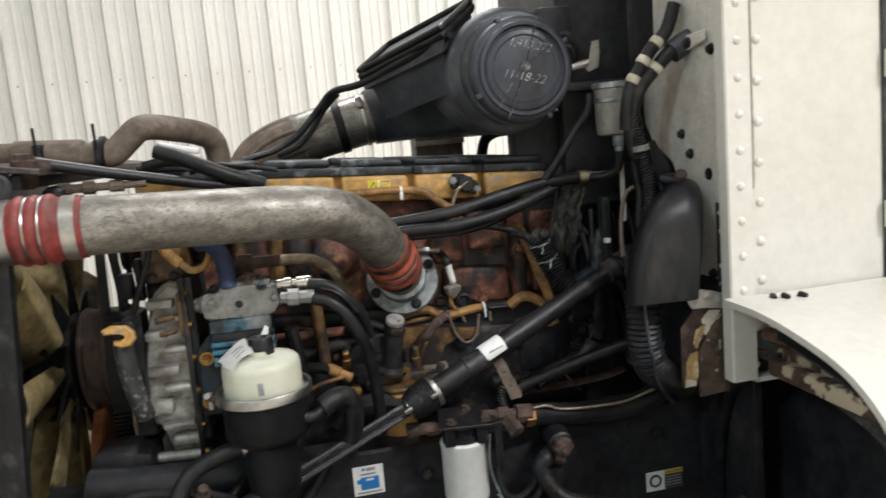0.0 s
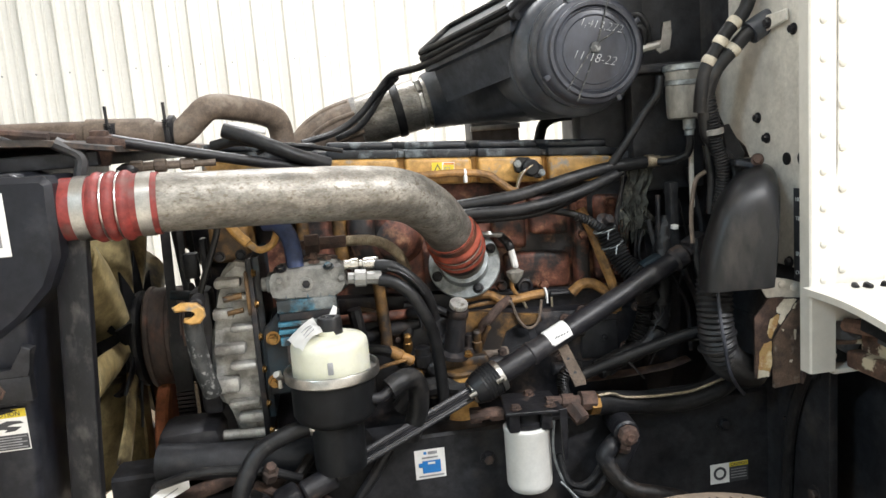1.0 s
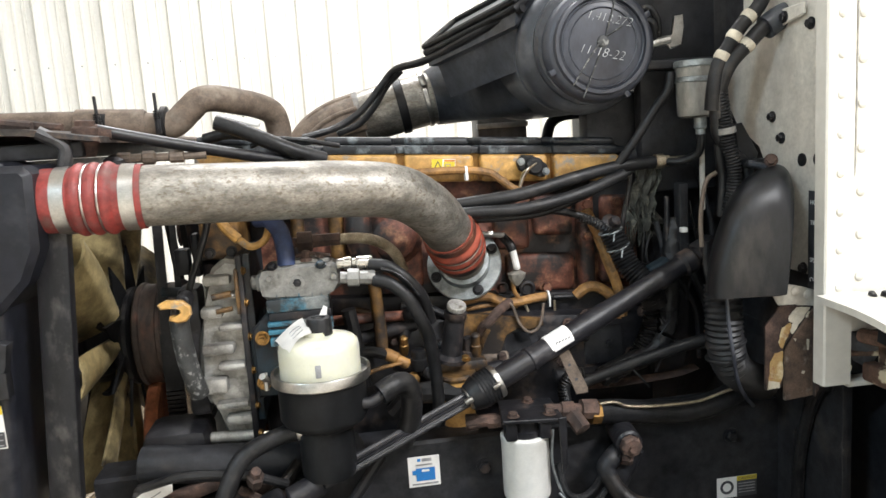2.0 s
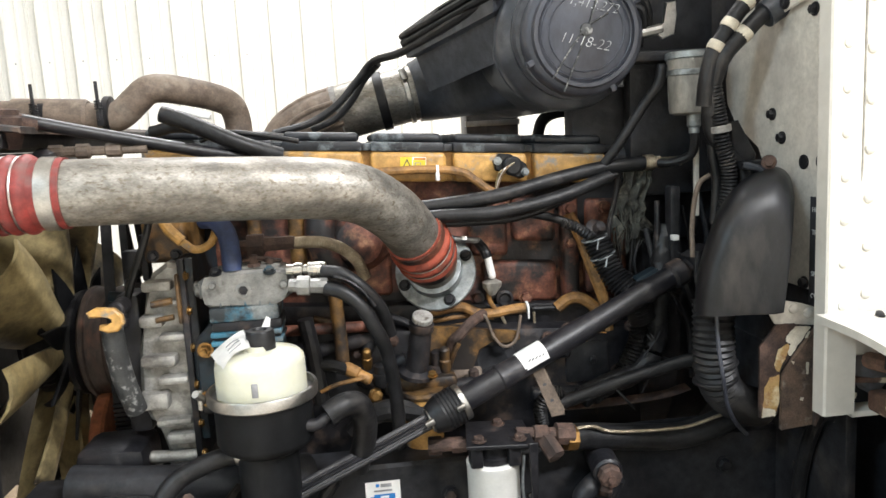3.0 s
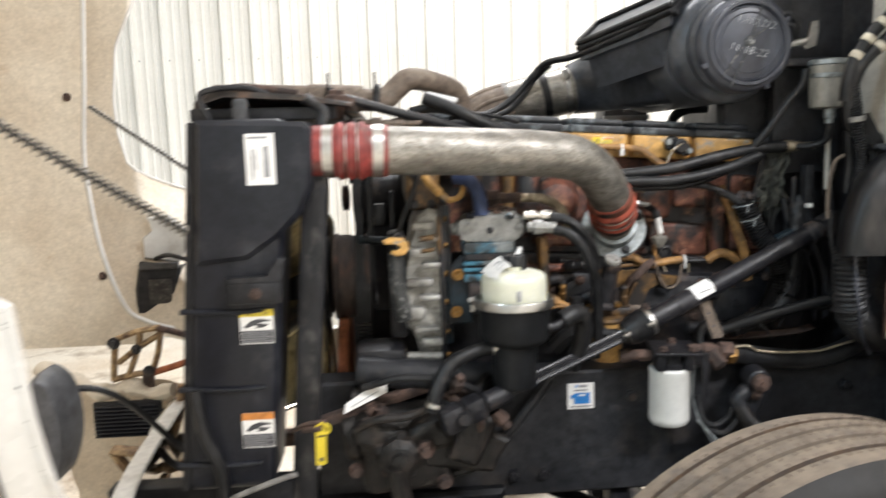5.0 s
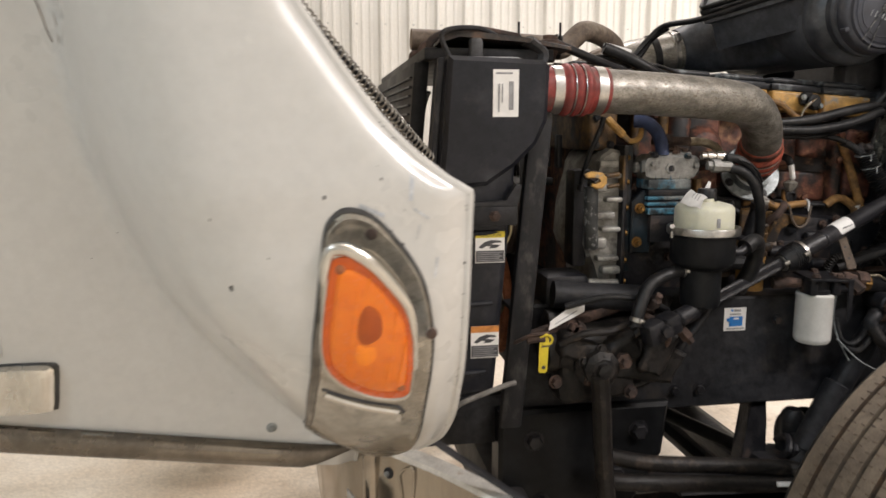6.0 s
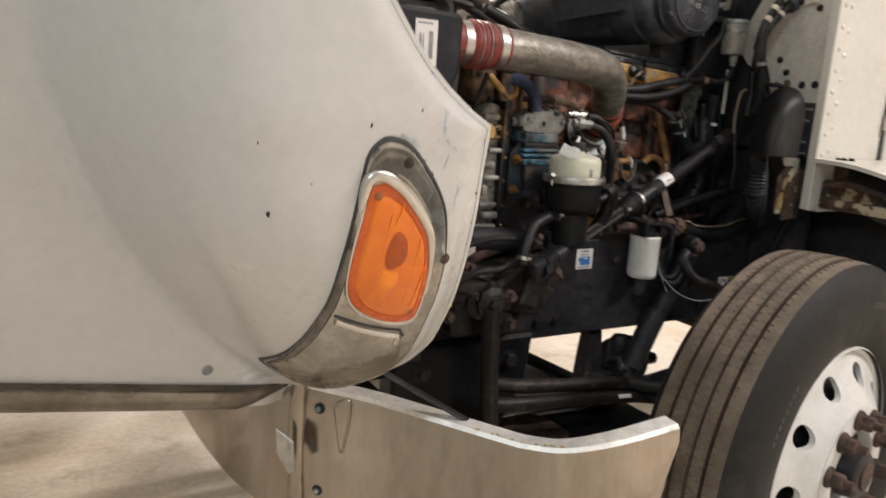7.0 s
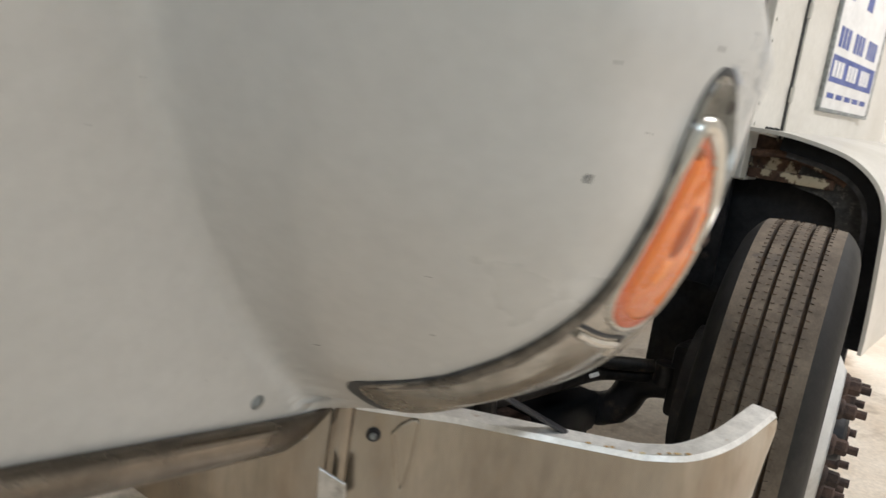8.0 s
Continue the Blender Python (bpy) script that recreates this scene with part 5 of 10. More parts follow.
LINES = [(0.06, 0.655 + 0.062 * k, 0.94 - 0.12 * (k % 2), 0.680 + 0.062 * k, INK_GREY) for k in range(5)]
SWOOSH = [(0.10, -0.50), (0.30, -0.34), (0.55, -0.27), (0.86, -0.30), (0.92, -0.36), (0.70, -0.36), (0.52, -0.40), (0.86, -0.44), (0.70, -0.53), (0.45, -0.54), (0.52, -0.48), (0.38, -0.46), (0.22, -0.54)]
for name, label, x, z, w, h, band in (("caution_label", "yellow and white caution label on the radiator tank", -0.424, 1.180, 0.066, 0.070, LABEL_YELLOW), ("warning_label", "orange and white warning label on the radiator tank", -0.433, 0.966, 0.064, 0.074, LABEL_ORANGE)):
    st, ux, uz = sticker(name, label, x, z, w, h, 1.3335, [(0.0, 0.0, 1.0, 0.20, band), (0.02, 0.61, 0.98, 0.97, INK)] + LINES)
    b = bmesh.new()
    plate(b, [(u * w, v * h) for u, v in SWOOSH][::-1], V(x, 1.3328, z), ux, uz, 0.0006, 0)
    part("figure", b, INK, st)
    if band is LABEL_YELLOW:
        words("CAUTION", 0.0105, V(-0.414, 1.3320, 1.1685), ux, uz, INK, st)
sticker("paper_tag", "white paper tag with printed lines on the tank", -0.390, 1.527, 0.056, 0.099, 1.3225,
        [(0.1, 0.06, 0.75, 0.10, INK_GREY), (0.62, 0.25, 0.8, 0.85, INK_GREY), (0.2, 0.3, 0.26, 0.9, INK_GREY), (0.34, 0.3, 0.38, 0.7, INK_GREY)])

# ---- charge-air pipe with its silicone boots ----
pipe = thing("charge_air_pipe", (0.1, 1.42, 1.42), "mottled grey aluminised charge-air pipe with red silicone boots", "pipe")
PIPE = [(-0.290, 1.389, 1.4895), (-0.12, 1.392, 1.4865), (0.08, 1.418, 1.478), (0.23, 1.452, 1.468), (0.305, 1.482, 1.452), (0.358, 1.520, 1.416), (0.392, 1.562, 1.374), (0.420, 1.618, 1.328), (0.444, 1.690, 1.278)]
path = even(spline(PIPE, 16), 0.004)
tube_part = [p for p in path if -0.15 < p.x and p.y < 1.60]
b = bmesh.new()
sweep(b, tube_part, 0.0495, 40)
part("tube", b, TUBE_METAL, pipe)
lens = [0.0]
for p, q in zip(path, path[1:]):
    lens.append(lens[-1] + (q - p).length)


def on_pipe(l0, l1, n=40):
    out = []
    for k in range(n + 1):
        l = l0 + (l1 - l0) * k / n
        i = max(j for j in range(len(lens)) if lens[j] <= l + 1e-9)
        i = min(i, len(path) - 2)
        out.append(path[i].lerp(path[i + 1], (l - lens[i]) / max(1e-9, lens[i + 1] - lens[i])))
    return out


def boot(l0, l1, humps, material, label):
    b = bmesh.new()
    lo, hi = humps

    def rad_at(s, l):
        u = (l0 + s * (l1 - l0) - lo) / (hi - lo)
        return 0.0525 + (0.0065 * abs(math.sin(3 * math.pi * u)) if 0 < u < 1 else 0)
    sweep(b, on_pipe(l0, l1, 90), rad_at, 40)
    return part("boot", b, material, pipe, label)


bt = boot(0.022, 0.172, (0.068, 0.132), SILICONE, "red silicone boot")
for l in (0.044, 0.142):
    b = bmesh.new()
    sweep(b, on_pipe(l, l + 0.021, 6), 0.0542, 40)
    part("clamp", b, STEEL, bt, "bright steel band clamp")
for l in (0.0885, 0.111):
    b = bmesh.new()
    c = on_pipe(l, l + 0.004, 2)
    d = (c[2] - c[0]).normalized()
    a_, u_, w_ = basis(d)
    sweep(b, [c[1] + (u_ * math.cos(t) + w_ * math.sin(t)) * 0.0555 for t in [2 * math.pi * k / 40 for k in range(41)]], 0.0018, 6)
    part("wire_ring", b, STEEL, bt)
L2 = lens[-1]
bt = boot(L2 - 0.158, L2 - 0.048, (L2 - 0.135, L2 - 0.066), SILICONE_HOT, "orange-red silicone boot")
for l in (L2 - 0.154, L2 - 0.066):
    b = bmesh.new()
    sweep(b, on_pipe(l, l + 0.014, 6), 0.0545, 40)
    part("clamp", b, IRON_RED, bt, "tarnished band clamp")
for l in (L2 - 0.113, L2 - 0.089):
    b = bmesh.new()
    c = on_pipe(l, l + 0.004, 2)
    a_, u_, w_ = basis((c[2] - c[0]).normalized())
    sweep(b, [c[1] + (u_ * math.cos(t) + w_ * math.sin(t)) * 0.0555 for t in [2 * math.pi * k / 40 for k in range(41)]], 0.0018, 6)
    part("wire_ring", b, STEEL, bt)
b = bmesh.new()
sweep(b, on_pipe(L2 - 0.055, L2 - 0.002, 20), 0.0500, 36)
part("lower_tube", b, TUBE_METAL, pipe)
b = bmesh.new()
fl_axis = V(-0.20, -0.88, 0.42).normalized()
FC = V(0.446, 1.695, 1.274)
lathe(b, FC, fl_axis, [(0.080, -0.004), (0.081, -0.002), (0.081, 0.004), (0.079, 0.006), (0.056, 0.007), (0.054, 0.035), (0.051, 0.036)], 48)
fl = part("flange", b, GALV, pipe, "dull galvanised round flange")
a_, u_, w_ = basis(fl_axis)
for k in range(4):
    t = 2 * math.pi * (k + 0.28) / 4
    b = bmesh.new()
    bolt(b, FC + (u_ * math.cos(t) + w_ * math.sin(t)) * 0.067 + fl_axis * 0.0055, fl_axis, 0.009, 0.008)
    part("bolt", b, GREASE, fl)


# ---- engine ----
TILT = -0.066      # the engine drops towards its rear


def ez(x, z):
    return z + TILT * (x - 0.45)


def tilted(bm):
    for v in bm.verts:
        v.co.z = ez(v.co.x, v.co.z)
    return bm


engine = thing("diesel_engine", (0.4, 2.0, 0.86), "grimy yellow and faded red six-cylinder truck diesel engine", "engine")
b = bmesh.new()
box(b, (-0.02, 1.735, 0.90), (0.86, 2.30, 1.46), 0.012)
tilted(b)
block = part("block", b, IRON_RED, engine, "faded red cast-iron block under grime")
b = bmesh.new()
box(b, (0.10, 1.70, 1.160), (0.86, 1.76, 1.205), 0.008)
box(b, (0.0, 1.66, 0.86), (0.86, 1.80, 1.165), 0.02)
tilted(b)
case = part("crankcase", b, GREASE, engine, "oily dark crankcase side")
b = bmesh.new()
plate(b, [(0.392, 1.06), (0.50, 1.07), (0.515, 1.125), (0.545, 1.14), (0.570, 1.128), (0.60, 1.135), (0.60, 1.152), (0.47, 1.172), (0.392, 1.178)], (0, 1.648, 0), (1, 0, 0), (0, 0, 1), 0.012, 0.003)
part("side_cover", b, YELLOW_GRIMY, case, "grimy yellow side cover")
b = bmesh.new()
lathe(b, (0.545, 1.662, 1.095), (0, -1, 0), [(0.030, 0), (0.048, 0.002), (0.046, 0.012), (0.030, 0.016), (0.012, 0.010)], 28)
part("round_cover", b, FRAME_BLACK, case)
for x0, z0, x1, z1, r, mt in ((0.10, 1.19, 0.34, 1.185, 0.011, IRON_RED), (0.15, 1.135, 0.33, 1.165, 0.014, GREASE), (0.60, 1.10, 0.70, 1.10, 0.012, GREASE), (0.44, 1.075, 0.52, 1.07, 0.016, PIPE_BROWN), (0.62, 1.02, 0.72, 1.012, 0.016, GREASE), (0.30, 1.005, 0.37, 1.0, 0.013, PIPE_BROWN)):
    b = bmesh.new()
    cyl(b, (x0, 1.645, z0), (x1, 1.645, z1), r, n=12, bev=0.003)
    part("gallery", b, mt, case)
for x, z in ((0.14, 1.10), (0.19, 1.05), (0.28, 1.13), (0.35, 1.15), (0.61, 1.065), (0.66, 1.13), (0.64, 1.045), (0.83, 1.14), (0.80, 1.05), (0.70, 1.145)):
    b = bmesh.new()
    bolt(b, (x, 1.655, z), (0, -1, 0), 0.009, 0.010)
    part("bolt", b, RUST, case)
# raised panels, ribs and bosses on the block side
for x0, x1, z0, z1 in ((0.10, 0.22, 1.24, 1.42), (0.24, 0.36, 1.22, 1.44), (0.52, 0.60, 1.30, 1.43), (0.545, 0.70, 1.205, 1.29), (0.61, 0.70, 1.33, 1.42), (0.71, 0.745, 1.19, 1.43), (0.76, 0.85, 1.22, 1.42)):
    b = bmesh.new()
    box(b, (x0, 1.712 if x1 - x0 > 0.05 else 1.70, z0), (x1, 1.745, z1), 0.012, 3)
    tilted(b)
    part("panel", b, IRON_RED, block)
b = bmesh.new()
hose(b, [(0.235, 1.71, 1.43), (0.225, 1.695, 1.36), (0.25, 1.70, 1.27)], 0.03, 14, 6)
part("inlet_branch", b, IRON_RED, block)
b = bmesh.new()
lathe(b, (0.30, 1.73, 1.345), (0, -1, 0), [(0.065, 0), (0.062, 0.025), (0.045, 0.05), (0.02, 0.06)], 28)
part("inlet_cover", b, IRON_RED, block)
b = bmesh.new()
cyl(b, (0.18, 1.705, 1.44), (0.18, 1.705, 1.30), 0.016, n=12)
cyl(b, (0.10, 1.705, 1.44), (0.10, 1.705, 1.33), 0.014, n=12)
part("rib", b, YELLOW_GRIMY, block)
for x, z in ((0.16, 1.42), (0.28, 1.23), (0.53, 1.215), (0.63, 1.215), (0.725, 1.40), (0.725, 1.33), (0.725, 1.22), (0.80, 1.40), (0.80, 1.24), (0.56, 1.41), (0.67, 1.41)):
    b = bmesh.new()
    bolt(b, (x, 1.698 if abs(x - 0.725) < 0.01 else 1.711, ez(x, z)), (0, -1, 0), 0.011, 0.011)
    part("bolt", b, IRON_RED, block)
# yellow valve-cover base in bays with recesses between them
BAYS = [(-0.09, 0.15), (0.165, 0.318), (0.332, 0.478), (0.492, 0.638), (0.652, 0.80)]
b = bmesh.new()
box(b, (-0.09, 1.712, 1.452), (0.82, 2.28, 1.512), 0.006)
tilted(b)
base_part = part("valve_cover_base", b, YELLOW, engine, "chipped yellow valve cover base")
for x0, x1 in BAYS:
    b = bmesh.new()
    box(b, (x0, 1.682, 1.452), (x1, 1.725, 1.509), 0.008, 3)
    tilted(b)
    part("bay", b, YELLOW, base_part)
for x0, x1 in BAYS:
    b = bmesh.new()
    box(b, (x0 + 0.001, 1.688, 1.5095), (x1 - 0.001, 2.27, 1.529), 0.005, 2)
    box(b, (x0 + 0.005, 1.698, 1.528), (x1 - 0.005, 2.26, 1.546), 0.008, 3)
    tilted(b)
    part("valve_cover", b, SCUFFED, engine, "scuffed black valve cover")
b = bmesh.new()
box(b, (-0.095, 1.70, 1.511), (0.835, 2.27, 1.526), 0.003)
tilted(b)
part("gasket_rail", b, SCUFFED, engine)
b = bmesh.new()
cyl(b, (0.83, 1.73, ez(0.83, 1.50)), (0.92, 1.73, ez(0.92, 1.505)), 0.045, n=20, bev=0.012)
box(b, (0.80, 1.70, 1.44), (0.93, 2.30, 1.49), 0.012)
part("rear_cover", b, GREASE, engine)
b = bmesh.new()
lathe(b, (0.88, 2.0, 1.10), (1, 0, -0.066), [(0.34, -0.03), (0.36, -0.02), (0.36, 0.05), (0.30, 0.12), (0.24, 0.4)], 40)
part("flywheel_housing", b, GREASE, engine)
gearbox = thing("gearbox", (1.9, 2.0, 0.5), "dark grey truck gearbox under the cab", "gearbox")
b = bmesh.new()
box(b, (1.30, 1.68, 0.48), (2.30, 2.32, 1.04), 0.05, 3)
part("case", b, GREASE, gearbox)
b = bmesh.new()
box(b, (1.35, 1.72, 0.44), (2.20, 2.28, 0.49), 0.012)
part("lower_cover", b, GREASE, gearbox)
b = bmesh.new()
box(b, (0.02, 1.78, 0.72), (0.80, 2.22, 0.90), 0.03, 3)
tilted(b)
part("oil_pan", b, GREASE, engine)
# fuel-temperature plug and loom along the base
plug = bmesh.new()
plate(plug, [(-0.034, 0.012), (-0.022, 0.026), (0.0, 0.024), (0.030, 0.004), (0.036, -0.012), (0.024, -0.024), (0.006, -0.020), (-0.03, -0.006)], (0.601, 1.680, 1.474), (1, 0, 0), (0, 0, 1), 0.016, 0.003)
lathe(plug, (0.603, 1.668, 1.475), (0, -1, 0), [(0.019, 0), (0.019, 0.014), (0.014, 0.018)], 18)
plugp = part("connector_plate", plug, RUBBER, engine, "black oval connector plate")
for dx, dz in ((-0.026, 0.012), (0.027, -0.012)):
    b = bmesh.new()
    bolt(b, (0.601 + dx, 1.663, 1.474 + dz), (0, -1, 0), 0.006, 0.006)
    part("bolt", b, GALV, plugp)
for k, mt in enumerate((BRAID, LOOM_YELLOW, PAPER, BRAID, FAN_M)):
    b = bmesh.new()
    hose(b, [(0.607 - 0.003 * k, 1.652, 1.482 - 0.002 * k), (0.592 - 0.004 * k, 1.646, 1.474 - 0.002 * k), (0.580 - 0.002 * k, 1.655, 1.455), (0.572 - 0.001 * k, 1.665, 1.432)], 0.0017, 6, 6)
    part("wire", b, mt, plugp)
b = bmesh.new()
hose(b, [(0.33, 1.676, 1.478), (0.43, 1.668, 1.478), (0.50, 1.668, 1.470), (0.53, 1.666, 1.452), (0.558, 1.662, 1.430), (0.60, 1.668, 1.415)], 0.0085, 10, 8)
part("wiring_loom", b, LOOM_YELLOW, engine, "yellow braided wiring loom")
b = bmesh.new()
lathe(b, (0.455, 1.668, 1.475), (1, 0, -0.05), [(0.0105, 0), (0.0105, 0.005)], 12)
box(b, (0.4535, 1.655, 1.455), (0.4605, 1.672, 1.472), 0.002)
part("loom_clip", b, PAPER, engine)
sticker("engine_warning_label", "small yellow warning label on the valve cover base", 0.389, 1.504, 0.050, 0.024, 1.6815,
        [(0.0, 0.0, 0.46, 1.0, LABEL_YELLOW), (0.50, 0.24, 0.98, 0.98, LABEL_YELLOW), (0.53, 0.05, 0.98, 0.22, LABEL_ORANGE), (0.56, 0.42, 0.80, 0.78, INK_GREY), (0.60, 0.48, 0.77, 0.72, LABEL_YELLOW)], tilt=-0.066)
b = bmesh.new()
plate(b, [(0, 0), (0.018, 0), (0.009, 0.017)], (0.3915, 1.6800, 1.4835), (1, 0, -0.066), (0.066, 0, 1), 0.0005, 0)
triangle = solo("warning_triangle", b, INK, "black printed warning triangle on the yellow label", "label mark")
b = bmesh.new()
plate(b, [(0.0034, 0.0020), (0.0146, 0.0020), (0.009, 0.0126)], (0.3915, 1.6794, 1.4835), (1, 0, -0.066), (0.066, 0, 1), 0.0004, 0)
part("inner_field", b, LABEL_YELLOW, triangle)

# loom along the middle of the block
b = bmesh.new()
hose(b, [(0.43, 1.70, 1.19), (0.492, 1.700, 1.196), (0.535, 1.690, 1.180), (0.597, 1.692, 1.184), (0.625, 1.690, 1.186)], 0.0105, 10, 8)
hose(b, [(0.565, 1.690, 1.184), (0.552, 1.688, 1.205), (0.548, 1.685, 1.228)], 0.005, 8, 6)
hose(b, [(0.43, 1.70, 1.17), (0.50, 1.702, 1.176), (0.56, 1.70, 1.168)], 0.005, 8, 6)
lm = part("wiring_loom", b, LOOM_YELLOW, engine, "grimy yellow wiring loom")
b = bmesh.new()
hose(b, [(0.64, 1.690, 1.183), (0.69, 1.690, 1.181)], 0.0055, 8, 6)
part("wiring_loom", b, RUBBER, engine)
b = bmesh.new()
hose(b, [(0.690, 1.690, 1.180), (0.715, 1.686, 1.198), (0.742, 1.682, 1.196), (0.772, 1.676, 1.170), (0.778, 1.672, 1.135)], 0.0120, 10, 8)
hose(b, [(0.722, 1.695, 1.372), (0.745, 1.690, 1.315), (0.764, 1.682, 1.255), (0.785, 1.674, 1.185), (0.790, 1.670, 1.13)], 0.0115, 10, 8)
part("wiring_loom", b, LOOM_YELLOW, engine, "yellow wiring loom with white ties")
for p, ax in (((0.628, 1.690, 1.186), (1, 0, 0.1)), ((0.775, 1.675, 1.178), (0.3, 0, -1))):
    b = bmesh.new()
    lathe(b, p, ax, [(0.0135, -0.002), (0.0135, 0.002)], 12)
    cbox(b, (p[0], p[1] - 0.012, p[2] - 0.010), (0.004, 0.004, 0.022), 0.001)
    part("cable_tie", b, PAPER, lm)
b = bmesh.new()
hose(b, [(0.575, 1.690, 1.172), (0.592, 1.686, 1.135), (0.620, 1.686, 1.115), (0.640, 1.688, 1.130), (0.642, 1.692, 1.175)], 0.0034, 8, 8)
part("looped_wire", b, BRAID, engine)
b = bmesh.new()
lathe(b, (0.585, 1.712, 1.205), (0, -1, 0), [(0.016, 0), (0.018, 0.012), (0.013, 0.014), (0.008, 0.008)], 18)
part("boss", b, GREASE, engine)
b = bmesh.new()
hose(b, [(0.535, 1.70, 1.325), (0.540, 1.66, 1.315), (0.545, 1.655, 1.30)], 0.010, 10, 6)
part("sensor", b, RUBBER, engine)
b = bmesh.new()
hose(b, [(0.545, 1.655, 1.303), (0.551, 1.652, 1.270), (0.553, 1.655, 1.262)], 0.0075, 8, 5)
part("sensor_tag", b, PAPER, engine, "white crumpled tape on a sensor lead")
b = bmesh.new()
lathe(b, (0.552, 1.660, 1.258), (0, 0, -1), [(0.006, 0), (0.020, 0.008), (0.018, 0.018), (0.006, 0.034)], 9)
part("sensor_tape", b, BOWL_M, engine)
for x, y, z, m_ in ((0.49, 1.70, 1.335, STEEL), (0.475, 1.70, 1.37, BRAID)):
    b = bmesh.new()
    cyl(b, (x, y, z), (x + 0.045, y - 0.02, z - 0.004), 0.006, n=8)
    bolt(b, (x + 0.012, y - 0.005, z - 0.001), (1, -0.4, 0), 0.008, 0.012, False)
    part("stud", b, m_, engine)

# ---- front of the engine: gear cover, pulleys, belt ----
front = thing("gear_cover", (-0.04, 1.7, 0.99), "weathered cast-aluminium front gear cover with ribs", "engine cover")
b = bmesh.new()
outline = [(-0.055, 1.335), (-0.03, 1.352), (0.0, 1.345), (0.002, 0.992), (-0.055, 0.990), (-0.060, 1.06), (-0.085, 1.075), (-0.098, 1.11), (-0.092, 1.20), (-0.075, 1.26), (-0.068, 1.31)]
plate(b, outline[::-1], (0, 1.80, 0), (1, 0, 0), (0, 0, 1), 0.26, 0.008)
body = part("casting", b, ALU, front)
b = bmesh.new()
box(b, (-0.008, 1.515, 0.99), (0.004, 2.45, 1.36), 0.003)
part("flange", b, GREASE, front)
for z, x0, w, h in ((1.315, -0.07, 0.05, 0.018), (1.285, -0.055, 0.05, 0.012), (1.255, -0.08, 0.04, 0.02), (1.225, -0.05, 0.045, 0.014), (1.185, -0.085, 0.06, 0.02), (1.150, -0.06, 0.052, 0.014), (1.115, -0.095, 0.05, 0.03), (1.075, -0.07, 0.06, 0.014), (1.045, -0.055, 0.05, 0.02), (1.012, -0.09, 0.085, 0.022)):
    b = bmesh.new()
    if w > 0.08:
        cyl(b, (x0, 1.53, z), (x0 + w, 1.53, z - 0.004), 0.011, n=14, bev=0.003)
    else:
        box(b, (x0, 1.515, z - h / 2), (x0 + w, 1.56, z + h / 2), 0.006, 2)
    part("rib", b, ALU, front)
for z in (1.33, 1.27, 1.205, 1.14, 1.07, 1.015):
    b = bmesh.new()
    bolt(b, (0.004, 1.520, z), (1, -0.3, 0), 0.006, 0.006)
    part("bolt", b, BRASS, front)
b = bmesh.new()
box(b, (-0.012, 1.508, 1.25), (-0.005, 1.54, 1.335), 0.003)
hose(b, [(-0.02, 1.515, 1.29), (-0.055, 1.515, 1.285)], 0.006, 8, 3)
hose(b, [(-0.02, 1.515, 1.262), (-0.05, 1.515, 1.258)], 0.005, 8, 3)
part("yellow_trace", b, YELLOW_GRIMY, front, "yellow paint left on the casting")
head = thing("front_housing", (-0.03, 1.65, 1.34), "grimy yellow engine front housing above the gear cover", "engine housing")
b = bmesh.new()
box(b, (-0.078, 1.580, 1.345), (0.0, 2.40, 1.455), 0.012, 3)
part("casting", b, YELLOW_GRIMY, head)
b = bmesh.new()
box(b, (-0.085, 1.62, 1.44), (0.10, 2.35, 1.50), 0.01)
part("flange", b, YELLOW_GRIMY, head)
b = bmesh.new()
hose(b, [(-0.035, 1.565, 1.425), (-0.02, 1.55, 1.405), (0.0, 1.545, 1.385)], 0.010, 10, 5)
hose(b, [(0.0, 1.545, 1.385), (0.02, 1.545, 1.370), (0.045, 1.55, 1.378), (0.055, 1.56, 1.40)], 0.007, 10, 5)
part("connector", b, YELLOW, head)
for p in ((-0.06, 1.578, 1.36), (-0.02, 1.578, 1.36), (-0.06, 1.578, 1.43)):
    b = bmesh.new()
    bolt(b, p, (0, -1, 0), 0.008, 0.008)
    part("bolt", b, GREASE, head)
b = bmesh.new()
box(b, (0.004, 1.52, 1.04), (0.018, 2.45, 1.36), 0.003)
part("dark_plate", b, BLUE_DARK, head)

acc = thing("accessory_drive", (0.02, 1.52, 1.10), "dark blue accessory drive housing", "drive housing")
b = bmesh.new()
plate(b, [(0, 0), (0.05, 0.0), (0.06, 0.14), (0.03, 0.16), (0.0, 0.13)], (0.012, 1.520, 1.09), (1, 0, 0), (0, 0, 1), 0.02, 0.004)
cyl(b, (0.02, 1.58, 1.17), (0.10, 1.58, 1.17), 0.075, n=28, bev=0.008)
part("housing", b, BLUE_DARK, acc)
for p in ((0.03, 1.497, 1.205), (0.025, 1.497, 1.12)):
    b = bmesh.new()
    bolt(b, p, (0, -1, 0), 0.010, 0.012)
    cyl(b, Vector(p) + V(0, -0.01, 0), Vector(p) + V(0, -0.022, 0), 0.005, n=8)
    part("bolt", b, BRASS, acc)

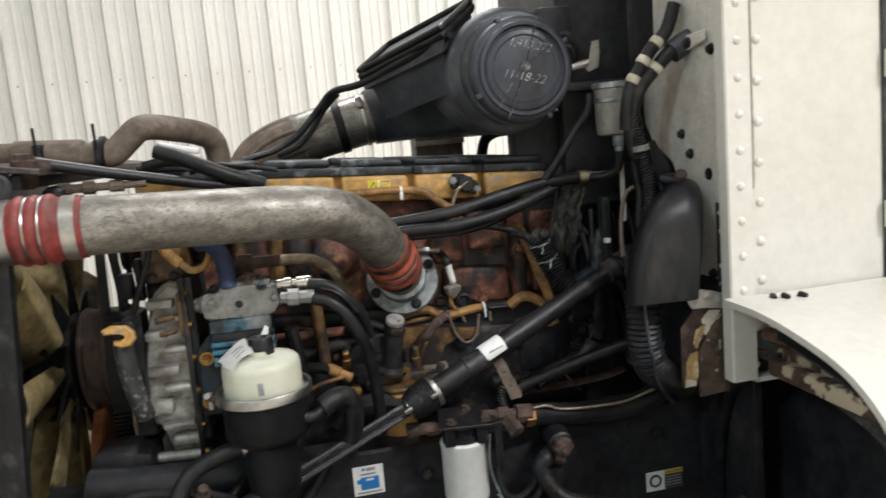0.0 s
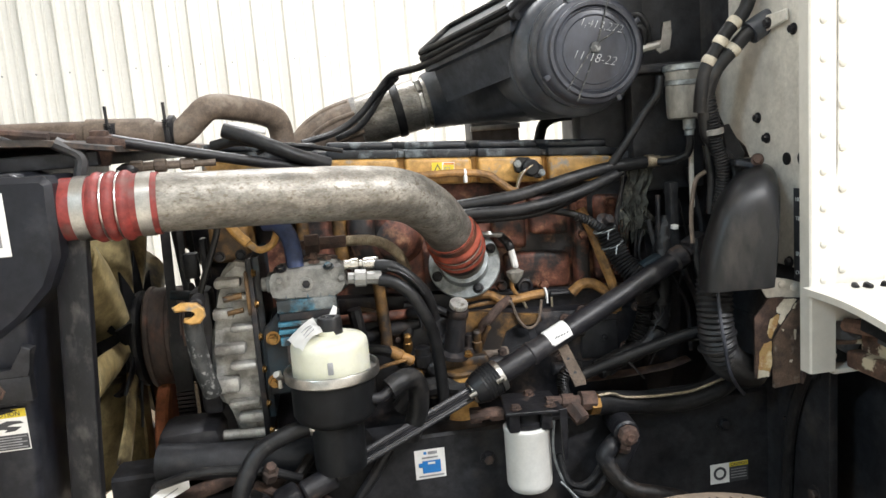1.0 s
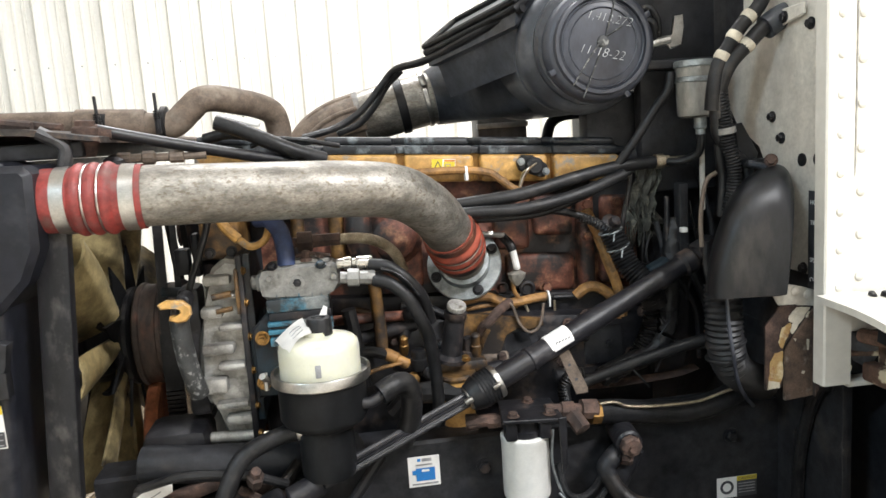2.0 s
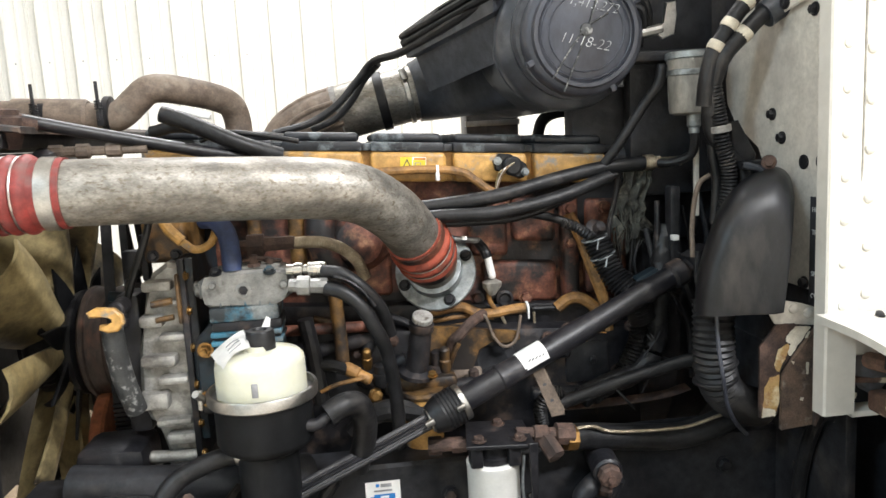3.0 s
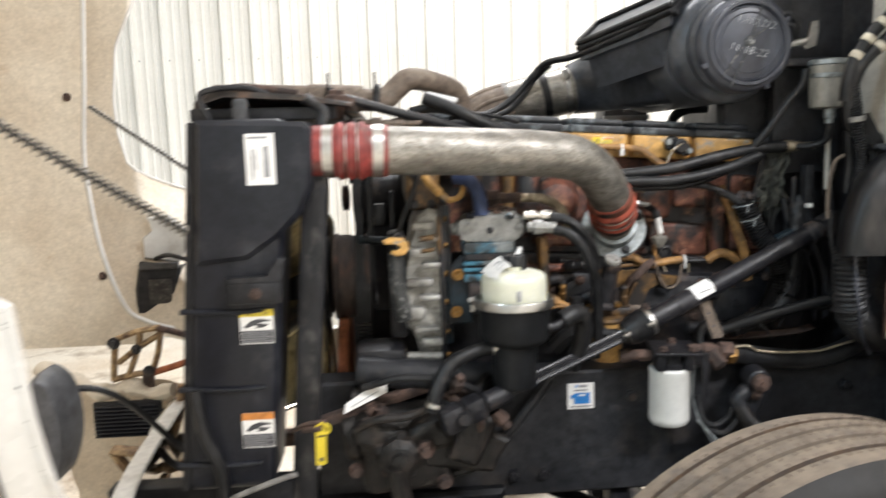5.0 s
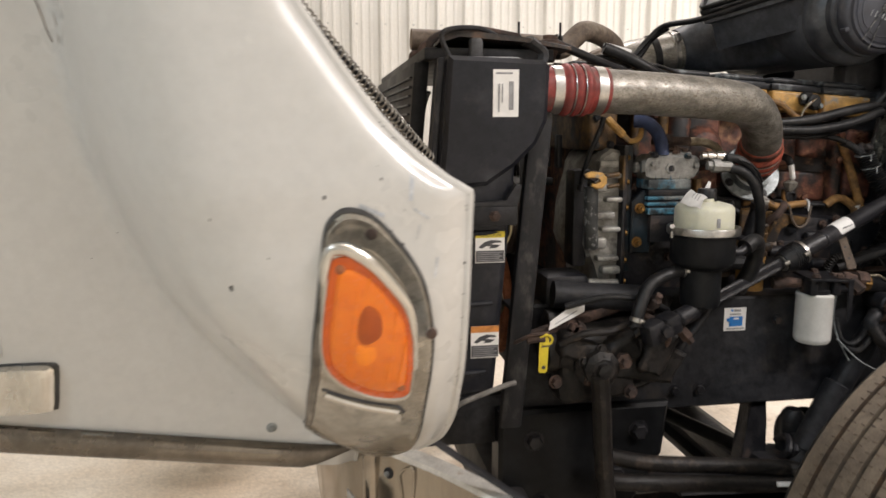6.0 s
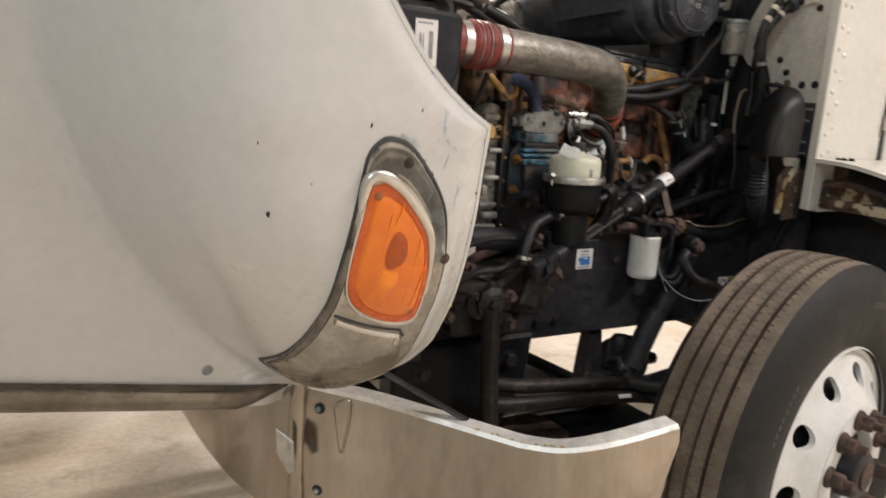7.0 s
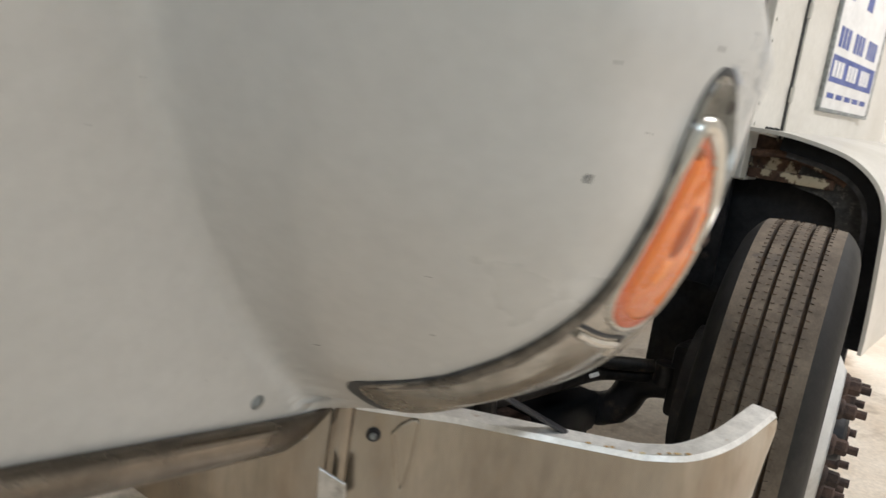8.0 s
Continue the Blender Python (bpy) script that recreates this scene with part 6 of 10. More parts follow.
fan = thing("cooling_fan", (-0.30, 2.0, 1.10), "pale yellow moulded cooling fan blades with grime and painted shading", "fan")
FX, FY, FZ = -0.352, 1.855, 1.15
b = bmesh.new()
lathe(b, (FX + 0.045, FY, FZ), (-1, 0, 0), [(0.08, 0), (0.10, 0.01), (0.10, 0.06), (0.09, 0.075), (0.06, 0.09), (0.055, 0.10)], 40)
part("hub", b, RUBBER, fan)
for k in range(9):
    a = 2 * math.pi * (k + 0.2) / 9
    b = bmesh.new()
    plate(b, [(-0.034, 0.085), (0.034, 0.085), (0.020, 0.150), (0.004, 0.205), (-0.012, 0.155)], (FX + 0.050, FY, FZ), V(0.25, math.cos(a), -math.sin(a)), V(0, math.sin(a), math.cos(a)), 0.006, 0.001)
    part("spider_arm", b, HOLDER_M, fan)
for k in range(9):
    b = bmesh.new()
    a0 = 2 * math.pi * (k + 0.55) / 9
    rows, rows2 = [], []
    for i in range(11):
        s = i / 10
        r = 0.085 + 0.255 * s
        half_w = 0.046 + 0.040 * math.sin(math.pi * min(0.5, s * 0.6))
        twist = radians(44 - 12 * s)
        row = []
        for j in range(7):
            w = (j / 6 - 0.5) * 2
            cx = w * half_w * math.sin(twist) + 0.042 * (1 - w * w)
            ct = w * half_w * math.cos(twist) + 0.02 * s * s
            a = a0 + ct / r
            row.append(V(FX + cx, FY + r * math.sin(a), FZ + r * math.cos(a)))
        rows.append(row)
    front_row = [[b.verts.new(p) for p in row] for row in rows]
    back_row = [[b.verts.new(p + V(0.006, 0, 0)) for p in row] for row in rows]
    for g, sgn in ((front_row, 1), (back_row, -1)):
        for r0, r1 in zip(g, g[1:]):
            for i in range(6):
                b.faces.new((r0[i], r0[i + 1], r1[i + 1], r1[i])[::sgn])
    ring_f = front_row[0] + [r[-1] for r in front_row[1:]] + front_row[-1][-2::-1] + [r[0] for r in front_row[-2:0:-1]]
    ring_b = back_row[0] + [r[-1] for r in back_row[1:]] + back_row[-1][-2::-1] + [r[0] for r in back_row[-2:0:-1]]
    for i in range(len(ring_f)):
        j = (i + 1) % len(ring_f)
        b.faces.new((ring_f[i], ring_f[j], ring_b[j], ring_b[i]))
    part("blade", b, FAN_M, fan)

alternator = thing("alternator", (-0.12, 2.34, 1.2), "dusty dark alternator on the far side of the engine", "alternator")
b = bmesh.new()
lathe(b, (-0.24, 2.34, 1.33), (1, 0, 0), [(0.05, 0), (0.085, 0.004), (0.095, 0.02), (0.095, 0.10), (0.088, 0.12), (0.088, 0.18), (0.05, 0.20)], 32)
part("case", b, GREASE, alternator)
b = bmesh.new()
lathe(b, (-0.275, 2.34, 1.33), (1, 0, 0), [(0.03, 0), (0.045, 0.003), (0.038, 0.012), (0.045, 0.02), (0.03, 0.024)], 24)
part("pulley", b, RUST, alternator)
b = bmesh.new()
box(b, (-0.22, 2.30, 0.95), (-0.02, 2.42, 1.25), 0.02)
part("bracket", b, GREASE, alternator)
shroud = thing("fan_shroud", (-0.42, 2.0, 0.72), "black fan shroud ring behind the radiator", "shroud")
b = bmesh.new()
ring_o, ring_i = [], []
for k in range(33):
    a = math.pi * (0.08 + 0.84 * k / 32)
    ring_o.append((math.sin(a), math.cos(a)))
rows = []
for sy, cz in ring_o:
    rows.append([(x, FY + r * sy, FZ + r * cz) for x, r in ((-0.52, 0.385), (-0.43, 0.370), (-0.43, 0.364), (-0.52, 0.379))])
skin(b, rows)
part("ring", b, FRAME_BLACK, shroud)

drive = thing("fan_drive", (-0.20, 1.85, 1.05), "rusty dark fan drive pulley with ribbed belts", "pulley")
b = bmesh.new()
lathe(b, (-0.275, FY, FZ), (1, 0, 0), [(0.06, 0), (0.112, 0.003), (0.117, 0.008), (0.117, 0.016), (0.113, 0.019), (0.113, 0.050), (0.110, 0.052), (0.110, 0.060), (0.113, 0.062), (0.113, 0.090), (0.117, 0.093), (0.117, 0.099), (0.08, 0.102)], 48)
part("fan_pulley", b, DRUM_M, drive, "rusted dark brown fan pulley")
b = bmesh.new()
lathe(b, (-0.318, FY, FZ), (1, 0, 0), [(0.09, 0), (0.108, 0.003), (0.112, 0.008), (0.106, 0.014), (0.106, 0.020), (0.110, 0.026), (0.110, 0.034), (0.09, 0.04)], 44)
part("clutch", b, RUBBER, drive)
for k in range(16):
    a = 2 * math.pi * k / 16
    b = bmesh.new()
    hose(b, [(-0.318, FY + 0.085 * math.sin(a), FZ + 0.085 * math.cos(a)), (-0.325, FY + 0.125 * math.sin(a), FZ + 0.125 * math.cos(a)), (-0.335, FY + 0.150 * math.sin(a + 0.1), FZ + 0.150 * math.cos(a + 0.1))], 0.012, 6, 3, 0.4)
    part("clutch_fin", b, RUBBER, drive)
b = bmesh.new()
lathe(b, (-0.268, 1.86, 0.90), (1, 0, 0), [(0.06, 0), (0.155, 0.003), (0.160, 0.008), (0.160, 0.026), (0.155, 0.031), (0.06, 0.034)], 52)
part("crank_damper", b, RUST_ORANGE, drive, "orange rusted crank damper")
b = bmesh.new()
lathe(b, (-0.222, 1.83, 1.448), (1, 0, 0), [(0.03, 0), (0.048, 0.002), (0.048, 0.01), (0.043, 0.014), (0.043, 0.052), (0.048, 0.056), (0.048, 0.060), (0.02, 0.064)], 32)
part("idler_pulley", b, RUBBER, drive)


def belt(points, w, t, name):
    b = bmesh.new()
    rows = []
    n = len(points)
    for i, p in enumerate(points):
        d = (points[(i + 1) % n] - points[i - 1]).normalized()
        nrm = V(0, -d.z, d.y)
        rows.append([p + V(-w / 2, 0, 0), p + V(w / 2, 0, 0), p + V(w / 2, 0, 0) + nrm * t, p + V(-w / 2, 0, 0) + nrm * t])
    rows.append(rows[0])
    skin(b, rows, caps=False)
    return part(name, b, RUBBER, drive)


def around(x, circles):
    """The closed outer line round the circles (y, z, r), in the plane x."""
    pts = []
    for y, z, r in circles:
        pts += [(y + r * math.cos(2 * math.pi * k / 48), z + r * math.sin(2 * math.pi * k / 48)) for k in range(48)]
    pts.sort()
    hull = []
    for seq in (pts, pts[::-1]):
        part_hull = []
        for p in seq:
            while len(part_hull) > 1 and (part_hull[-1][0] - part_hull[-2][0]) * (p[1] - part_hull[-2][1]) - (part_hull[-1][1] - part_hull[-2][1]) * (p[0] - part_hull[-2][0]) <= 0:
                part_hull.pop()
            part_hull.append(p)
        hull += part_hull[:-1]
    return [V(x, y, z) for y, z in hull]


belt(around(-0.199, [(1.83, 1.448, 0.044), (FY, FZ, 0.1135)]), 0.020, 0.005, "belt")
belt(around(-0.169, [(1.83, 1.448, 0.044), (FY, FZ + 0.01, 0.09)]), 0.013, 0.005, "belt")
low_belt = around(-0.193, [(FY, FZ - 0.02, 0.1185), (1.86, 0.90, 0.12)])
belt(low_belt, 0.038, 0.005, "ribbed_belt")
for k in range(16):
    b = bmesh.new()
    box(b, (-0.211, 1.728, 0.90 + 0.0095 * k), (-0.175, 1.738, 0.9045 + 0.0095 * k), 0)
    part("belt_rib", b, RUBBER, drive)
b = bmesh.new()
hose(b, [(-0.198, 1.752, 1.262), (-0.165, 1.748, 1.259), (-0.12, 1.74, 1.256)], 0.011, 12, 4)
part("hub_pipe", b, BLUE_DARK, drive, "shiny dark blue pipe")
b = bmesh.new()
cbox(b, (-0.145, 1.74, 1.325), (0.030, 0.03, 0.055), 0.004)
cbox(b, (-0.112, 1.72, 1.34), (0.014, 0.03, 0.09), 0.004)
part("tensioner", b, GREASE, drive)
vent = thing("vent_hose", (-0.110, 1.54, 1.25), "thin black vent hose before the front housing", "hose")
b = bmesh.new()
hose(b, [(-0.052, 1.55, 1.43), (-0.060, 1.55, 1.40), (-0.086, 1.55, 1.336), (-0.104, 1.545, 1.285), (-0.110, 1.54, 1.25)], 0.0065, 10, 6)
part("tube", b, RUBBER, vent)
b = bmesh.new()
lathe(b, (-0.110, 1.54, 1.262), (-0.1, 0, -1), [(0.009, 0), (0.010, 0.002), (0.010, 0.014), (0.007, 0.016)], 12)
part("end_fitting", b, GREASE, vent)

pumpw = thing("water_pump", (-0.11, 1.5, 1.10), "grimy grey water pump outlet with yellow hook", "water pump")
b = bmesh.new()
hose(b, [(-0.108, 1.472, 1.262), (-0.106, 1.476, 1.21), (-0.101, 1.485, 1.16), (-0.093, 1.50, 1.110)], 0.0175, 16, 6)
part("outlet", b, PITTED, pumpw, "pitted dark outlet pipe")
b = bmesh.new()
plate(b, [(-0.0482, 0.0384), (-0.0324, 0.0456), (-0.005, 0.0427), (0.0065, 0.0312), (0.0079, 0.0168), (-0.0022, 0.0053), (-0.018, 0.0038), (-0.031, 0.0096), (-0.0295, 0.0168), (-0.0166, 0.0139), (-0.0065, 0.0197), (-0.0065, 0.0283), (-0.0151, 0.0326), (-0.0295, 0.0298), (-0.0439, 0.0298)], (-0.087, 1.455, 1.256), (1, 0, 0), (0, 0, 1), 0.014, 0.003)
part("hook", b, YELLOW, pumpw, "chipped yellow lifting hook")
b = bmesh.new()
cyl(b, (-0.10, 1.52, 1.290), (-0.10, 1.474, 1.288), 0.014, n=16, bev=0.003)
box(b, (-0.125, 1.55, 1.05), (-0.085, 1.62, 1.30), 0.01)
part("body", b, GREASE, pumpw)

lowp = thing("lower_coolant_pipe", (0.0, 1.45, 0.94), "black lower coolant pipe", "pipe")
b = bmesh.new()
hose(b, [(-0.20, 1.47, 1.00), (-0.10, 1.46, 0.992), (0.0, 1.46, 0.985), (0.10, 1.47, 0.972), (0.18, 1.52, 0.96)], 0.034, 18, 6)
part("tube", b, FRAME_BLACK, lowp)
b = bmesh.new()
cbox(b, (-0.15, 1.56, 0.98), (0.12, 0.12, 0.12), 0.02)
part("elbow", b, GREASE, lowp)


# ---- air cleaner ----
cleaner = thing("air_cleaner", (0.70, 1.8, 1.56), "large dusty black plastic air cleaner with round cap", "air cleaner")
AC = V(0.728, 1.572, 1.708)
b = bmesh.new()
lathe(b, AC, (0, 1, 0), [(0.006, -0.002), (0.074, -0.002), (0.087, 0.004), (0.089, -0.004), (0.096, -0.004), (0.099, 0.004), (0.105, 0.006), (0.110, 0.012), (0.112, 0.020), (0.112, 0.045)], 72)
cap = part("cap", b, DUST_PLASTIC, cleaner, "dusty round plastic cap with handwriting")
for r in (0.0675, 0.0815):
    b = bmesh.new()
    lathe(b, AC + V(0, -0.0030, 0), (0, 1, 0), [(r, 0.0), (r + 0.0015, -0.0012), (r + 0.003, 0.0)], 56, caps=False)
    part("moulded_ring", b, DUST_PLASTIC, cap)
for pts in ([(-0.044, -0.102), (-0.012, -0.03), (0.004, 0.01), (0.032, 0.098)], [(-0.064, -0.078), (-0.03, -0.028), (0.0, 0.008), (0.040, 0.032)]):
    b = bmesh.new()
    hose(b, [AC + V(x, -0.004, z) for x, z in pts], 0.0016, 8, 6)
    part("wire", b, PITTED, cap)
b = bmesh.new()
lathe(b, AC + V(0.0, -0.002, 0.004), (0, -1, 0), [(0.012, 0), (0.011, 0.003), (0.006, 0.005)], 14)
part("wing_nut", b, PITTED, cap)
tx, tz = V(0.975, 0, -0.22).normalized(), V(0.22, 0, 0.975).normalized()
words("1,413,272", 0.0240, AC + V(-0.034, -0.0045, 0.050), tx, tz, CHALK, cap, "handwriting", 0.0003, -0.0007, 0.25)
words("11-18-22", 0.0262, AC + V(-0.052, -0.0045, -0.014), tx, tz, CHALK, cap, "handwriting", 0.0003, -0.0007, 0.25)
for a in (0.5, 2.0, 3.6, 5.2):
    b = bmesh.new()
    cbox(b, (AC.x + 0.108 * math.cos(a), AC.y + 0.018, AC.z + 0.108 * math.sin(a)), (0.02, 0.022, 0.012), 0.003, (0, -math.degrees(a), 0))
    part("lug", b, DUST_PLASTIC, cap)
b = bmesh.new()
lathe(b, (AC.x - 0.004, AC.y + 0.036, AC.z + 0.006), (0, 1, 0), [(0.098, 0), (0.116, 0.004), (0.121, 0.010), (0.121, 0.024), (0.116, 0.032), (0.116, 0.040), (0.126, 0.048), (0.136, 0.058), (0.139, 0.070), (0.139, 0.100), (0.134, 0.110), (0.130, 0.118), (0.136, 0.126), (0.136, 0.62), (0.11, 0.65)], 72)
part("body", b, BLACK_PLASTIC, cleaner)
# the side of the body narrows to the inlet pipe
b = bmesh.new()
secs = []
for k in range(15):
    u = k / 14
    e = 0.74 + 0.26 * smooth_step(0.4, 1.0, u)
    w, h = 0.225 - 0.148 * smooth_step(0, 1, u), 0.128 - 0.051 * u
    c = V(0.690 - 0.222 * u, 1.95 + 0.275 * smooth_step(0, 1, u), 1.718 - 0.062 * u)
    up = V(-0.20 * u, 0, 1).normalized()
    secs.append([c + V(0, w * math.copysign(abs(math.cos(a)) ** e, math.cos(a)), 0) + up * h * math.copysign(abs(math.sin(a)) ** e, math.sin(a)) for a in [2 * math.pi * i / 32 for i in range(32)]])
skin(b, secs)
part("duct", b, BLACK_PLASTIC, cleaner)
# intake mouth on top with its rubber rim
mouth = [V(0.427, 1.984, 1.749), V(0.585, 1.672, 1.800), V(0.70, 1.83, 1.885), V(0.54, 2.15, 1.835)]
mid = sum(mouth, V(0, 0, 0)) / 4
loop = []
for k in range(4):
    p, q, r_ = mouth[k], mouth[(k + 1) % 4], mouth[(k + 2) % 4]
    loop += [p.lerp(q, 0.10 + 0.80 * i / 8) for i in range(9)] + [q.lerp(p, 0.035).lerp(q.lerp(r_, 0.035), 0.5)]
b = bmesh.new()
sweep(b, loop + [loop[0]], 0.011, 10, False, 0.7)
sweep(b, [p + V(-0.004, -0.002, 0.016) for p in loop + [loop[0]]], 0.008, 8, False)
part("gasket_rim", b, RUBBER, cleaner, "black rubber gasket rim")
b = bmesh.new()
skin(b, [[p + V(0, 0, 0.012) for p in loop], [p + (mid - p) * 0.03 + V(0, 0, -0.034) for p in loop], [p + (mid - p) * 0.12 + V(0.01, 0, -0.040) for p in loop], [p + (mid - p) * 0.16 + V(0.03, 0, -0.12) for p in loop]])
part("inlet_collar", b, BLACK_PLASTIC, cleaner)
b = bmesh.new()
box(b, (0.630, 2.412, 1.46), (0.785, 2.52, 1.60), 0.006)
part("stand", b, DUST_GREY, cleaner)
b = bmesh.new()
box(b, (0.627, 2.406, 1.562), (0.788, 2.413, 1.578), 0.001)
part("stand_band", b, STEEL, cleaner)
b = bmesh.new()
hose(b, [(0.80, 2.25, 1.52), (0.81, 2.23, 1.565), (0.845, 2.22, 1.585), (0.91, 2.22, 1.588)], 0.016, 12, 6)
part("drain_hose", b, RUBBER, cleaner)

inlet = thing("inlet_pipe", (0.30, 2.22, 1.56), "weathered grey inlet pipe joined by a black band clamp", "pipe")
b = bmesh.new()
hose(b, [(0.24, 2.245, 1.602), (0.305, 2.243, 1.622), (0.38, 2.238, 1.638), (0.46, 2.228, 1.655), (0.50, 2.22, 1.664)], 0.072, 32, 8)
part("tube", b, TUBE_METAL, inlet, "mottled metal tube")
bend = [(0.105, 2.25, 1.44), (0.118, 2.25, 1.50), (0.150, 2.25, 1.555), (0.205, 2.248, 1.590), (0.270, 2.244, 1.610)]
b = bmesh.new()
hose(b, bend, 0.077, 28, 8)
for a in (2.0, 2.7, 3.5):
    hose(b, [Vector(p) + V(-0.030 * math.sin(a), 0.078 * math.cos(a), 0.078 * math.sin(a) * 0.85) for p in bend[1:]], 0.007, 8, 6)
part("flex_elbow", b, PIPE_BROWN, inlet, "greyed ribbed plastic elbow")
for p, mt, w in (((0.385, 2.237, 1.639), RUBBER, 0.024), ((0.452, 2.229, 1.653), STEEL, 0.014), ((0.268, 2.244, 1.610), PIPE_GREY, 0.016)):
    b = bmesh.new()
    lathe(b, p, (1, -0.06, 0.2), [(0.0745, -w / 2), (0.0765, -w / 2 + 0.002), (0.0765, w / 2 - 0.002), (0.0745, w / 2)], 40)
    if mt == STEEL:
        cbox(b, (0.437, 2.155, 1.70), (0.018, 0.014, 0.03), 0.003, (0, -20, 0))
    part("band_clamp", b, mt, inlet)
for r, pts in ((0.0095, [(0.11, 2.10, 1.568), (0.20, 2.12, 1.590), (0.268, 2.13, 1.630), (0.325, 2.13, 1.690), (0.365, 2.10, 1.728), (0.43, 1.99, 1.736), (0.52, 1.80, 1.768), (0.60, 1.68, 1.80)]),
               (0.0085, [(0.20, 2.14, 1.572), (0.262, 2.145, 1.598), (0.305, 2.145, 1.640), (0.340, 2.14, 1.690), (0.375, 2.10, 1.722)])):
    b = bmesh.new()
    hose(b, pts, r, 10, 8)
    solo("breather_cable", b, RUBBER, "black rubber cable tied along the inlet pipe", "cable", "inlet cables")

# bracket and water trap beside the air cleaner
support = thing("cleaner_support", (0.9, 1.68, 1.4), "dark blue-black steel support plate beside the air cleaner", "bracket")
b = bmesh.new()
box(b, (0.84, 1.66, 1.40), (1.01, 1.70, 2.10), 0.006)
box(b, (0.80, 1.60, 1.655), (0.98, 1.70, 1.675), 0.006)
box(b, (0.78, 1.62, 1.68), (0.86, 1.70, 1.84), 0.012)
part("plate", b, FRAME_BLACK, support)
b = bmesh.new()
box(b, (0.74, 1.72, 1.30), (1.01, 1.78, 1.62), 0.01)
part("dark_shield", b, FRAME_BLACK, support)
b = bmesh.new()
plate(b, [(0.0, 0.0), (0.012, -0.012), (0.034, -0.004), (0.040, 0.03), (0.038, 0.055), (0.018, 0.052), (0.016, 0.016), (0.0, 0.010)], (0.868, 1.600, 1.705), (1, 0, 0), (0, 0, 1), 0.008, 0.002)
cyl(b, (0.825, 1.598, 1.702), (0.88, 1.598, 1.712), 0.010, n=10, bev=0.002)
part("latch", b, STEEL, support, "bright steel latch handle")
for k, pts in enumerate(([(0.80, 1.62, 1.76), (0.83, 1.59, 1.775), (0.85, 1.59, 1.75), (0.86, 1.61, 1.72)], [(0.81, 1.60, 1.75), (0.835, 1.58, 1.745), (0.845, 1.60, 1.71)])):
    b = bmesh.new()
    hose(b, pts, 0.007, 8, 6)
    part("short_hose", b, RUBBER, support)

trap = thing("water_trap", (0.908, 1.56, 1.555), "cloudy grey water trap bowl with a band clamp", "water trap")
b = bmesh.new()
lathe(b, (0.924, 1.578, 1.553), (0, 0, 1), [(0.028, 0), (0.036, 0.004), (0.038, 0.012), (0.0395, 0.055), (0.041, 0.10), (0.041, 0.108)], 36)
part("bowl", b, BOWL_M, trap)
b = bmesh.new()
lathe(b, (0.924, 1.578, 1.623), (0.03, 0, 1), [(0.0405, 0), (0.0425, 0.001), (0.0425, 0.010), (0.0405, 0.011)], 36)
part("clamp", b, GALV, trap)
b = bmesh.new()
lathe(b, (0.924, 1.578, 1.653), (0, 0, 1), [(0.042, 0), (0.044, 0.002), (0.044, 0.012), (0.040, 0.014)], 36)
part("lid", b, GALV, trap)
b = bmesh.new()
lathe(b, (0.932, 1.578, 1.553), (0, 0, -1), [(0.013, 0), (0.013, 0.02), (0.010, 0.024), (0.010, 0.034)], 14)
part("outlet", b, GALV, trap)
b = bmesh.new()
hose(b, [(0.932, 1.578, 1.525), (0.934, 1.58, 1.50), (0.930, 1.59, 1.478), (0.905, 1.61, 1.466), (0.88, 1.625, 1.466)], 0.0085, 10, 8)
part("drain_hose", b, RUBBER, trap)

# ---- hoses across the engine ----
def hose_thing(name, pts, r, material, label, category="hose", group="", res=8, n=14, flat=1.0):
    b = bmesh.new()
    hose(b, pts, r, n, res, flat)
    return solo(name, b, material, label, category, group)


def loom_thing(name, pts, r, label, pitch=0.007, material=None):
    b = bmesh.new()
    loom(b, pts, r, pitch)
    return solo(name, b, material or RUBBER, label, "conduit", "corrugated conduits")


upper = thing("coolant_hose", (0.7, 1.6, 1.40), "long black coolant hose with a brass end", "hose")
b = bmesh.new()
hose(b, [(0.40, 1.60, 1.410), (0.455, 1.598, 1.414), (0.559, 1.598, 1.424), (0.679, 1.615, 1.448), (0.773, 1.628, 1.462), (0.865, 1.630, 1.467)], 0.0135, 14, 8)
part("hose", b, RUBBER, upper)
b = bmesh.new()
lathe(b, (0.855, 1.630, 1.467), (1, 0, 0), [(0.0155, 0), (0.0155, 0.018), (0.012, 0.020), (0.012, 0.032), (0.009, 0.034), (0.009, 0.075)], 16)
part("fitting", b, BRAID, upper, "tarnished brass fitting")
hose_thing("heater_hose", [(0.40, 1.58, 1.392), (0.449, 1.578, 1.396), (0.552, 1.576, 1.396), (0.670, 1.592, 1.414), (0.781, 1.615, 1.446)], 0.0125, RUBBER, "black rubber heater hose across the engine", "hose", "engine hoses")
hose_thing("heater_hose", [(0.42, 1.60, 1.382), (0.50, 1.597, 1.378), (0.60, 1.60, 1.382), (0.70, 1.615, 1.410), (0.80, 1.63, 1.45)], 0.007, RUBBER, "thin black rubber hose across the engine", "hose", "engine hoses")
hose_thing("vent_hose", [(0.874, 1.585, 1.646), (0.866, 1.585, 1.61), (0.842, 1.60, 1.573), (0.805, 1.61, 1.515), (0.783, 1.62, 1.482), (0.765, 1.63, 1.455)], 0.0095, RUBBER, "black vent hose hanging from the support plate", "hose")
hose_thing("lead", [(0.60, 1.66, 1.385), (0.66, 1.645, 1.375), (0.707, 1.64, 1.358), (0.735, 1.635, 1.342)], 0.0085, RUBBER, "black sleeved lead on the block", "cable")
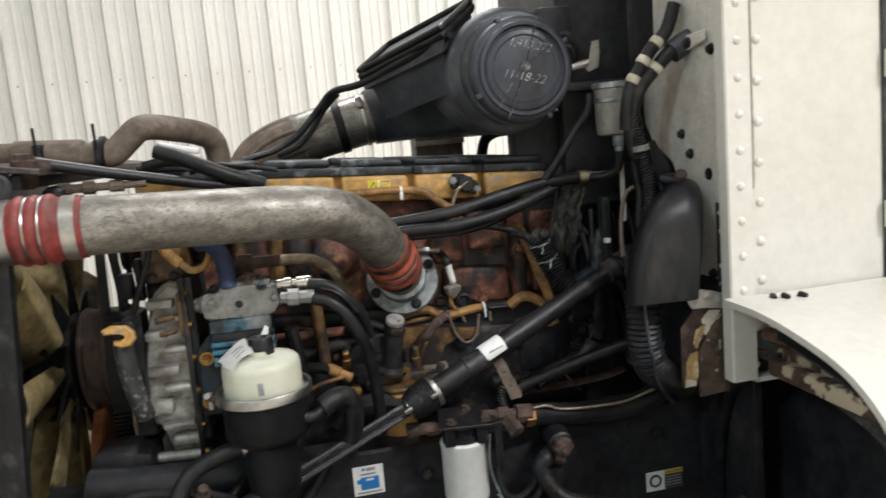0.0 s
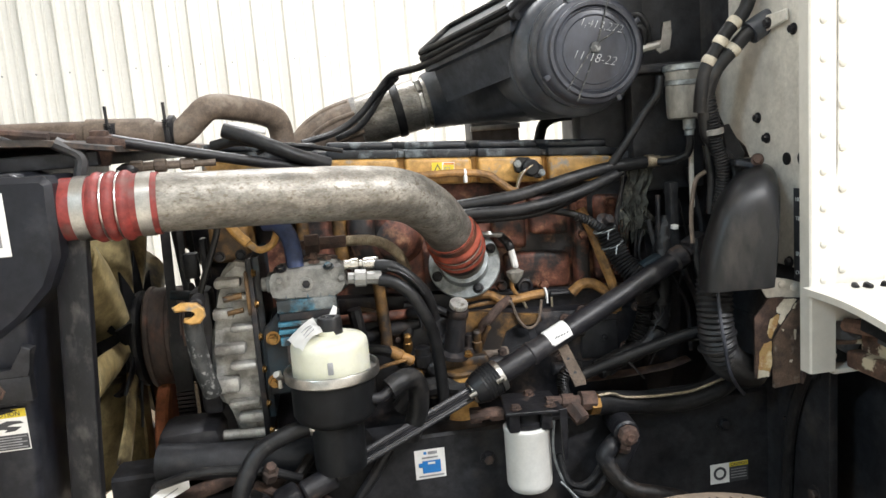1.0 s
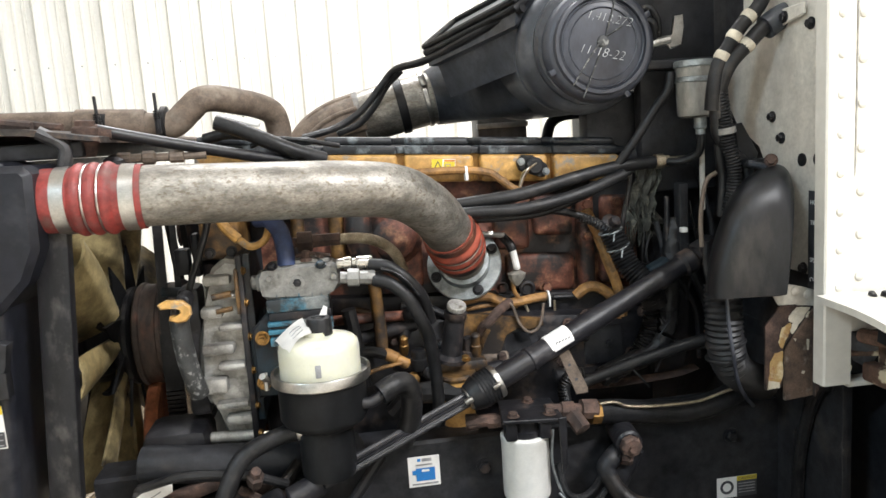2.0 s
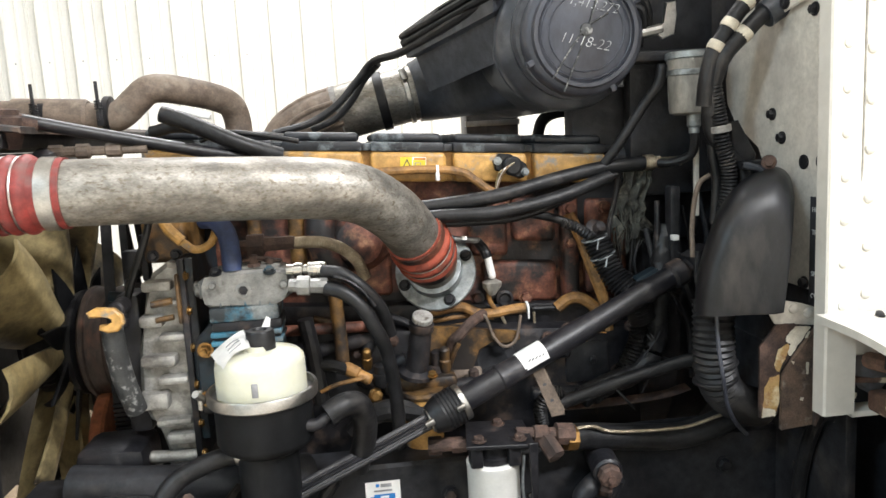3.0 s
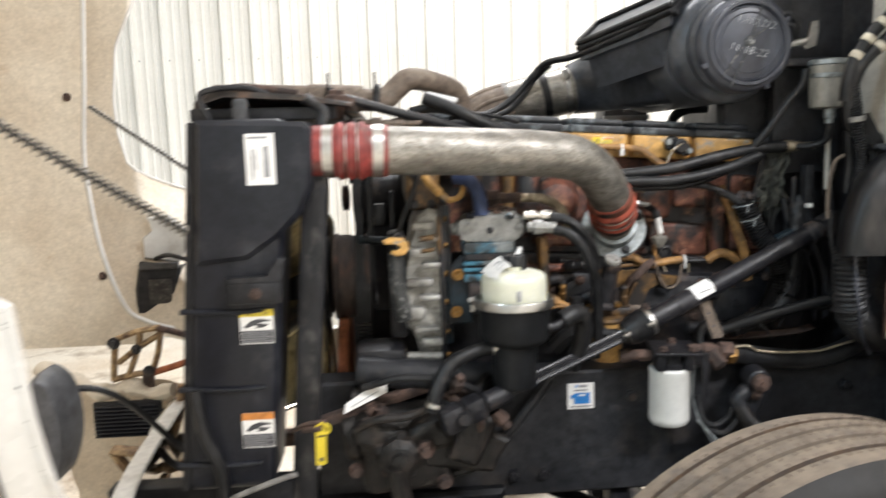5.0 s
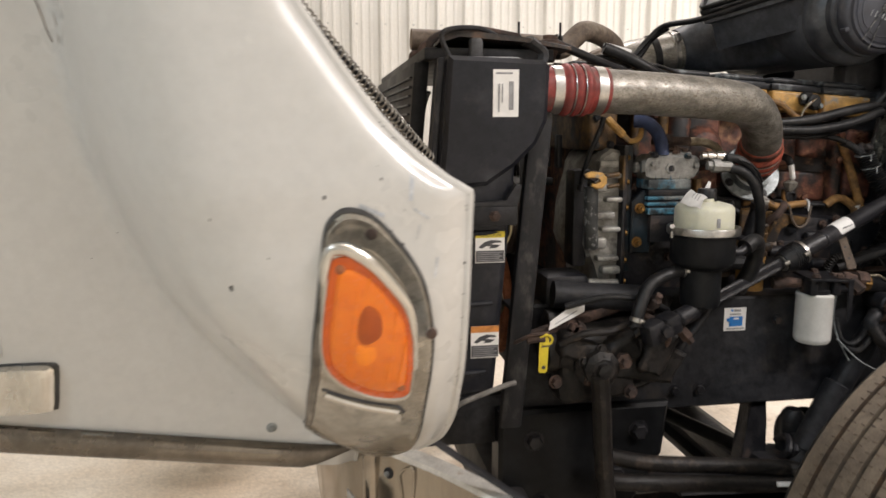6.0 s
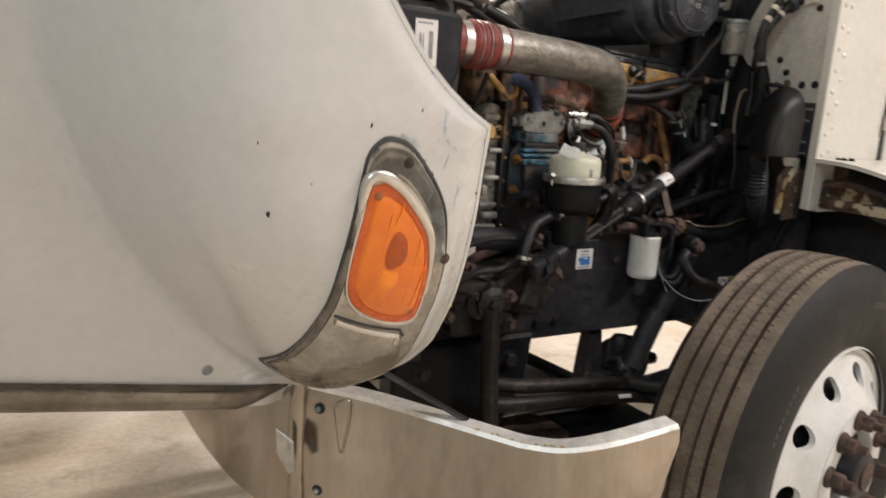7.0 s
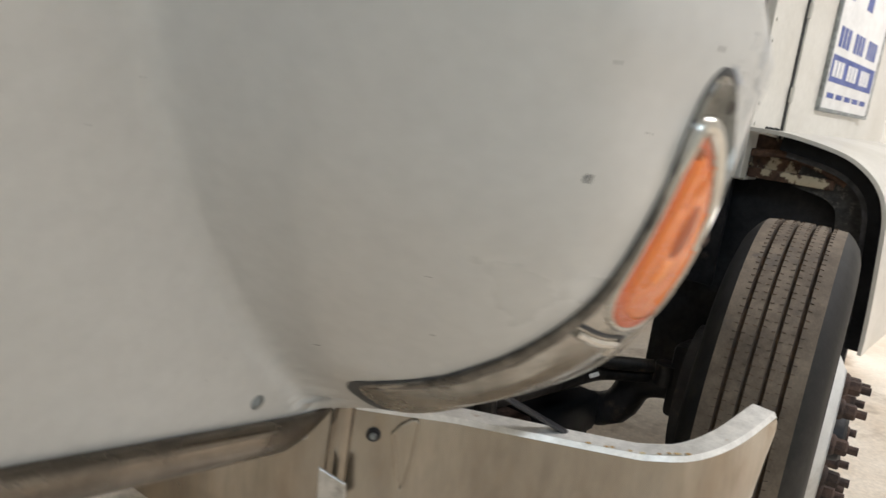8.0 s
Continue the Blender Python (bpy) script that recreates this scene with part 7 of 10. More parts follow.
loom_thing("corrugated_conduit", [(0.690, 1.642, 1.362), (0.720, 1.638, 1.350), (0.752, 1.632, 1.325)], 0.010, "black corrugated wiring conduit")
loom_thing("corrugated_conduit", [(0.752, 1.628, 1.330), (0.768, 1.612, 1.285), (0.785, 1.598, 1.248), (0.812, 1.580, 1.212), (0.830, 1.585, 1.17)], 0.0235, "thick black corrugated wiring conduit", 0.0075)
loom_thing("corrugated_conduit", [(0.830, 1.60, 1.17), (0.822, 1.60, 1.12), (0.80, 1.605, 1.07), (0.772, 1.60, 1.045), (0.72, 1.57, 1.03)], 0.0165, "black corrugated wiring conduit", 0.0075)
b = bmesh.new()
rng = random.Random(8)
for k in range(26):
    s = rng.random()
    p = V(0.835 - 0.015 * s, 1.585, 1.15) if k % 2 else V(0.775, 1.59, 1.05)
    d = V(rng.uniform(-1, 1), rng.uniform(-1, 0.2), rng.uniform(-1, 1)).normalized()
    hose(b, [p + d * 0.014, p + d * 0.024 + V(0, 0, -0.004)], 0.0012, 4, 2)
tagged(part("frayed_tape", b, GREASE), "frayed black tape on the conduit", "tape", kind="stuff")
for p, d in (((0.752, 1.628, 1.328), (0.3, 0, -1)), ((0.764, 1.616, 1.295), (0.4, 0, -1))):
    b = bmesh.new()
    lathe(b, p, d, [(0.0255, -0.002), (0.0265, 0), (0.0255, 0.002)], 20)
    hose(b, [V(*p) + V(0.0, -0.026, 0), V(*p) + V(-0.006, -0.034, -0.018)], 0.0018, 6, 3)
    solo("cable_tie", b, GALV, "grey cable tie on the conduit", "cable tie", "cable ties")
b = bmesh.new()
lathe(b, (0.758, 1.650, 1.335), (0.2, -0.6, 0.4), [(0.022, 0), (0.024, 0.012), (0.012, 0.016), (0.011, 0.03), (0.006, 0.034)], 16)
solo("conduit_plug", b, GREASE, "greasy black plug at the conduit joint", "plug")
# hanging rag of old insulation behind the hoses
b = bmesh.new()
rng = random.Random(3)
grid = []
for j in range(23):
    v = j / 22
    row = []
    for i in range(13):
        u = i / 12
        fall = 0.115 + 0.035 * noise.noise(V(u * 5.0, 0.3, 1.7)) + 0.012 * rng.uniform(-1, 1) * v
        p = V(0.822 + 0.064 * u - 0.030 * v, 1.652, 1.450 - v * fall + 0.012 * u)
        p.y += 0.012 * noise.noise(p * 45.0) + 0.006 * math.sin(u * 17 + 3 * v)
        p.x += 0.006 * noise.noise(p * 38.0 + V(4, 0, 0)) - 0.010 * v * (u - 0.5)
        row.append(b.verts.new(p))
    grid.append(row)
for r0, r1 in zip(grid, grid[1:]):
    for i in range(12):
        if not (grid.index(r0) > 14 and rng.random() < 0.28):
            b.faces.new((r0[i], r0[i + 1], r1[i + 1], r1[i]))
bmesh.ops.delete(b, geom=[v for v in b.verts if not v.link_faces], context="VERTS")
bmesh.ops.solidify(b, geom=b.faces, thickness=0.003)
for k in range(70):
    x, z = 0.795 + rng.uniform(0, 0.066), 1.36 + rng.uniform(-0.03, 0.03)
    hose(b, [(x, 1.652 + rng.uniform(-0.012, 0.006), z), (x - 0.003 + rng.uniform(-0.005, 0.005), 1.648, z - 0.02), (x - 0.005 + rng.uniform(-0.009, 0.009), 1.650, z - rng.uniform(0.03, 0.055))], rng.uniform(0.0007, 0.0016), 4, 3, 0.6)
tagged(part("frayed_insulation", b, RAG_M), "frayed grey-black insulation hanging behind the engine", "insulation", kind="stuff")

# ---- power steering pump, its hoses, coolant tank ----
pump = thing("fuel_pump", (0.11, 1.52, 1.2), "worn grey and blue pump with fittings", "pump")
b = bmesh.new()
plate(b, [(0.030, 1.294), (0.044, 1.290), (0.046, 1.276), (0.158, 1.270), (0.162, 1.288), (0.182, 1.292), (0.182, 1.326), (0.168, 1.336), (0.054, 1.338), (0.046, 1.324), (0.030, 1.322)], (0, 1.56, 0), (1, 0, 0), (0, 0, 1), 0.073, 0.006)
box(b, (0.070, 1.500, 1.330), (0.165, 1.55, 1.344), 0.004, 2)
cyl(b, (0.018, 1.52, 1.306), (0.05, 1.52, 1.306), 0.014, n=16, bev=0.003)
body = part("upper_body", b, PUMP_GREY, pump)
b = bmesh.new()
box(b, (0.044, 1.483, 1.252), (0.158, 1.56, 1.277), 0.004, 2)
part("painted_band", b, BLUE_PAINT, pump, "blue paint worn to bare metal")
for k, (x0, x1, z0, z1, mt) in enumerate(((0.047, 0.160, 1.236, 1.252, GREASE), (0.043, 0.160, 1.2265, 1.2350, BLUE_PAINT), (0.047, 0.158, 1.221, 1.2265, GREASE), (0.043, 0.161, 1.212, 1.2205, BLUE_PAINT), (0.050, 0.155, 1.206, 1.212, GREASE), (0.045, 0.158, 1.190, 1.206, BLUE_PAINT), (0.055, 0.150, 1.12, 1.190, GREASE))):
    b = bmesh.new()
    box(b, (x0, 1.486 - 0.004 * (mt is BLUE_PAINT), z0), (x1, 1.56, z1), 0.002, 2)
    part("layer", b, mt, pump)
# drips of blue paint on the grey casting
rng = random.Random(12)
for k in range(5):
    x, w, l = 0.062 + 0.021 * k + rng.uniform(-0.005, 0.005), rng.uniform(0.002, 0.005), rng.uniform(0.005, 0.016)
    b = bmesh.new()
    plate(b, [(0, 0), (w, 0.001), (w * 0.9, l * 0.7), (w * 0.5, l), (w * 0.1, l * 0.6)], (x, 1.4868, 1.274), (1, 0, 0), (0, 0, 1), 0.0006, 0)
    part("paint_run", b, BLUE_PAINT, body)
b = bmesh.new()
lathe(b, (0.103, 1.4875, 1.304), (0, -1, 0), [(0.013, 0), (0.013, 0.003), (0.008, 0.004), (0.008, -0.004), (0.001, -0.005)], 24)
port = part("port", b, PUMP_GREY, pump)
b = bmesh.new()
lathe(b, (0.103, 1.4875, 1.304), (0, -1, 0), [(0.0078, -0.003), (0.0078, 0.0012), (0.004, 0.002)], 6)
part("plug", b, GREASE, port)
for p, ax, r, mt in (((0.060, 1.49, 1.336), (0, -0.5, 1), 0.008, GREASE), ((0.148, 1.49, 1.332), (0, -0.5, 1), 0.008, BLUE_PAINT), ((0.054, 1.488, 1.316), (0, -1, 0), 0.006, PUMP_GREY), ((0.170, 1.488, 1.31), (0, -1, 0), 0.007, PUMP_GREY)):
    b = bmesh.new()
    bolt(b, p, ax, r, 0.008)
    part("bolt", b, mt, pump)
b = bmesh.new()
lathe(b, (0.122, 1.505, 1.340), (0, 0, 1), [(0.012, 0), (0.012, 0.006), (0.008, 0.007), (0.008, 0.018), (0.005, 0.020)], 6)
hose(b, [(0.105, 1.51, 1.350), (0.13, 1.505, 1.353), (0.166, 1.51, 1.346)], 0.006, 8, 5, 0.6)
lathe(b, (0.146, 1.505, 1.345), (0.3, 0, 1), [(0.009, 0), (0.009, 0.008), (0.005, 0.009)], 6)
part("clamp_bar", b, RUST, pump)
hose_thing("blue_hose", [(0.035, 1.56, 1.420), (0.058, 1.545, 1.418), (0.078, 1.525, 1.396), (0.085, 1.508, 1.365), (0.086, 1.502, 1.335)], 0.0165, BLUE_HOSE, "dark blue rubber hose into the pump", "hose")
braided = thing("braided_hose", (0.2, 1.56, 1.36), "steel braided hose with a rusty nut", "hose")
b = bmesh.new()
hose(b, [(0.185, 1.560, 1.368), (0.230, 1.562, 1.366), (0.266, 1.568, 1.352), (0.292, 1.580, 1.326), (0.306, 1.590, 1.290)], 0.0098, 14, 10)
braid_tube = part("braid", b, BRAID, braided)
core = even(spline([(0.185, 1.560, 1.368), (0.230, 1.562, 1.366), (0.266, 1.568, 1.352), (0.292, 1.580, 1.326), (0.306, 1.590, 1.290)], 10), 0.0022)
side = V(0, 0, 1)
axes = []
for i, p in enumerate(core):
    d = (core[min(i + 1, len(core) - 1)] - core[max(i - 1, 0)]).normalized()
    side = (side - d * side.dot(d)).normalized()
    axes.append((side.copy(), d.cross(side)))
for turn in (1, -1):
    b = bmesh.new()
    for k in range(12):
        sweep(b, [p + (u * math.cos(turn * 0.2 * i + k * math.pi / 6) + w * math.sin(turn * 0.2 * i + k * math.pi / 6)) * 0.0099 for i, (p, (u, w)) in enumerate(zip(core, axes))], 0.0009, 4)
    part("strand_weave", b, BRAID, braid_tube)
b = bmesh.new()
lathe(b, (0.105, 1.560, 1.369), (1, 0, 0), [(0.010, -0.02), (0.010, 0.0), (0.021, 0.001), (0.021, 0.028), (0.014, 0.030), (0.0130, 0.05), (0.0130, 0.080), (0.0105, 0.083)], 6)
part("nut", b, RUST, braided)
press = thing("pressure_hose", (0.25, 1.46, 1.2), "black pressure hose with bright steel ends", "hose")
b = bmesh.new()
hose(b, [(0.235, 1.462, 1.331), (0.268, 1.455, 1.325), (0.300, 1.450, 1.300), (0.327, 1.462, 1.262), (0.342, 1.478, 1.21)], 0.0108, 14, 8)
part("hose", b, RUBBER, press)
b = bmesh.new()
lathe(b, (0.178, 1.478, 1.334), (1, -0.1, -0.03), [(0.010, 0), (0.010, 0.012), (0.013, 0.013), (0.013, 0.026), (0.009, 0.028), (0.009, 0.034), (0.013, 0.036), (0.0135, 0.06), (0.012, 0.064)], 12)
part("steel_end", b, CHROME, press, "bright steel hose end")
ret = thing("return_hose", (0.3, 1.45, 1.05), "black return hose curving down beside the engine", "hose")
b = bmesh.new()
hose(b, [(0.240, 1.448, 1.305), (0.268, 1.440, 1.297), (0.296, 1.437, 1.272), (0.315, 1.440, 1.235), (0.332, 1.452, 1.19), (0.342, 1.468, 1.12), (0.346, 1.482, 1.05), (0.346, 1.50, 1.0)], 0.0120, 16, 8)
part("hose", b, RUBBER, ret)
b = bmesh.new()
lathe(b, (0.182, 1.455, 1.312), (1, -0.08, -0.06), [(0.011, 0), (0.011, 0.012), (0.0165, 0.013), (0.0165, 0.033), (0.0125, 0.035), (0.0135, 0.058), (0.012, 0.062)], 8)
part("steel_end", b, PUMP_GREY, ret)
b = bmesh.new()
hose(b, [(0.255, 1.435, 1.325), (0.278, 1.430, 1.318), (0.300, 1.428, 1.300), (0.318, 1.432, 1.272)], 0.0045, 8, 6, 0.6)
part("clip", b, RUBBER, ret)

reservoir = thing("fluid_reservoir", (0.136, 1.37, 1.0), "cloudy white plastic fluid reservoir in a black holder", "reservoir")
RX, RY = 0.136, 1.372
b = bmesh.new()
lathe(b, (RX, RY, 1.160), (0, 0, 1), [(0.068, 0), (0.0685, 0.01), (0.0680, 0.052), (0.0665, 0.060), (0.061, 0.066), (0.048, 0.070), (0.034, 0.073), (0.024, 0.074), (0.0235, 0.081)], 56)
tankp = part("tank", b, RESERVOIR, reservoir, "yellowed translucent plastic tank")
b = bmesh.new()
lathe(b, (RX + 0.004, RY, 1.233), (0, 0, 1), [(0.0215, -0.004), (0.0222, 0.0), (0.0222, 0.006), (0.0215, 0.027), (0.0195, 0.030), (0.012, 0.0305), (0.010, 0.027), (0.004, 0.0275)], 24)
part("cap", b, RUBBER, reservoir, "black ribbed cap")
b = bmesh.new()
box(b, (RX - 0.006, RY - 0.0695, 1.178), (RX + 0.004, RY - 0.066, 1.200), 0.002)
part("level_mark", b, INK_GREY, tankp)
b = bmesh.new()
lathe(b, (RX, RY, 1.154), (0, 0, 1), [(0.070, 0.002), (0.0825, 0.003), (0.084, 0.005), (0.084, 0.019), (0.0830, 0.021), (0.079, 0.0215), (0.079, 0.010), (0.068, 0.008)], 56)
part("band", b, STEEL, reservoir, "bright steel band")
b = bmesh.new()
lathe(b, (RX, RY, 0.985), (0, 0, 1), [(0.045, 0), (0.047, 0.01), (0.047, 0.088), (0.054, 0.090), (0.069, 0.100), (0.0745, 0.110), (0.0745, 0.170)], 48)
part("holder", b, HOLDER_M, reservoir, "gloss black holder cup")
b = bmesh.new()
cyl(b, (RX - 0.086, RY - 0.01, 1.162), (RX - 0.094, RY - 0.03, 1.180), 0.006, n=10)
cyl(b, (RX - 0.090, RY - 0.02, 1.152), (RX - 0.090, RY - 0.02, 1.182), 0.004, n=8)
part("band_bolt", b, STEEL, reservoir)
b = bmesh.new()
P00, P01, P11, P10 = V(0.092, 1.312, 1.229), V(0.066, 1.36, 1.238), V(0.112, 1.395, 1.258), V(0.128, 1.345, 1.246)


def tag_point(u, v, lift=0.0):
    """A point of the crumpled tag, u from the loose end to the cap, v across it."""
    p = P00.lerp(P10, u).lerp(P01.lerp(P11, u), v)
    return p + V(0, 0, lift + 0.004 * math.sin(math.pi * u) + 0.0018 * math.sin(9 * v + 5 * u) - 0.006 * (1 - u) ** 3)


g = [[b.verts.new(tag_point(i / 9, j / 7)) for j in range(8)] for i in range(10)]
for r0, r1 in zip(g, g[1:]):
    for i in range(7):
        b.faces.new((r0[i], r0[i + 1], r1[i + 1], r1[i]))
bmesh.ops.solidify(b, geom=b.faces, thickness=0.0007)
tagp = part("paper_tag", b, PAPER, reservoir, "crumpled white paper tag under the cap")
for k in range(3):
    b = bmesh.new()
    sweep(b, [tag_point(u, 0.3 + 0.14 * k, 0.0012) for u in (0.35, 0.45, 0.55, 0.65, 0.75)], 0.0007, 5)
    part("print_line", b, INK_GREY, tagp)
b = bmesh.new()
plate(b, [(-0.008, 0), (0.012, 0.004), (0.016, 0.030), (0.010, 0.034)], (RX + 0.004, RY + 0.014, 1.246), (1, 0, 0), (0, 0, 1), 0.001, 0)
part("tag_corner", b, PAPER, tagp)
outlet = thing("suction_hose", (0.24, 1.4, 1.0), "thick black elbow hose from the reservoir", "hose")
b = bmesh.new()
hose(b, [(0.232, 1.350, 1.124), (0.256, 1.36, 1.134), (0.277, 1.375, 1.130), (0.288, 1.39, 1.104), (0.286, 1.405, 1.06), (0.27, 1.43, 1.0)], 0.0195, 16, 8)
part("hose", b, RUBBER, outlet)
b = bmesh.new()
hose(b, [(0.190, 1.345, 1.116), (0.216, 1.345, 1.114), (0.240, 1.353, 1.127)], 0.010, 12, 5)
part("stub", b, SHAFT_M, outlet)
drain = thing("lower_hose", (0.03, 1.36, 0.95), "black hose with a worm clamp below the reservoir", "hose")
b = bmesh.new()
hose(b, [(-0.045, 1.325, 0.95), (-0.035, 1.332, 0.99), (-0.005, 1.348, 1.040), (0.045, 1.362, 1.062), (0.098, 1.372, 1.070)], 0.0155, 14, 8)
part("hose", b, RUBBER, drain)
for p, d in (((0.090, 1.371, 1.069), (1, 0.1, 0.1)), ((-0.042, 1.326, 0.965), (0.3, 0.1, 1))):
    b = bmesh.new()
    lathe(b, p, d, [(0.0165, -0.005), (0.0175, -0.004), (0.0175, 0.004), (0.0165, 0.005)], 20)
    cbox(b, V(*p) + V(0.004, -0.018, 0.002), (0.014, 0.010, 0.009), 0.002, (0, 20, 0))
    part("clamp", b, STEEL, drain)


# ---- steering shaft ----
steer = thing("steering_shaft", (0.45, 1.45, 0.95), "black telescoping steering shaft with a bellows boot and white tag", "steering shaft")
top, low = V(0.874, 1.543, 1.260), V(0.440, 1.458, 1.080)
d = (top - low).normalized()
b = bmesh.new()
lathe(b, low, d, [(0.0215, 0), (0.0220, 0.004), (0.0220, 0.092), (0.0245, 0.095), (0.0245, 0.100), (0.0222, 0.104), (0.0218, 0.28), (0.0205, 0.284), (0.0203, 0.405), (0.0225, 0.410), (0.0225, 0.42), (0.021, 0.425), (0.020, 0.47)], 28)
part("tube", b, SHAFT_M, steer)
b = bmesh.new()
lathe(b, top, d, [(0.019, -0.01), (0.026, -0.004), (0.026, 0.02), (0.016, 0.03), (0.016, 0.07)], 16)
cbox(b, top + d * 0.06, (0.05, 0.04, 0.05), 0.008, (0, -25, 10))
part("upper_joint", b, GREASE, steer)
b = bmesh.new()
lathe(b, V(0.562, 1.4825, 1.1315) + d * 0.002, d, [(0.0220, 0), (0.0228, 0.001), (0.0228, 0.050), (0.0220, 0.051)], 28)
tagp = part("white_tag", b, PAPER, steer, "white paper tag wrapped round the shaft")
for k in range(5):
    b = bmesh.new()
    p = V(0.562, 1.4825, 1.1315) + d * (0.012 + 0.007 * k) + V(0.004, -0.0212, 0.009 - 0.001 * k)
    cbox(b, p, (0.0022, 0.0012, 0.011 - 0.002 * (k % 2)), 0, (20, 25, 0))
    part("print_mark", b, INK_GREY, tagp)
e_low = V(0.395, 1.447, 1.061)
bm_boot = bmesh.new()
prof = []
for k in range(9):
    s = k / 8
    prof += [(0.0250 + 0.0080 * min(1, s * 2.5), 0.052 * s), (0.0268 + 0.0080 * min(1, s * 2.5), 0.052 * s + 0.0028)]
lathe(bm_boot, e_low + d * 0.004, d, prof, 28)
part("bellows", bm_boot, RUBBER, steer, "black ribbed bellows")
for p, r, w in ((e_low + d * 0.060, 0.0325, 0.011), (e_low + d * 0.001, 0.0215, 0.008)):
    b = bmesh.new()
    lathe(b, p, d, [(r - 0.001, 0), (r, 0.001), (r, w - 0.001), (r - 0.001, w)], 28)
    cbox(b, p + V(0.0, -r - 0.002, 0.006), (0.016, 0.010, 0.010), 0.002, (0, -25, 0))
    part("clamp", b, STEEL, steer, "bright worm-drive clamp")
d2 = (e_low - V(0.110, 1.356, 0.972)).normalized()
b = bmesh.new()
p0 = V(0.110, 1.356, 0.972)
length = (e_low - p0).length
rows = []
a_, u_, w_ = basis(d2)
for l in (0, length):
    rows.append([p0 + d2 * l + (u_ * math.cos(t) + w_ * math.sin(t)) * (0.0124 if k % 2 else 0.0146) for k, t in enumerate([2 * math.pi * i / 36 for i in range(36)])])
skin(b, rows)
part("splined_shaft", b, SHAFT_M, steer, "splined black shaft", 20)
b = bmesh.new()
cyl(b, p0 - d2 * 0.05, p0 + d2 * 0.012, 0.0215, n=20, bev=0.004)
cbox(b, p0 - d2 * 0.075, (0.045, 0.05, 0.05), 0.01, (0, -18, 15))
cbox(b, p0 - d2 * 0.125, (0.05, 0.045, 0.055), 0.01, (0, -18, 15))
cyl(b, p0 - d2 * 0.10 + V(0, -0.04, 0), p0 - d2 * 0.10 + V(0, 0.04, 0), 0.013, n=12)
part("lower_joint", b, GREASE, steer)
strap = thing("strap_bracket", (0.63, 1.49, 1.03), "rusted flat strap bracket", "bracket")
b = bmesh.new()
plate(b, [(-0.013, 0), (0.010, -0.006), (0.014, 0.005), (0.012, 0.10), (-0.010, 0.105)], (0.632, 1.490, 1.035), (1, 0, 0.36), (-0.40, 0.10, 1), 0.004, 0.001)
part("strap", b, PIPE_BROWN, strap)
for s in (0.028, 0.06):
    b = bmesh.new()
    p = V(0.632, 1.488, 1.035) + V(-0.40, 0.10, 1).normalized() * s
    lathe(b, p, (0, -1, 0), [(0.0035, 0), (0.0035, 0.0022)], 10)
    part("hole", b, INK, strap)

# ---- filters and fittings ----
filt = thing("coolant_filter", (0.505, 1.452, 0.85), "white spin-on filter under a rusty mounting head", "filter")
b = bmesh.new()
lathe(b, (0.503, 1.452, 0.848), (0, 0, 1), [(0.030, 0), (0.040, 0.003), (0.0445, 0.010), (0.0455, 0.018), (0.0455, 0.122), (0.0465, 0.124), (0.0465, 0.131), (0.044, 0.134)], 44)
part("canister", b, FILTER_WHITE, filt, "white painted steel canister")
b = bmesh.new()
lathe(b, (0.503, 1.452, 0.982), (0, 0, 1), [(0.038, 0), (0.038, 0.010), (0.034, 0.012), (0.034, 0.038)], 28)
cbox(b, (0.470, 1.425, 1.005), (0.022, 0.03, 0.045), 0.004)
cbox(b, (0.535, 1.425, 1.003), (0.022, 0.03, 0.045), 0.004)
part("base_head", b, GREASE, filt)
b = bmesh.new()
plate(b, [(-0.055, -0.055), (0.062, -0.055), (0.062, 0.045), (-0.042, 0.045)], (0.506, 1.455, 1.022), (1, 0, -0.06), (0, 1, 0.05), 0.006, 0.001)
plate(b, [(0, 0), (0.016, 0), (0.014, -0.10), (0.004, -0.11)], (0.556, 1.402, 1.024), (1, 0.1, 0), (0, 0, 1), 0.005, 0.001)
hd = part("bracket_plate", b, GREASE, filt, "rusted bracket plate")
for p in ((0.475, 1.415, 1.030), (0.545, 1.418, 1.026), (0.52, 1.485, 1.028)):
    b = bmesh.new()
    bolt(b, p, (0, 0, 1), 0.009, 0.009)
    part("bolt", b, RUST, hd)
b = bmesh.new()
lathe(b, (0.575, 1.452, 1.018), (1, 0, -0.1), [(0.012, -0.03), (0.012, 0.0), (0.016, 0.002), (0.016, 0.026), (0.012, 0.028), (0.012, 0.04), (0.020, 0.042), (0.020, 0.072), (0.015, 0.075)], 8)
lathe(b, (0.598, 1.440, 1.005), (0.3, -0.6, -0.5), [(0.014, -0.01), (0.017, 0), (0.017, 0.03), (0.012, 0.032)], 6)
part("elbow_fitting", b, RUST, filt, "rusty brass elbow fitting")
b = bmesh.new()
hose(b, [(0.40, 1.47, 1.005), (0.43, 1.462, 1.010), (0.46, 1.455, 1.008)], 0.012, 10, 4)
lathe(b, (0.395, 1.475, 1.005), (1, -0.2, 0.05), [(0.016, 0), (0.016, 0.022), (0.010, 0.024)], 6)
lathe(b, (0.435, 1.462, 1.008), (1, -0.2, 0.0), [(0.014, 0), (0.014, 0.018), (0.010, 0.020)], 6)
part("inlet_fitting", b, RUST, filt)

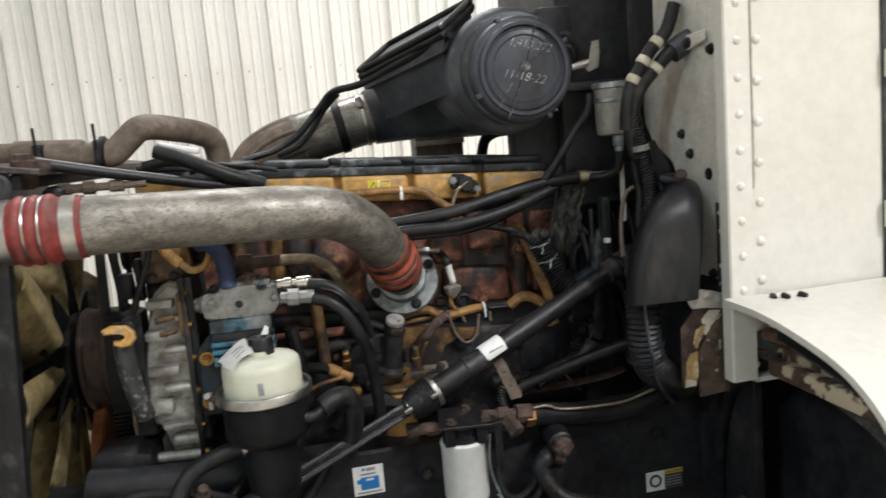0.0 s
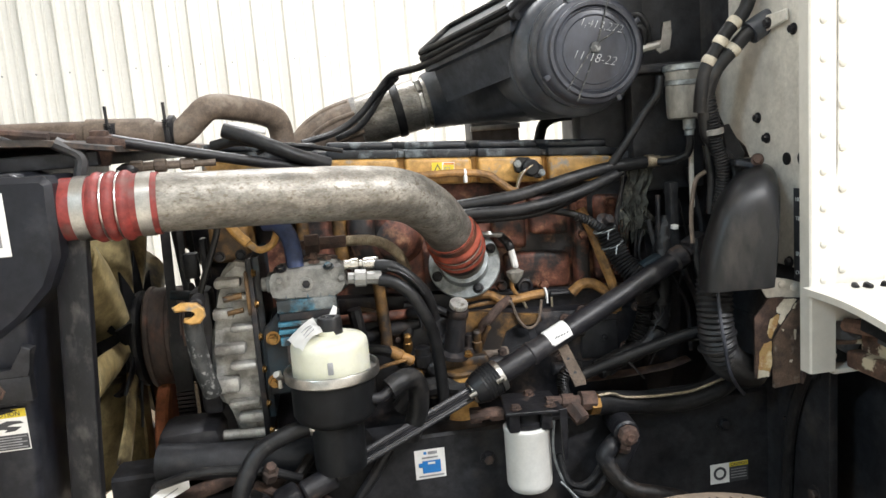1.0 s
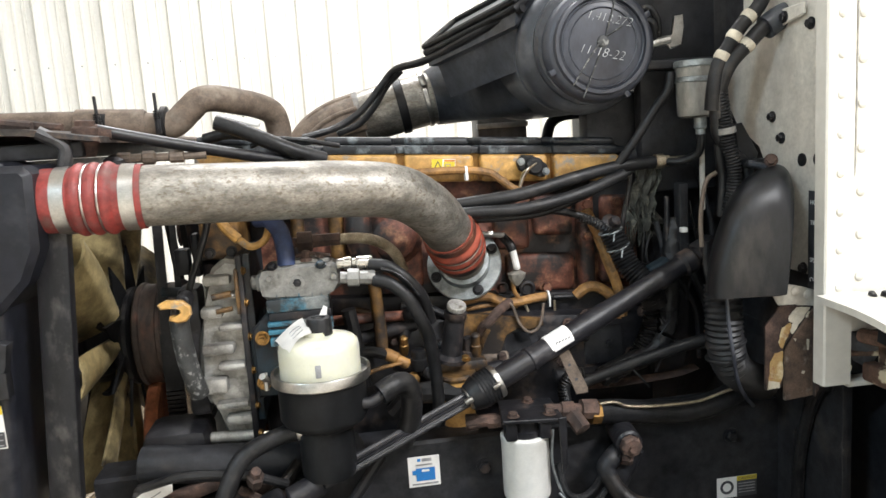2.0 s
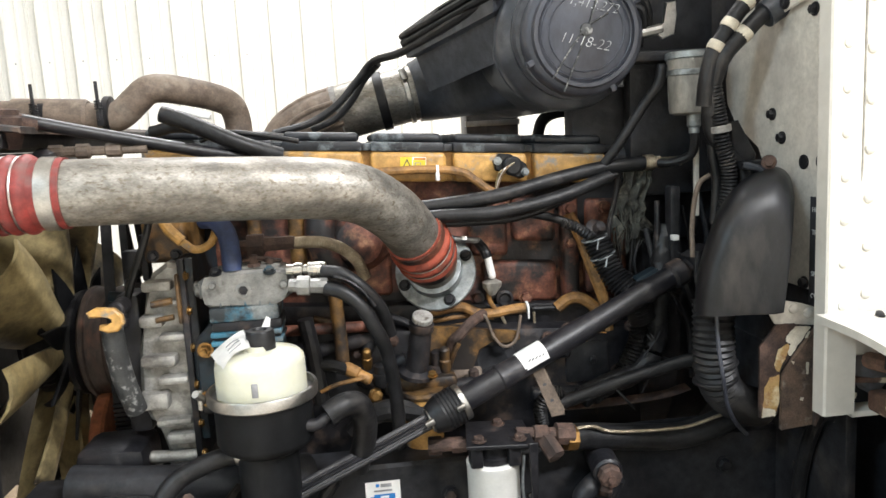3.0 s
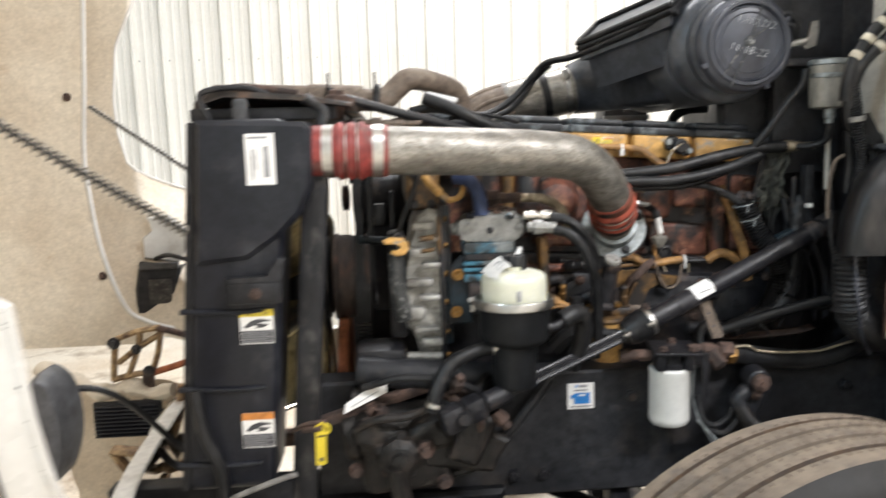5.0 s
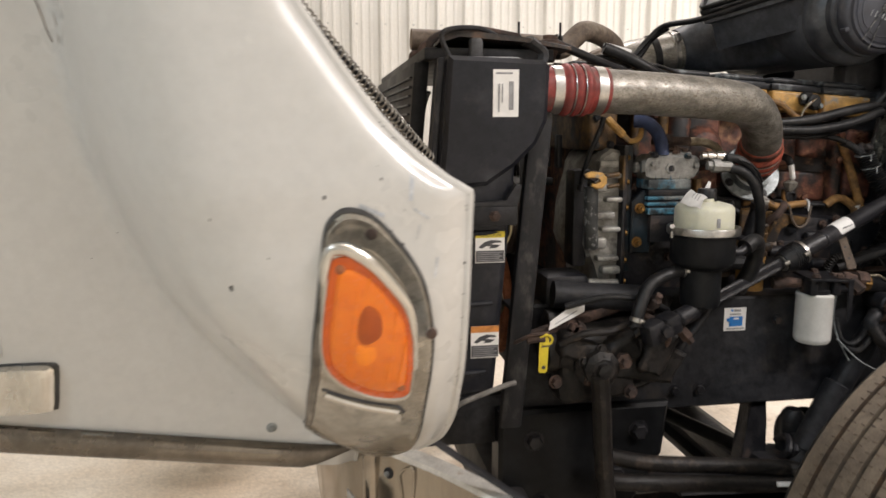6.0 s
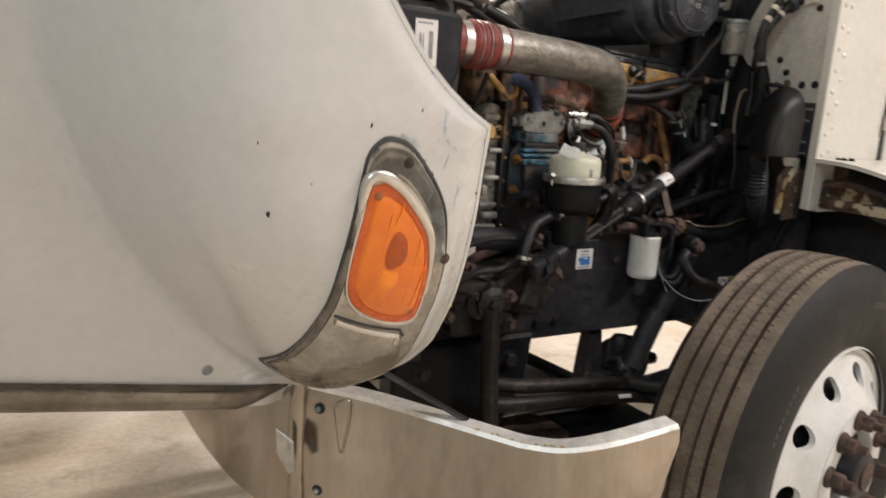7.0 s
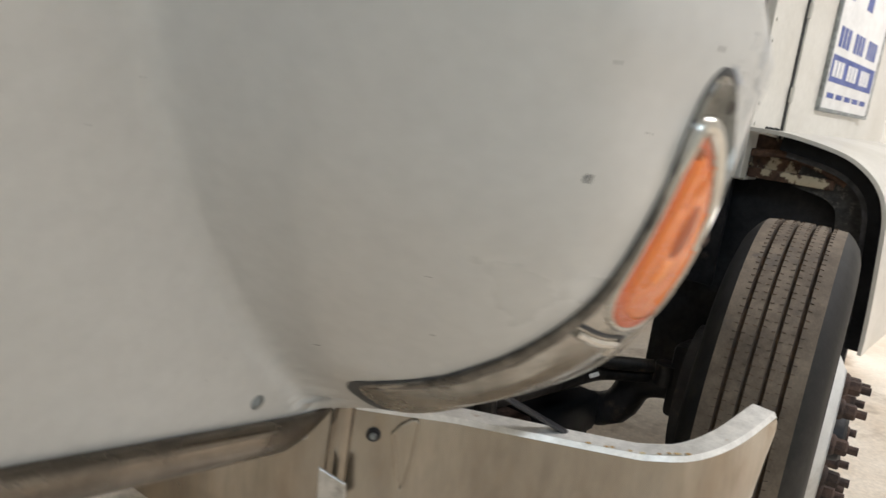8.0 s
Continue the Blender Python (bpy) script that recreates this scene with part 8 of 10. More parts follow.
line = thing("air_line", (0.8, 1.5, 0.93), "thick black sleeved line along the frame rail with a pale wire", "hose")
b = bmesh.new()
hose(b, [(0.645, 1.462, 1.000), (0.70, 1.478, 0.990), (0.78, 1.49, 0.975), (0.86, 1.49, 0.970), (0.93, 1.49, 0.985), (0.99, 1.50, 1.012)], 0.024, 16, 8)
part("sleeve", b, RUBBER, line)
b = bmesh.new()
hose(b, [(0.655, 1.452, 1.020), (0.685, 1.452, 1.020), (0.715, 1.458, 1.006), (0.78, 1.462, 0.998), (0.86, 1.462, 0.998), (0.92, 1.462, 1.012), (0.975, 1.47, 1.02)], 0.0032, 8, 8)
part("pale_wire", b, BRAID, line)
b = bmesh.new()
lathe(b, (0.632, 1.455, 1.003), (1, 0.2, -0.1), [(0.022, 0), (0.0235, 0.003), (0.0235, 0.020), (0.018, 0.022)], 8)
part("collar", b, BRASS, line, "brass collar")
b = bmesh.new()
hose(b, [(0.66, 1.60, 1.005), (0.75, 1.60, 1.003), (0.87, 1.60, 1.008), (0.93, 1.62, 1.012)], 0.018, 4, 4, 0.5)
solo("rusty_flat_bar", b, RUST, "rusty flat bar along the frame", "bar")
hose_thing("battery_cable", [(0.64, 1.56, 1.022), (0.75, 1.56, 1.052), (0.87, 1.55, 1.085), (0.97, 1.53, 1.11)], 0.013, RUBBER, "black cable rising to the firewall", "cable", "firewall cables")
hose_thing("battery_cable", [(0.83, 1.60, 1.13), (0.87, 1.60, 1.085), (0.92, 1.58, 1.07), (0.98, 1.55, 1.08)], 0.006, RUBBER, "black cable drooping by the firewall", "cable", "firewall cables")
loom_thing("corrugated_conduit", [(0.622, 1.57, 0.985), (0.618, 1.565, 1.02), (0.632, 1.56, 1.045), (0.66, 1.56, 1.05)], 0.012, "black corrugated conduit behind the filter", 0.006)
for pts in ([(0.662, 1.575, 1.012), (0.69, 1.565, 1.035), (0.72, 1.565, 1.042)],):
    hose_thing("pale_wire", pts, 0.003, BRAID, "pale braided wire at the bracket", "wire")

valve = thing("brake_valve", (0.70, 1.46, 0.84), "rusted brake valve with a black elbow on the frame rail", "valve")
b = bmesh.new()
cyl(b, (0.705, 1.50, 0.952), (0.700, 1.42, 0.945), 0.026, n=18, bev=0.004)
part("boss", b, GREASE, valve)
b = bmesh.new()
lathe(b, (0.700, 1.42, 0.944), (0, -1, -0.05), [(0.021, 0), (0.021, 0.012), (0.017, 0.016), (0.008, 0.017), (0.008, 0.022)], 8)
part("rusty_nut", b, RUST, valve)
b = bmesh.new()
hose(b, [(0.690, 1.46, 0.915), (0.672, 1.435, 0.918), (0.655, 1.43, 0.902), (0.658, 1.425, 0.885)], 0.018, 12, 6)
part("elbow", b, FRAME_BLACK, valve)
b = bmesh.new()
lathe(b, (0.682, 1.44, 0.915), (0.9, -0.5, -0.1), [(0.014, 0), (0.014, 0.025), (0.010, 0.03)], 6)
part("small_nut", b, RUST, valve)
b = bmesh.new()
hose(b, [(0.655, 1.425, 0.89), (0.672, 1.412, 0.858), (0.70, 1.40, 0.835), (0.745, 1.395, 0.822), (0.80, 1.40, 0.80), (0.84, 1.42, 0.76)], 0.0165, 12, 8)
part("pipe", b, GEAR_M, valve, "dusty brown-black pipe")
for pts in ([(0.655, 1.43, 0.90), (0.63, 1.43, 0.86), (0.60, 1.43, 0.845), (0.575, 1.435, 0.86), (0.565, 1.45, 0.91)], [(0.67, 1.42, 0.88), (0.685, 1.415, 0.84), (0.70, 1.43, 0.80)], [(0.66, 1.425, 0.865), (0.62, 1.42, 0.83), (0.585, 1.43, 0.835)]):
    b = bmesh.new()
    hose(b, pts, 0.007, 8, 8)
    part("brake_line", b, RUBBER, valve)
hose_thing("thin_wire", [(0.556, 1.44, 0.985), (0.552, 1.44, 0.92), (0.565, 1.435, 0.865), (0.60, 1.43, 0.80)], 0.0025, GALV, "thin grey wire hanging beside the filter", "wire")
hose_thing("thin_wire", [(0.56, 1.43, 0.86), (0.62, 1.40, 0.80), (0.70, 1.38, 0.775), (0.82, 1.38, 0.78)], 0.0022, GALV, "thin grey wire hanging along the frame", "wire")

yfilter = thing("fuel_filter", (0.40, 1.60, 0.955), "yellow spin-on fuel filter behind the shaft", "filter")
b = bmesh.new()
lathe(b, (0.397, 1.585, 0.955), (0, 0, 1), [(0.030, 0), (0.036, 0.005), (0.036, 0.093), (0.0385, 0.096), (0.0385, 0.105), (0.034, 0.107)], 32)
part("canister", b, YELLOW, yfilter)
b = bmesh.new()
box(b, (0.355, 1.585, 1.066), (0.465, 1.70, 1.092), 0.008)
lathe(b, (0.397, 1.585, 1.060), (0, 0, 1), [(0.040, 0), (0.042, 0.006), (0.040, 0.012)], 32)
part("base_head", b, YELLOW_GRIMY, yfilter)
filler = thing("oil_filler", (0.40, 1.58, 1.09), "grimy grey filler neck with a knurled bright cap", "oil filler")
b = bmesh.new()
lathe(b, (0.388, 1.585, 1.100), (0.14, -0.18, 1), [(0.034, 0), (0.034, 0.008), (0.022, 0.014), (0.020, 0.088), (0.023, 0.093), (0.023, 0.105)], 24)
part("neck", b, GREASE, filler)
b = bmesh.new()
ring_pts = []
a_, u_, w_ = basis((0.14, -0.42, 0.9))
c0 = V(0.403, 1.564, 1.208)
for l, rr in ((0, 0.0185), (0.002, 0.0195), (0.010, 0.0195), (0.012, 0.018)):
    ring_pts.append([c0 + a_ * l + (u_ * math.cos(t) + w_ * math.sin(t)) * (rr - (0.0011 if k % 2 else 0)) for k, t in enumerate([2 * math.pi * i / 48 for i in range(48)])])
skin(b, ring_pts)
lathe(b, c0 + a_ * 0.012, a_, [(0.0035, 0), (0.0035, 0.002)], 10)
part("cap", b, ALU_BRIGHT, filler, "bright knurled cap", 20)
b = bmesh.new()
bolt(b, (0.416, 1.565, 1.102), (0.1, -0.3, 1), 0.008, 0.008)
part("bolt", b, BRASS, filler)
hose_thing("dipstick_tube", [(0.246, 1.62, 1.268), (0.249, 1.62, 1.22), (0.252, 1.62, 1.16), (0.252, 1.62, 1.11)], 0.013, YELLOW_GRIMY, "ochre dipstick tube beside the engine block", "tube")
cluster = thing("fuel_fittings", (0.33, 1.62, 1.05), "cluster of greasy brass and steel fuel fittings", "fittings")
for p, ax, r, l, mt in (((0.262, 1.60, 1.118), (0.8, -0.2, -0.45), 0.013, 0.045, LOOM_YELLOW), ((0.298, 1.63, 1.115), (0, -0.3, 1), 0.010, 0.03, BRASS), ((0.325, 1.60, 1.09), (0, 0, 1), 0.020, 0.03, RUBBER), ((0.345, 1.61, 1.075), (0, -1, 0), 0.018, 0.03, RUBBER),
                        ((0.31, 1.61, 1.06), (0, -1, 0.2), 0.014, 0.03, BRASS), ((0.43, 1.62, 1.08), (0.1, 0, 1), 0.018, 0.05, GREASE), ((0.445, 1.61, 1.10), (0, -0.2, 1), 0.012, 0.04, YELLOW_GRIMY), ((0.47, 1.60, 1.065), (1, 0, 0.1), 0.014, 0.06, GREASE),
                        ((0.30, 1.64, 1.14), (0.3, 0.2, 1), 0.012, 0.035, RUBBER), ((0.315, 1.63, 1.19), (0.4, -0.3, 0.1), 0.015, 0.04, RUBBER), ((0.36, 1.64, 1.11), (1, 0, 0.3), 0.016, 0.03, GREASE), ((0.50, 1.61, 1.06), (0, 0, 1), 0.012, 0.03, RUST)):
    b = bmesh.new()
    lathe(b, p, ax, [(r * 0.8, -0.01), (r, 0), (r, l * 0.45), (r * 0.8, l * 0.5), (r * 0.85, l), (r * 0.5, l + 0.004)], 8 if mt in (BRASS, RUST) else 14)
    part("fitting", b, mt, cluster)
for pts, r, mt in (([(0.20, 1.60, 1.13), (0.235, 1.595, 1.128), (0.265, 1.60, 1.115)], 0.011, RUBBER), ([(0.21, 1.58, 1.085), (0.24, 1.575, 1.098), (0.28, 1.58, 1.103), (0.31, 1.60, 1.10)], 0.004, LOOM_YELLOW), ([(0.46, 1.62, 1.12), (0.462, 1.61, 1.15), (0.475, 1.60, 1.165), (0.50, 1.61, 1.185), (0.53, 1.65, 1.19)], 0.0105, RUST),
                   ([(0.455, 1.615, 1.10), (0.462, 1.60, 1.13), (0.472, 1.595, 1.15)], 0.005, YELLOW_GRIMY), ([(0.30, 1.67, 1.20), (0.36, 1.67, 1.19), (0.42, 1.66, 1.15), (0.43, 1.66, 1.10)], 0.008, GREASE), ([(0.28, 1.66, 1.08), (0.33, 1.66, 1.05), (0.38, 1.66, 1.04), (0.46, 1.65, 1.05), (0.55, 1.65, 1.07), (0.65, 1.66, 1.08)], 0.014, GREASE),
                   ([(0.20, 1.68, 1.20), (0.30, 1.68, 1.17), (0.40, 1.69, 1.155), (0.52, 1.69, 1.16)], 0.007, YELLOW_GRIMY), ([(0.265, 1.58, 1.0), (0.30, 1.57, 1.035), (0.35, 1.56, 1.045), (0.41, 1.56, 1.03)], 0.02, RUBBER), ([(0.19, 1.60, 1.22), (0.20, 1.60, 1.15), (0.21, 1.59, 1.06)], 0.015, RUBBER)):
    b = bmesh.new()
    hose(b, pts, r, 10, 8)
    part("pipe", b, mt, cluster)
hose_thing("looped_wire", [(0.525, 1.635, 1.192), (0.533, 1.63, 1.186), (0.546, 1.63, 1.148), (0.567, 1.63, 1.126), (0.590, 1.63, 1.139), (0.601, 1.63, 1.186)], 0.0032, PIPE_BROWN, "tan looped wire on the engine side", "wire")
taped = thing("taped_cable", (0.80, 1.62, 1.05), "rough black taped cable bundle below the firewall", "cable")
b = bmesh.new()
rng = random.Random(5)
way = even(spline([(0.90, 1.64, 1.34), (0.885, 1.62, 1.27), (0.868, 1.60, 1.18), (0.855, 1.595, 1.11), (0.82, 1.59, 1.065), (0.76, 1.58, 1.05), (0.70, 1.57, 1.03)], 8), 0.007)
rows = []
for i, p in enumerate(way):
    d = (way[min(i + 1, len(way) - 1)] - way[max(i - 1, 0)]).normalized()
    a_, u_, w_ = basis(d)
    r = 0.018 + 0.003 * rng.random()
    rows.append([p + (u_ * math.cos(t) + w_ * math.sin(t)) * (r + 0.0025 * rng.random()) for t in [2 * math.pi * k / 12 for k in range(12)]])
skin(b, rows)
part("wrap", b, RUBBER, taped)
for k in range(5):
    b = bmesh.new()
    p = way[int((0.12 + 0.18 * k) * len(way))]
    hose(b, [p + V(0, -0.018, 0.004), p + V(rng.uniform(-0.03, 0.03), -0.03, -0.012), p + V(rng.uniform(-0.05, 0.05), -0.028, -0.045)], 0.0022, 6, 5)
    part("loose_wire", b, GREASE if k % 2 else RUBBER, taped)
ecm = thing("control_box", (0.74, 1.68, 1.02), "greasy black engine control box", "control box")
b = bmesh.new()
box(b, (0.695, 1.655, 1.03), (0.785, 1.70, 1.115), 0.006)
part("case", b, FRAME_BLACK, ecm)
b = bmesh.new()
bolt(b, (0.752, 1.655, 1.075), (0, -1, 0), 0.007, 0.005)
part("bolt", b, GREASE, ecm)
for k in range(4):
    b = bmesh.new()
    hose(b, [(0.70 + 0.012 * k, 1.645, 1.118), (0.715 + 0.012 * k, 1.635, 1.128 + 0.003 * k), (0.74 + 0.012 * k, 1.64, 1.133)], 0.0018, 6, 5)
    part("wire", b, (BRAID, PAPER, BLUE_PAINT, LOOM_YELLOW)[k], ecm)
rng = random.Random(12)
lines = thing("firewall_lines", (0.95, 1.65, 1.0), "tangle of black hoses and leads before the firewall", "hoses")
for k in range(11):
    x0, z0 = rng.uniform(0.80, 0.97), rng.uniform(1.28, 1.45)
    x1, z1 = rng.uniform(0.84, 0.99), rng.uniform(1.0, 1.15)
    y0 = rng.uniform(1.63, 1.70)
    b = bmesh.new()
    hose(b, [(x0, y0, z0), (x0 + rng.uniform(-0.03, 0.05), y0 - 0.01, (z0 + z1) / 2 + 0.04), (x1, y0, (z0 + z1) / 2 - 0.06), (x1 + 0.02, y0 + 0.02, z1)], rng.choice((0.003, 0.004, 0.006, 0.009, 0.012)), 8, 7)
    part("lead", b, FRAME_BLACK if k % 4 else GREASE, lines)
b = bmesh.new()
box(b, (0.895, 1.60, 1.26), (0.915, 1.63, 1.42), 0.004)
part("dark_box", b, FRAME_BLACK, lines)
b = bmesh.new()
cbox(b, (0.845, 1.60, 1.245), (0.05, 0.03, 0.03), 0.006, (0, -25, 0))
part("plug", b, BLUE_DARK, lines, "dark blue cable plug")
b = bmesh.new()
box(b, (0.893, 1.585, 1.318), (0.905, 1.60, 1.328), 0.001)
part("white_mark", b, PAPER, lines)
b = bmesh.new()
box(b, (0.944, 1.60, 1.36), (0.953, 1.61, 1.51), 0.002)
part("pale_strip", b, FIREWALL, lines, "pale painted strip")

# black back wall of the engine bay below the firewall
b = bmesh.new()
box(b, (1.055, 1.30, 0.70), (1.075, 2.70, 1.27), 0.003)
tunnel = solo("tunnel_panel", b, FRAME_BLACK, "grimy black panel under the cab", "panel")
for y, z in ((1.34, 0.80), (1.34, 1.05), (1.42, 0.92), (1.36, 1.20)):
    b = bmesh.new()
    bolt(b, (1.055, y, z), (-1, 0, 0), 0.012, 0.012)
    part("bolt", b, GREASE, tunnel)
b = bmesh.new()
hose(b, [(1.045, 1.30, 1.10), (1.04, 1.36, 1.02), (1.04, 1.40, 0.90), (1.045, 1.42, 0.74)], 0.012, 10, 6)
part("brake_hose", b, RUBBER, tunnel)

# ---- air scoop, duct and firewall harness ----
scoop = thing("air_scoop", (0.92, 1.35, 1.21), "black moulded plastic air scoop on the firewall", "air scoop")
b = bmesh.new()
outline = spline([(0.800, 0, 1.232), (0.806, 0, 1.29), (0.822, 0, 1.345), (0.845, 0, 1.400), (0.883, 0, 1.440), (0.925, 0, 1.457), (0.955, 0, 1.455), (0.978, 0, 1.438), (0.990, 0, 1.405)], 5)
outline = [(p.x, p.z) for p in outline] + [(0.988, 1.36), (0.982, 1.30), (0.970, 1.228), (0.94, 1.226), (0.90, 1.228), (0.87, 1.230)]
outline = [(x if x < 0.93 else 0.93 + (x - 0.93) * 0.70, z) for x, z in outline]
spine = (0.955, 1.230)
rows = []
for s_, y in ((1.0, 1.405), (0.995, 1.375), (0.975, 1.347), (0.94, 1.325), (0.89, 1.308), (0.82, 1.297), (0.74, 1.290), (0.64, 1.287), (0.4, 1.286), (0.05, 1.286)):
    rows.append([(spine[0] - 0.020 + (x - spine[0]) * s_ + 0.62 * (y - 1.286), y, spine[1] + 0.014 + (z - spine[1]) * s_ * 0.942) for x, z in outline])
skin(b, rows)
part("hood_shell", b, SCOOP_M, scoop, "", 50)
b = bmesh.new()
sweep(b, [(0.976, 1.392, 1.245), (0.980, 1.388, 1.30), (0.980, 1.386, 1.40), (0.974, 1.388, 1.440), (0.955, 1.395, 1.458), (0.935, 1.405, 1.464)], 0.011, 8, True, 0.6)
part("mounting_lip", b, BLACK_PLASTIC, scoop)
b = bmesh.new()
bolt(b, (0.968, 1.385, 1.468), (-0.5, -1, 0.2), 0.009, 0.009)
part("bolt", b, RUST, scoop)
ductp = thing("flex_duct", (0.88, 1.4, 1.0), "black corrugated flexible duct with a pale cable tied to it", "duct")
b = bmesh.new()
loom(b, [(0.868, 1.375, 1.25), (0.862, 1.362, 1.20), (0.864, 1.362, 1.145), (0.885, 1.375, 1.095), (0.935, 1.405, 1.055), (0.985, 1.44, 1.03)], 0.0325, 0.0095, 20, 0.06)
part("duct", b, RUBBER, ductp)
b = bmesh.new()
hose(b, [(0.848, 1.325, 1.25), (0.850, 1.322, 1.19), (0.858, 1.322, 1.135), (0.87, 1.33, 1.085), (0.895, 1.35, 1.045), (0.93, 1.38, 1.01)], 0.0034, 8, 8)
part("cable", b, DUST_PLASTIC, ductp)
for z in (1.148, 1.122):
    b = bmesh.new()
    lathe(b, (0.8645, 1.362, z), (0.15, 0, -1), [(0.0355, 0), (0.0365, 0.001), (0.0365, 0.004), (0.0355, 0.005)], 24)
    part("tie", b, RUBBER, ductp)
harness = thing("firewall_harness", (0.95, 1.47, 1.4), "taped black wiring harness with cream tape bands", "wiring harness")
b = bmesh.new()
hose(b, [(1.0, 1.44, 1.80), (0.979, 1.44, 1.748), (0.944, 1.44, 1.714), (0.921, 1.442, 1.679), (0.902, 1.446, 1.646), (0.893, 1.45, 1.60), (0.892, 1.455, 1.565)], 0.0135, 14, 8)
hose(b, [(1.052, 1.432, 1.734), (0.989, 1.43, 1.712), (0.952, 1.432, 1.680), (0.920, 1.44, 1.645), (0.906, 1.452, 1.60), (0.904, 1.46, 1.55)], 0.0140, 14, 8)
part("taped_cable", b, RUBBER, harness)
b = bmesh.new()
hose(b, [(1.115, 1.42, 1.748), (1.075, 1.425, 1.745), (1.02, 1.43, 1.726), (0.985, 1.432, 1.706)], 0.0225, 16, 6)
part("big_hose", b, BLACK_PLASTIC, harness)
b = bmesh.new()
loom(b, [(0.906, 1.452, 1.600), (0.917, 1.455, 1.55), (0.926, 1.458, 1.50), (0.938, 1.458, 1.455), (0.938, 1.462, 1.41), (0.934, 1.47, 1.37)], 0.0135, 0.006, 14, 0.10)
part("conduit", b, RUBBER, harness)
for pts, r in (([(0.905, 1.462, 1.56), (0.912, 1.468, 1.52), (0.935, 1.47, 1.49), (0.962, 1.468, 1.46), (0.972, 1.46, 1.42)], 0.0125), ([(0.918, 1.48, 1.50), (0.922, 1.482, 1.47), (0.930, 1.485, 1.43), (0.925, 1.485, 1.36)], 0.0090)):
    b = bmesh.new()
    hose(b, pts, r, 12, 8)
    part("conduit", b, RUBBER, harness)
b = bmesh.new()
lathe(b, (0.922, 1.4565, 1.525), (0.15, 0, -1), [(0.0165, -0.006), (0.0175, -0.005), (0.0175, 0.005), (0.0165, 0.006)], 18)
part("conduit_clip", b, PIPE_GREY, harness)
for p, d_, r in (((0.958, 1.44, 1.728), (-0.7, 0.0, -0.7), 0.0150), ((0.930, 1.441, 1.694), (-0.6, 0.05, -0.8), 0.0152), ((0.950, 1.433, 1.678), (-0.65, 0.15, -0.7), 0.0156), ((0.908, 1.444, 1.660), (-0.5, 0.1, -0.85), 0.0152)):
    b = bmesh.new()
    lathe(b, p, d_, [(r - 0.002, -0.008), (r - 0.0008, -0.0072), (r, 0), (r - 0.0008, 0.0072), (r - 0.002, 0.008)], 18)
    part("tape_band", b, TAPE, harness, "cream tape band")
b = bmesh.new()
plate(b, [(0.943, 1.535), (0.959, 1.538), (0.992, 1.478), (0.986, 1.461), (0.954, 1.463)][::-1], (0, 1.475, 0), (1, 0, 0), (0, 0, 1), 0.010, 0.002)
cbox(b, (0.975, 1.45, 1.462), (0.05, 0.03, 0.014), 0.005)
part("junction", b, RUBBER, harness)
b = bmesh.new()
hose(b, [(0.925, 1.50, 1.445), (0.908, 1.505, 1.432), (0.898, 1.505, 1.40), (0.893, 1.505, 1.35), (0.892, 1.50, 1.30)], 0.0045, 8, 8)
part("cable", b, PIPE_BROWN, harness)
b = bmesh.new()
hose(b, [(0.900, 1.50, 1.31), (0.898, 1.495, 1.26), (0.905, 1.49, 1.20), (0.905, 1.49, 1.12)], 0.0055, 10, 6)
part("thin_conduit", b, RUBBER, harness)
ear = thing("cab_bracket", (1.0, 1.33, 1.70), "pale steel bracket with a bolt on the firewall", "bracket")
b = bmesh.new()
plate(b, [(0, 0), (0.07, 0.012), (0.07, 0.032), (0, 0.03)], (1.012, 1.42, 1.705), (0, -1, 0), (0, 0, 1), 0.006, 0.002)
part("plate", b, FIREWALL, ear)
b = bmesh.new()
bolt(b, (1.006, 1.405, 1.720), (-1, 0, 0), 0.008, 0.008)
part("bolt", b, GREASE, ear)

# ---- things above the radiator and the front of the engine ----
cool = thing("upper_coolant_pipe", (-0.2, 1.7, 1.55), "rust-brown coolant pipe with spring studs", "pipe")
b = bmesh.new()
sweep(b, spline([(-0.52, 1.68, 1.625), (-0.35, 1.68, 1.620), (-0.22, 1.68, 1.613), (-0.150, 1.68, 1.606), (-0.118, 1.682, 1.609), (-0.088, 1.686, 1.634), (-0.066, 1.69, 1.652), (-0.040, 1.70, 1.655), (0.0, 1.725, 1.648), (0.040, 1.762, 1.638), (0.066, 1.785, 1.622), (0.074, 1.80, 1.590), (0.074, 1.80, 1.55)], 8), 0.0265, 20)
part("pipe", b, PIPE_BROWN, cool)
b = bmesh.new()
lathe(b, (-0.30, 1.68, 1.618), (1, 0, -0.06), [(0.027, 0), (0.0305, 0.002), (0.0305, 0.125), (0.027, 0.13)], 24)
part("sleeve", b, PIPE_BROWN, cool)
for x in (-0.249, -0.140):
    b = bmesh.new()
    cyl(b, (x, 1.64, 1.60), (x - 0.001, 1.64, 1.668), 0.0032, n=8)
    cbox(b, (x, 1.645, 1.605), (0.012, 0.012, 0.03), 0.002)
    stud = part("stud", b, GREASE, cool)
    b = bmesh.new()
    sweep(b, [V(x + 0.0062 * math.cos(t), 1.64 + 0.0062 * math.sin(t), 1.618 + 0.0042 * t / 6.28) for t in [0.5 * k for k in range(50)]], 0.0013, 5)
    part("spring", b, GREASE, stud)
    b = bmesh.new()
    lathe(b, (x + 0.004, 1.68, 1.612), (1, 0, -0.06), [(0.031, -0.006), (0.0325, -0.005), (0.0325, 0.005), (0.031, 0.006)], 24)
    part("clamp", b, GREASE, cool)
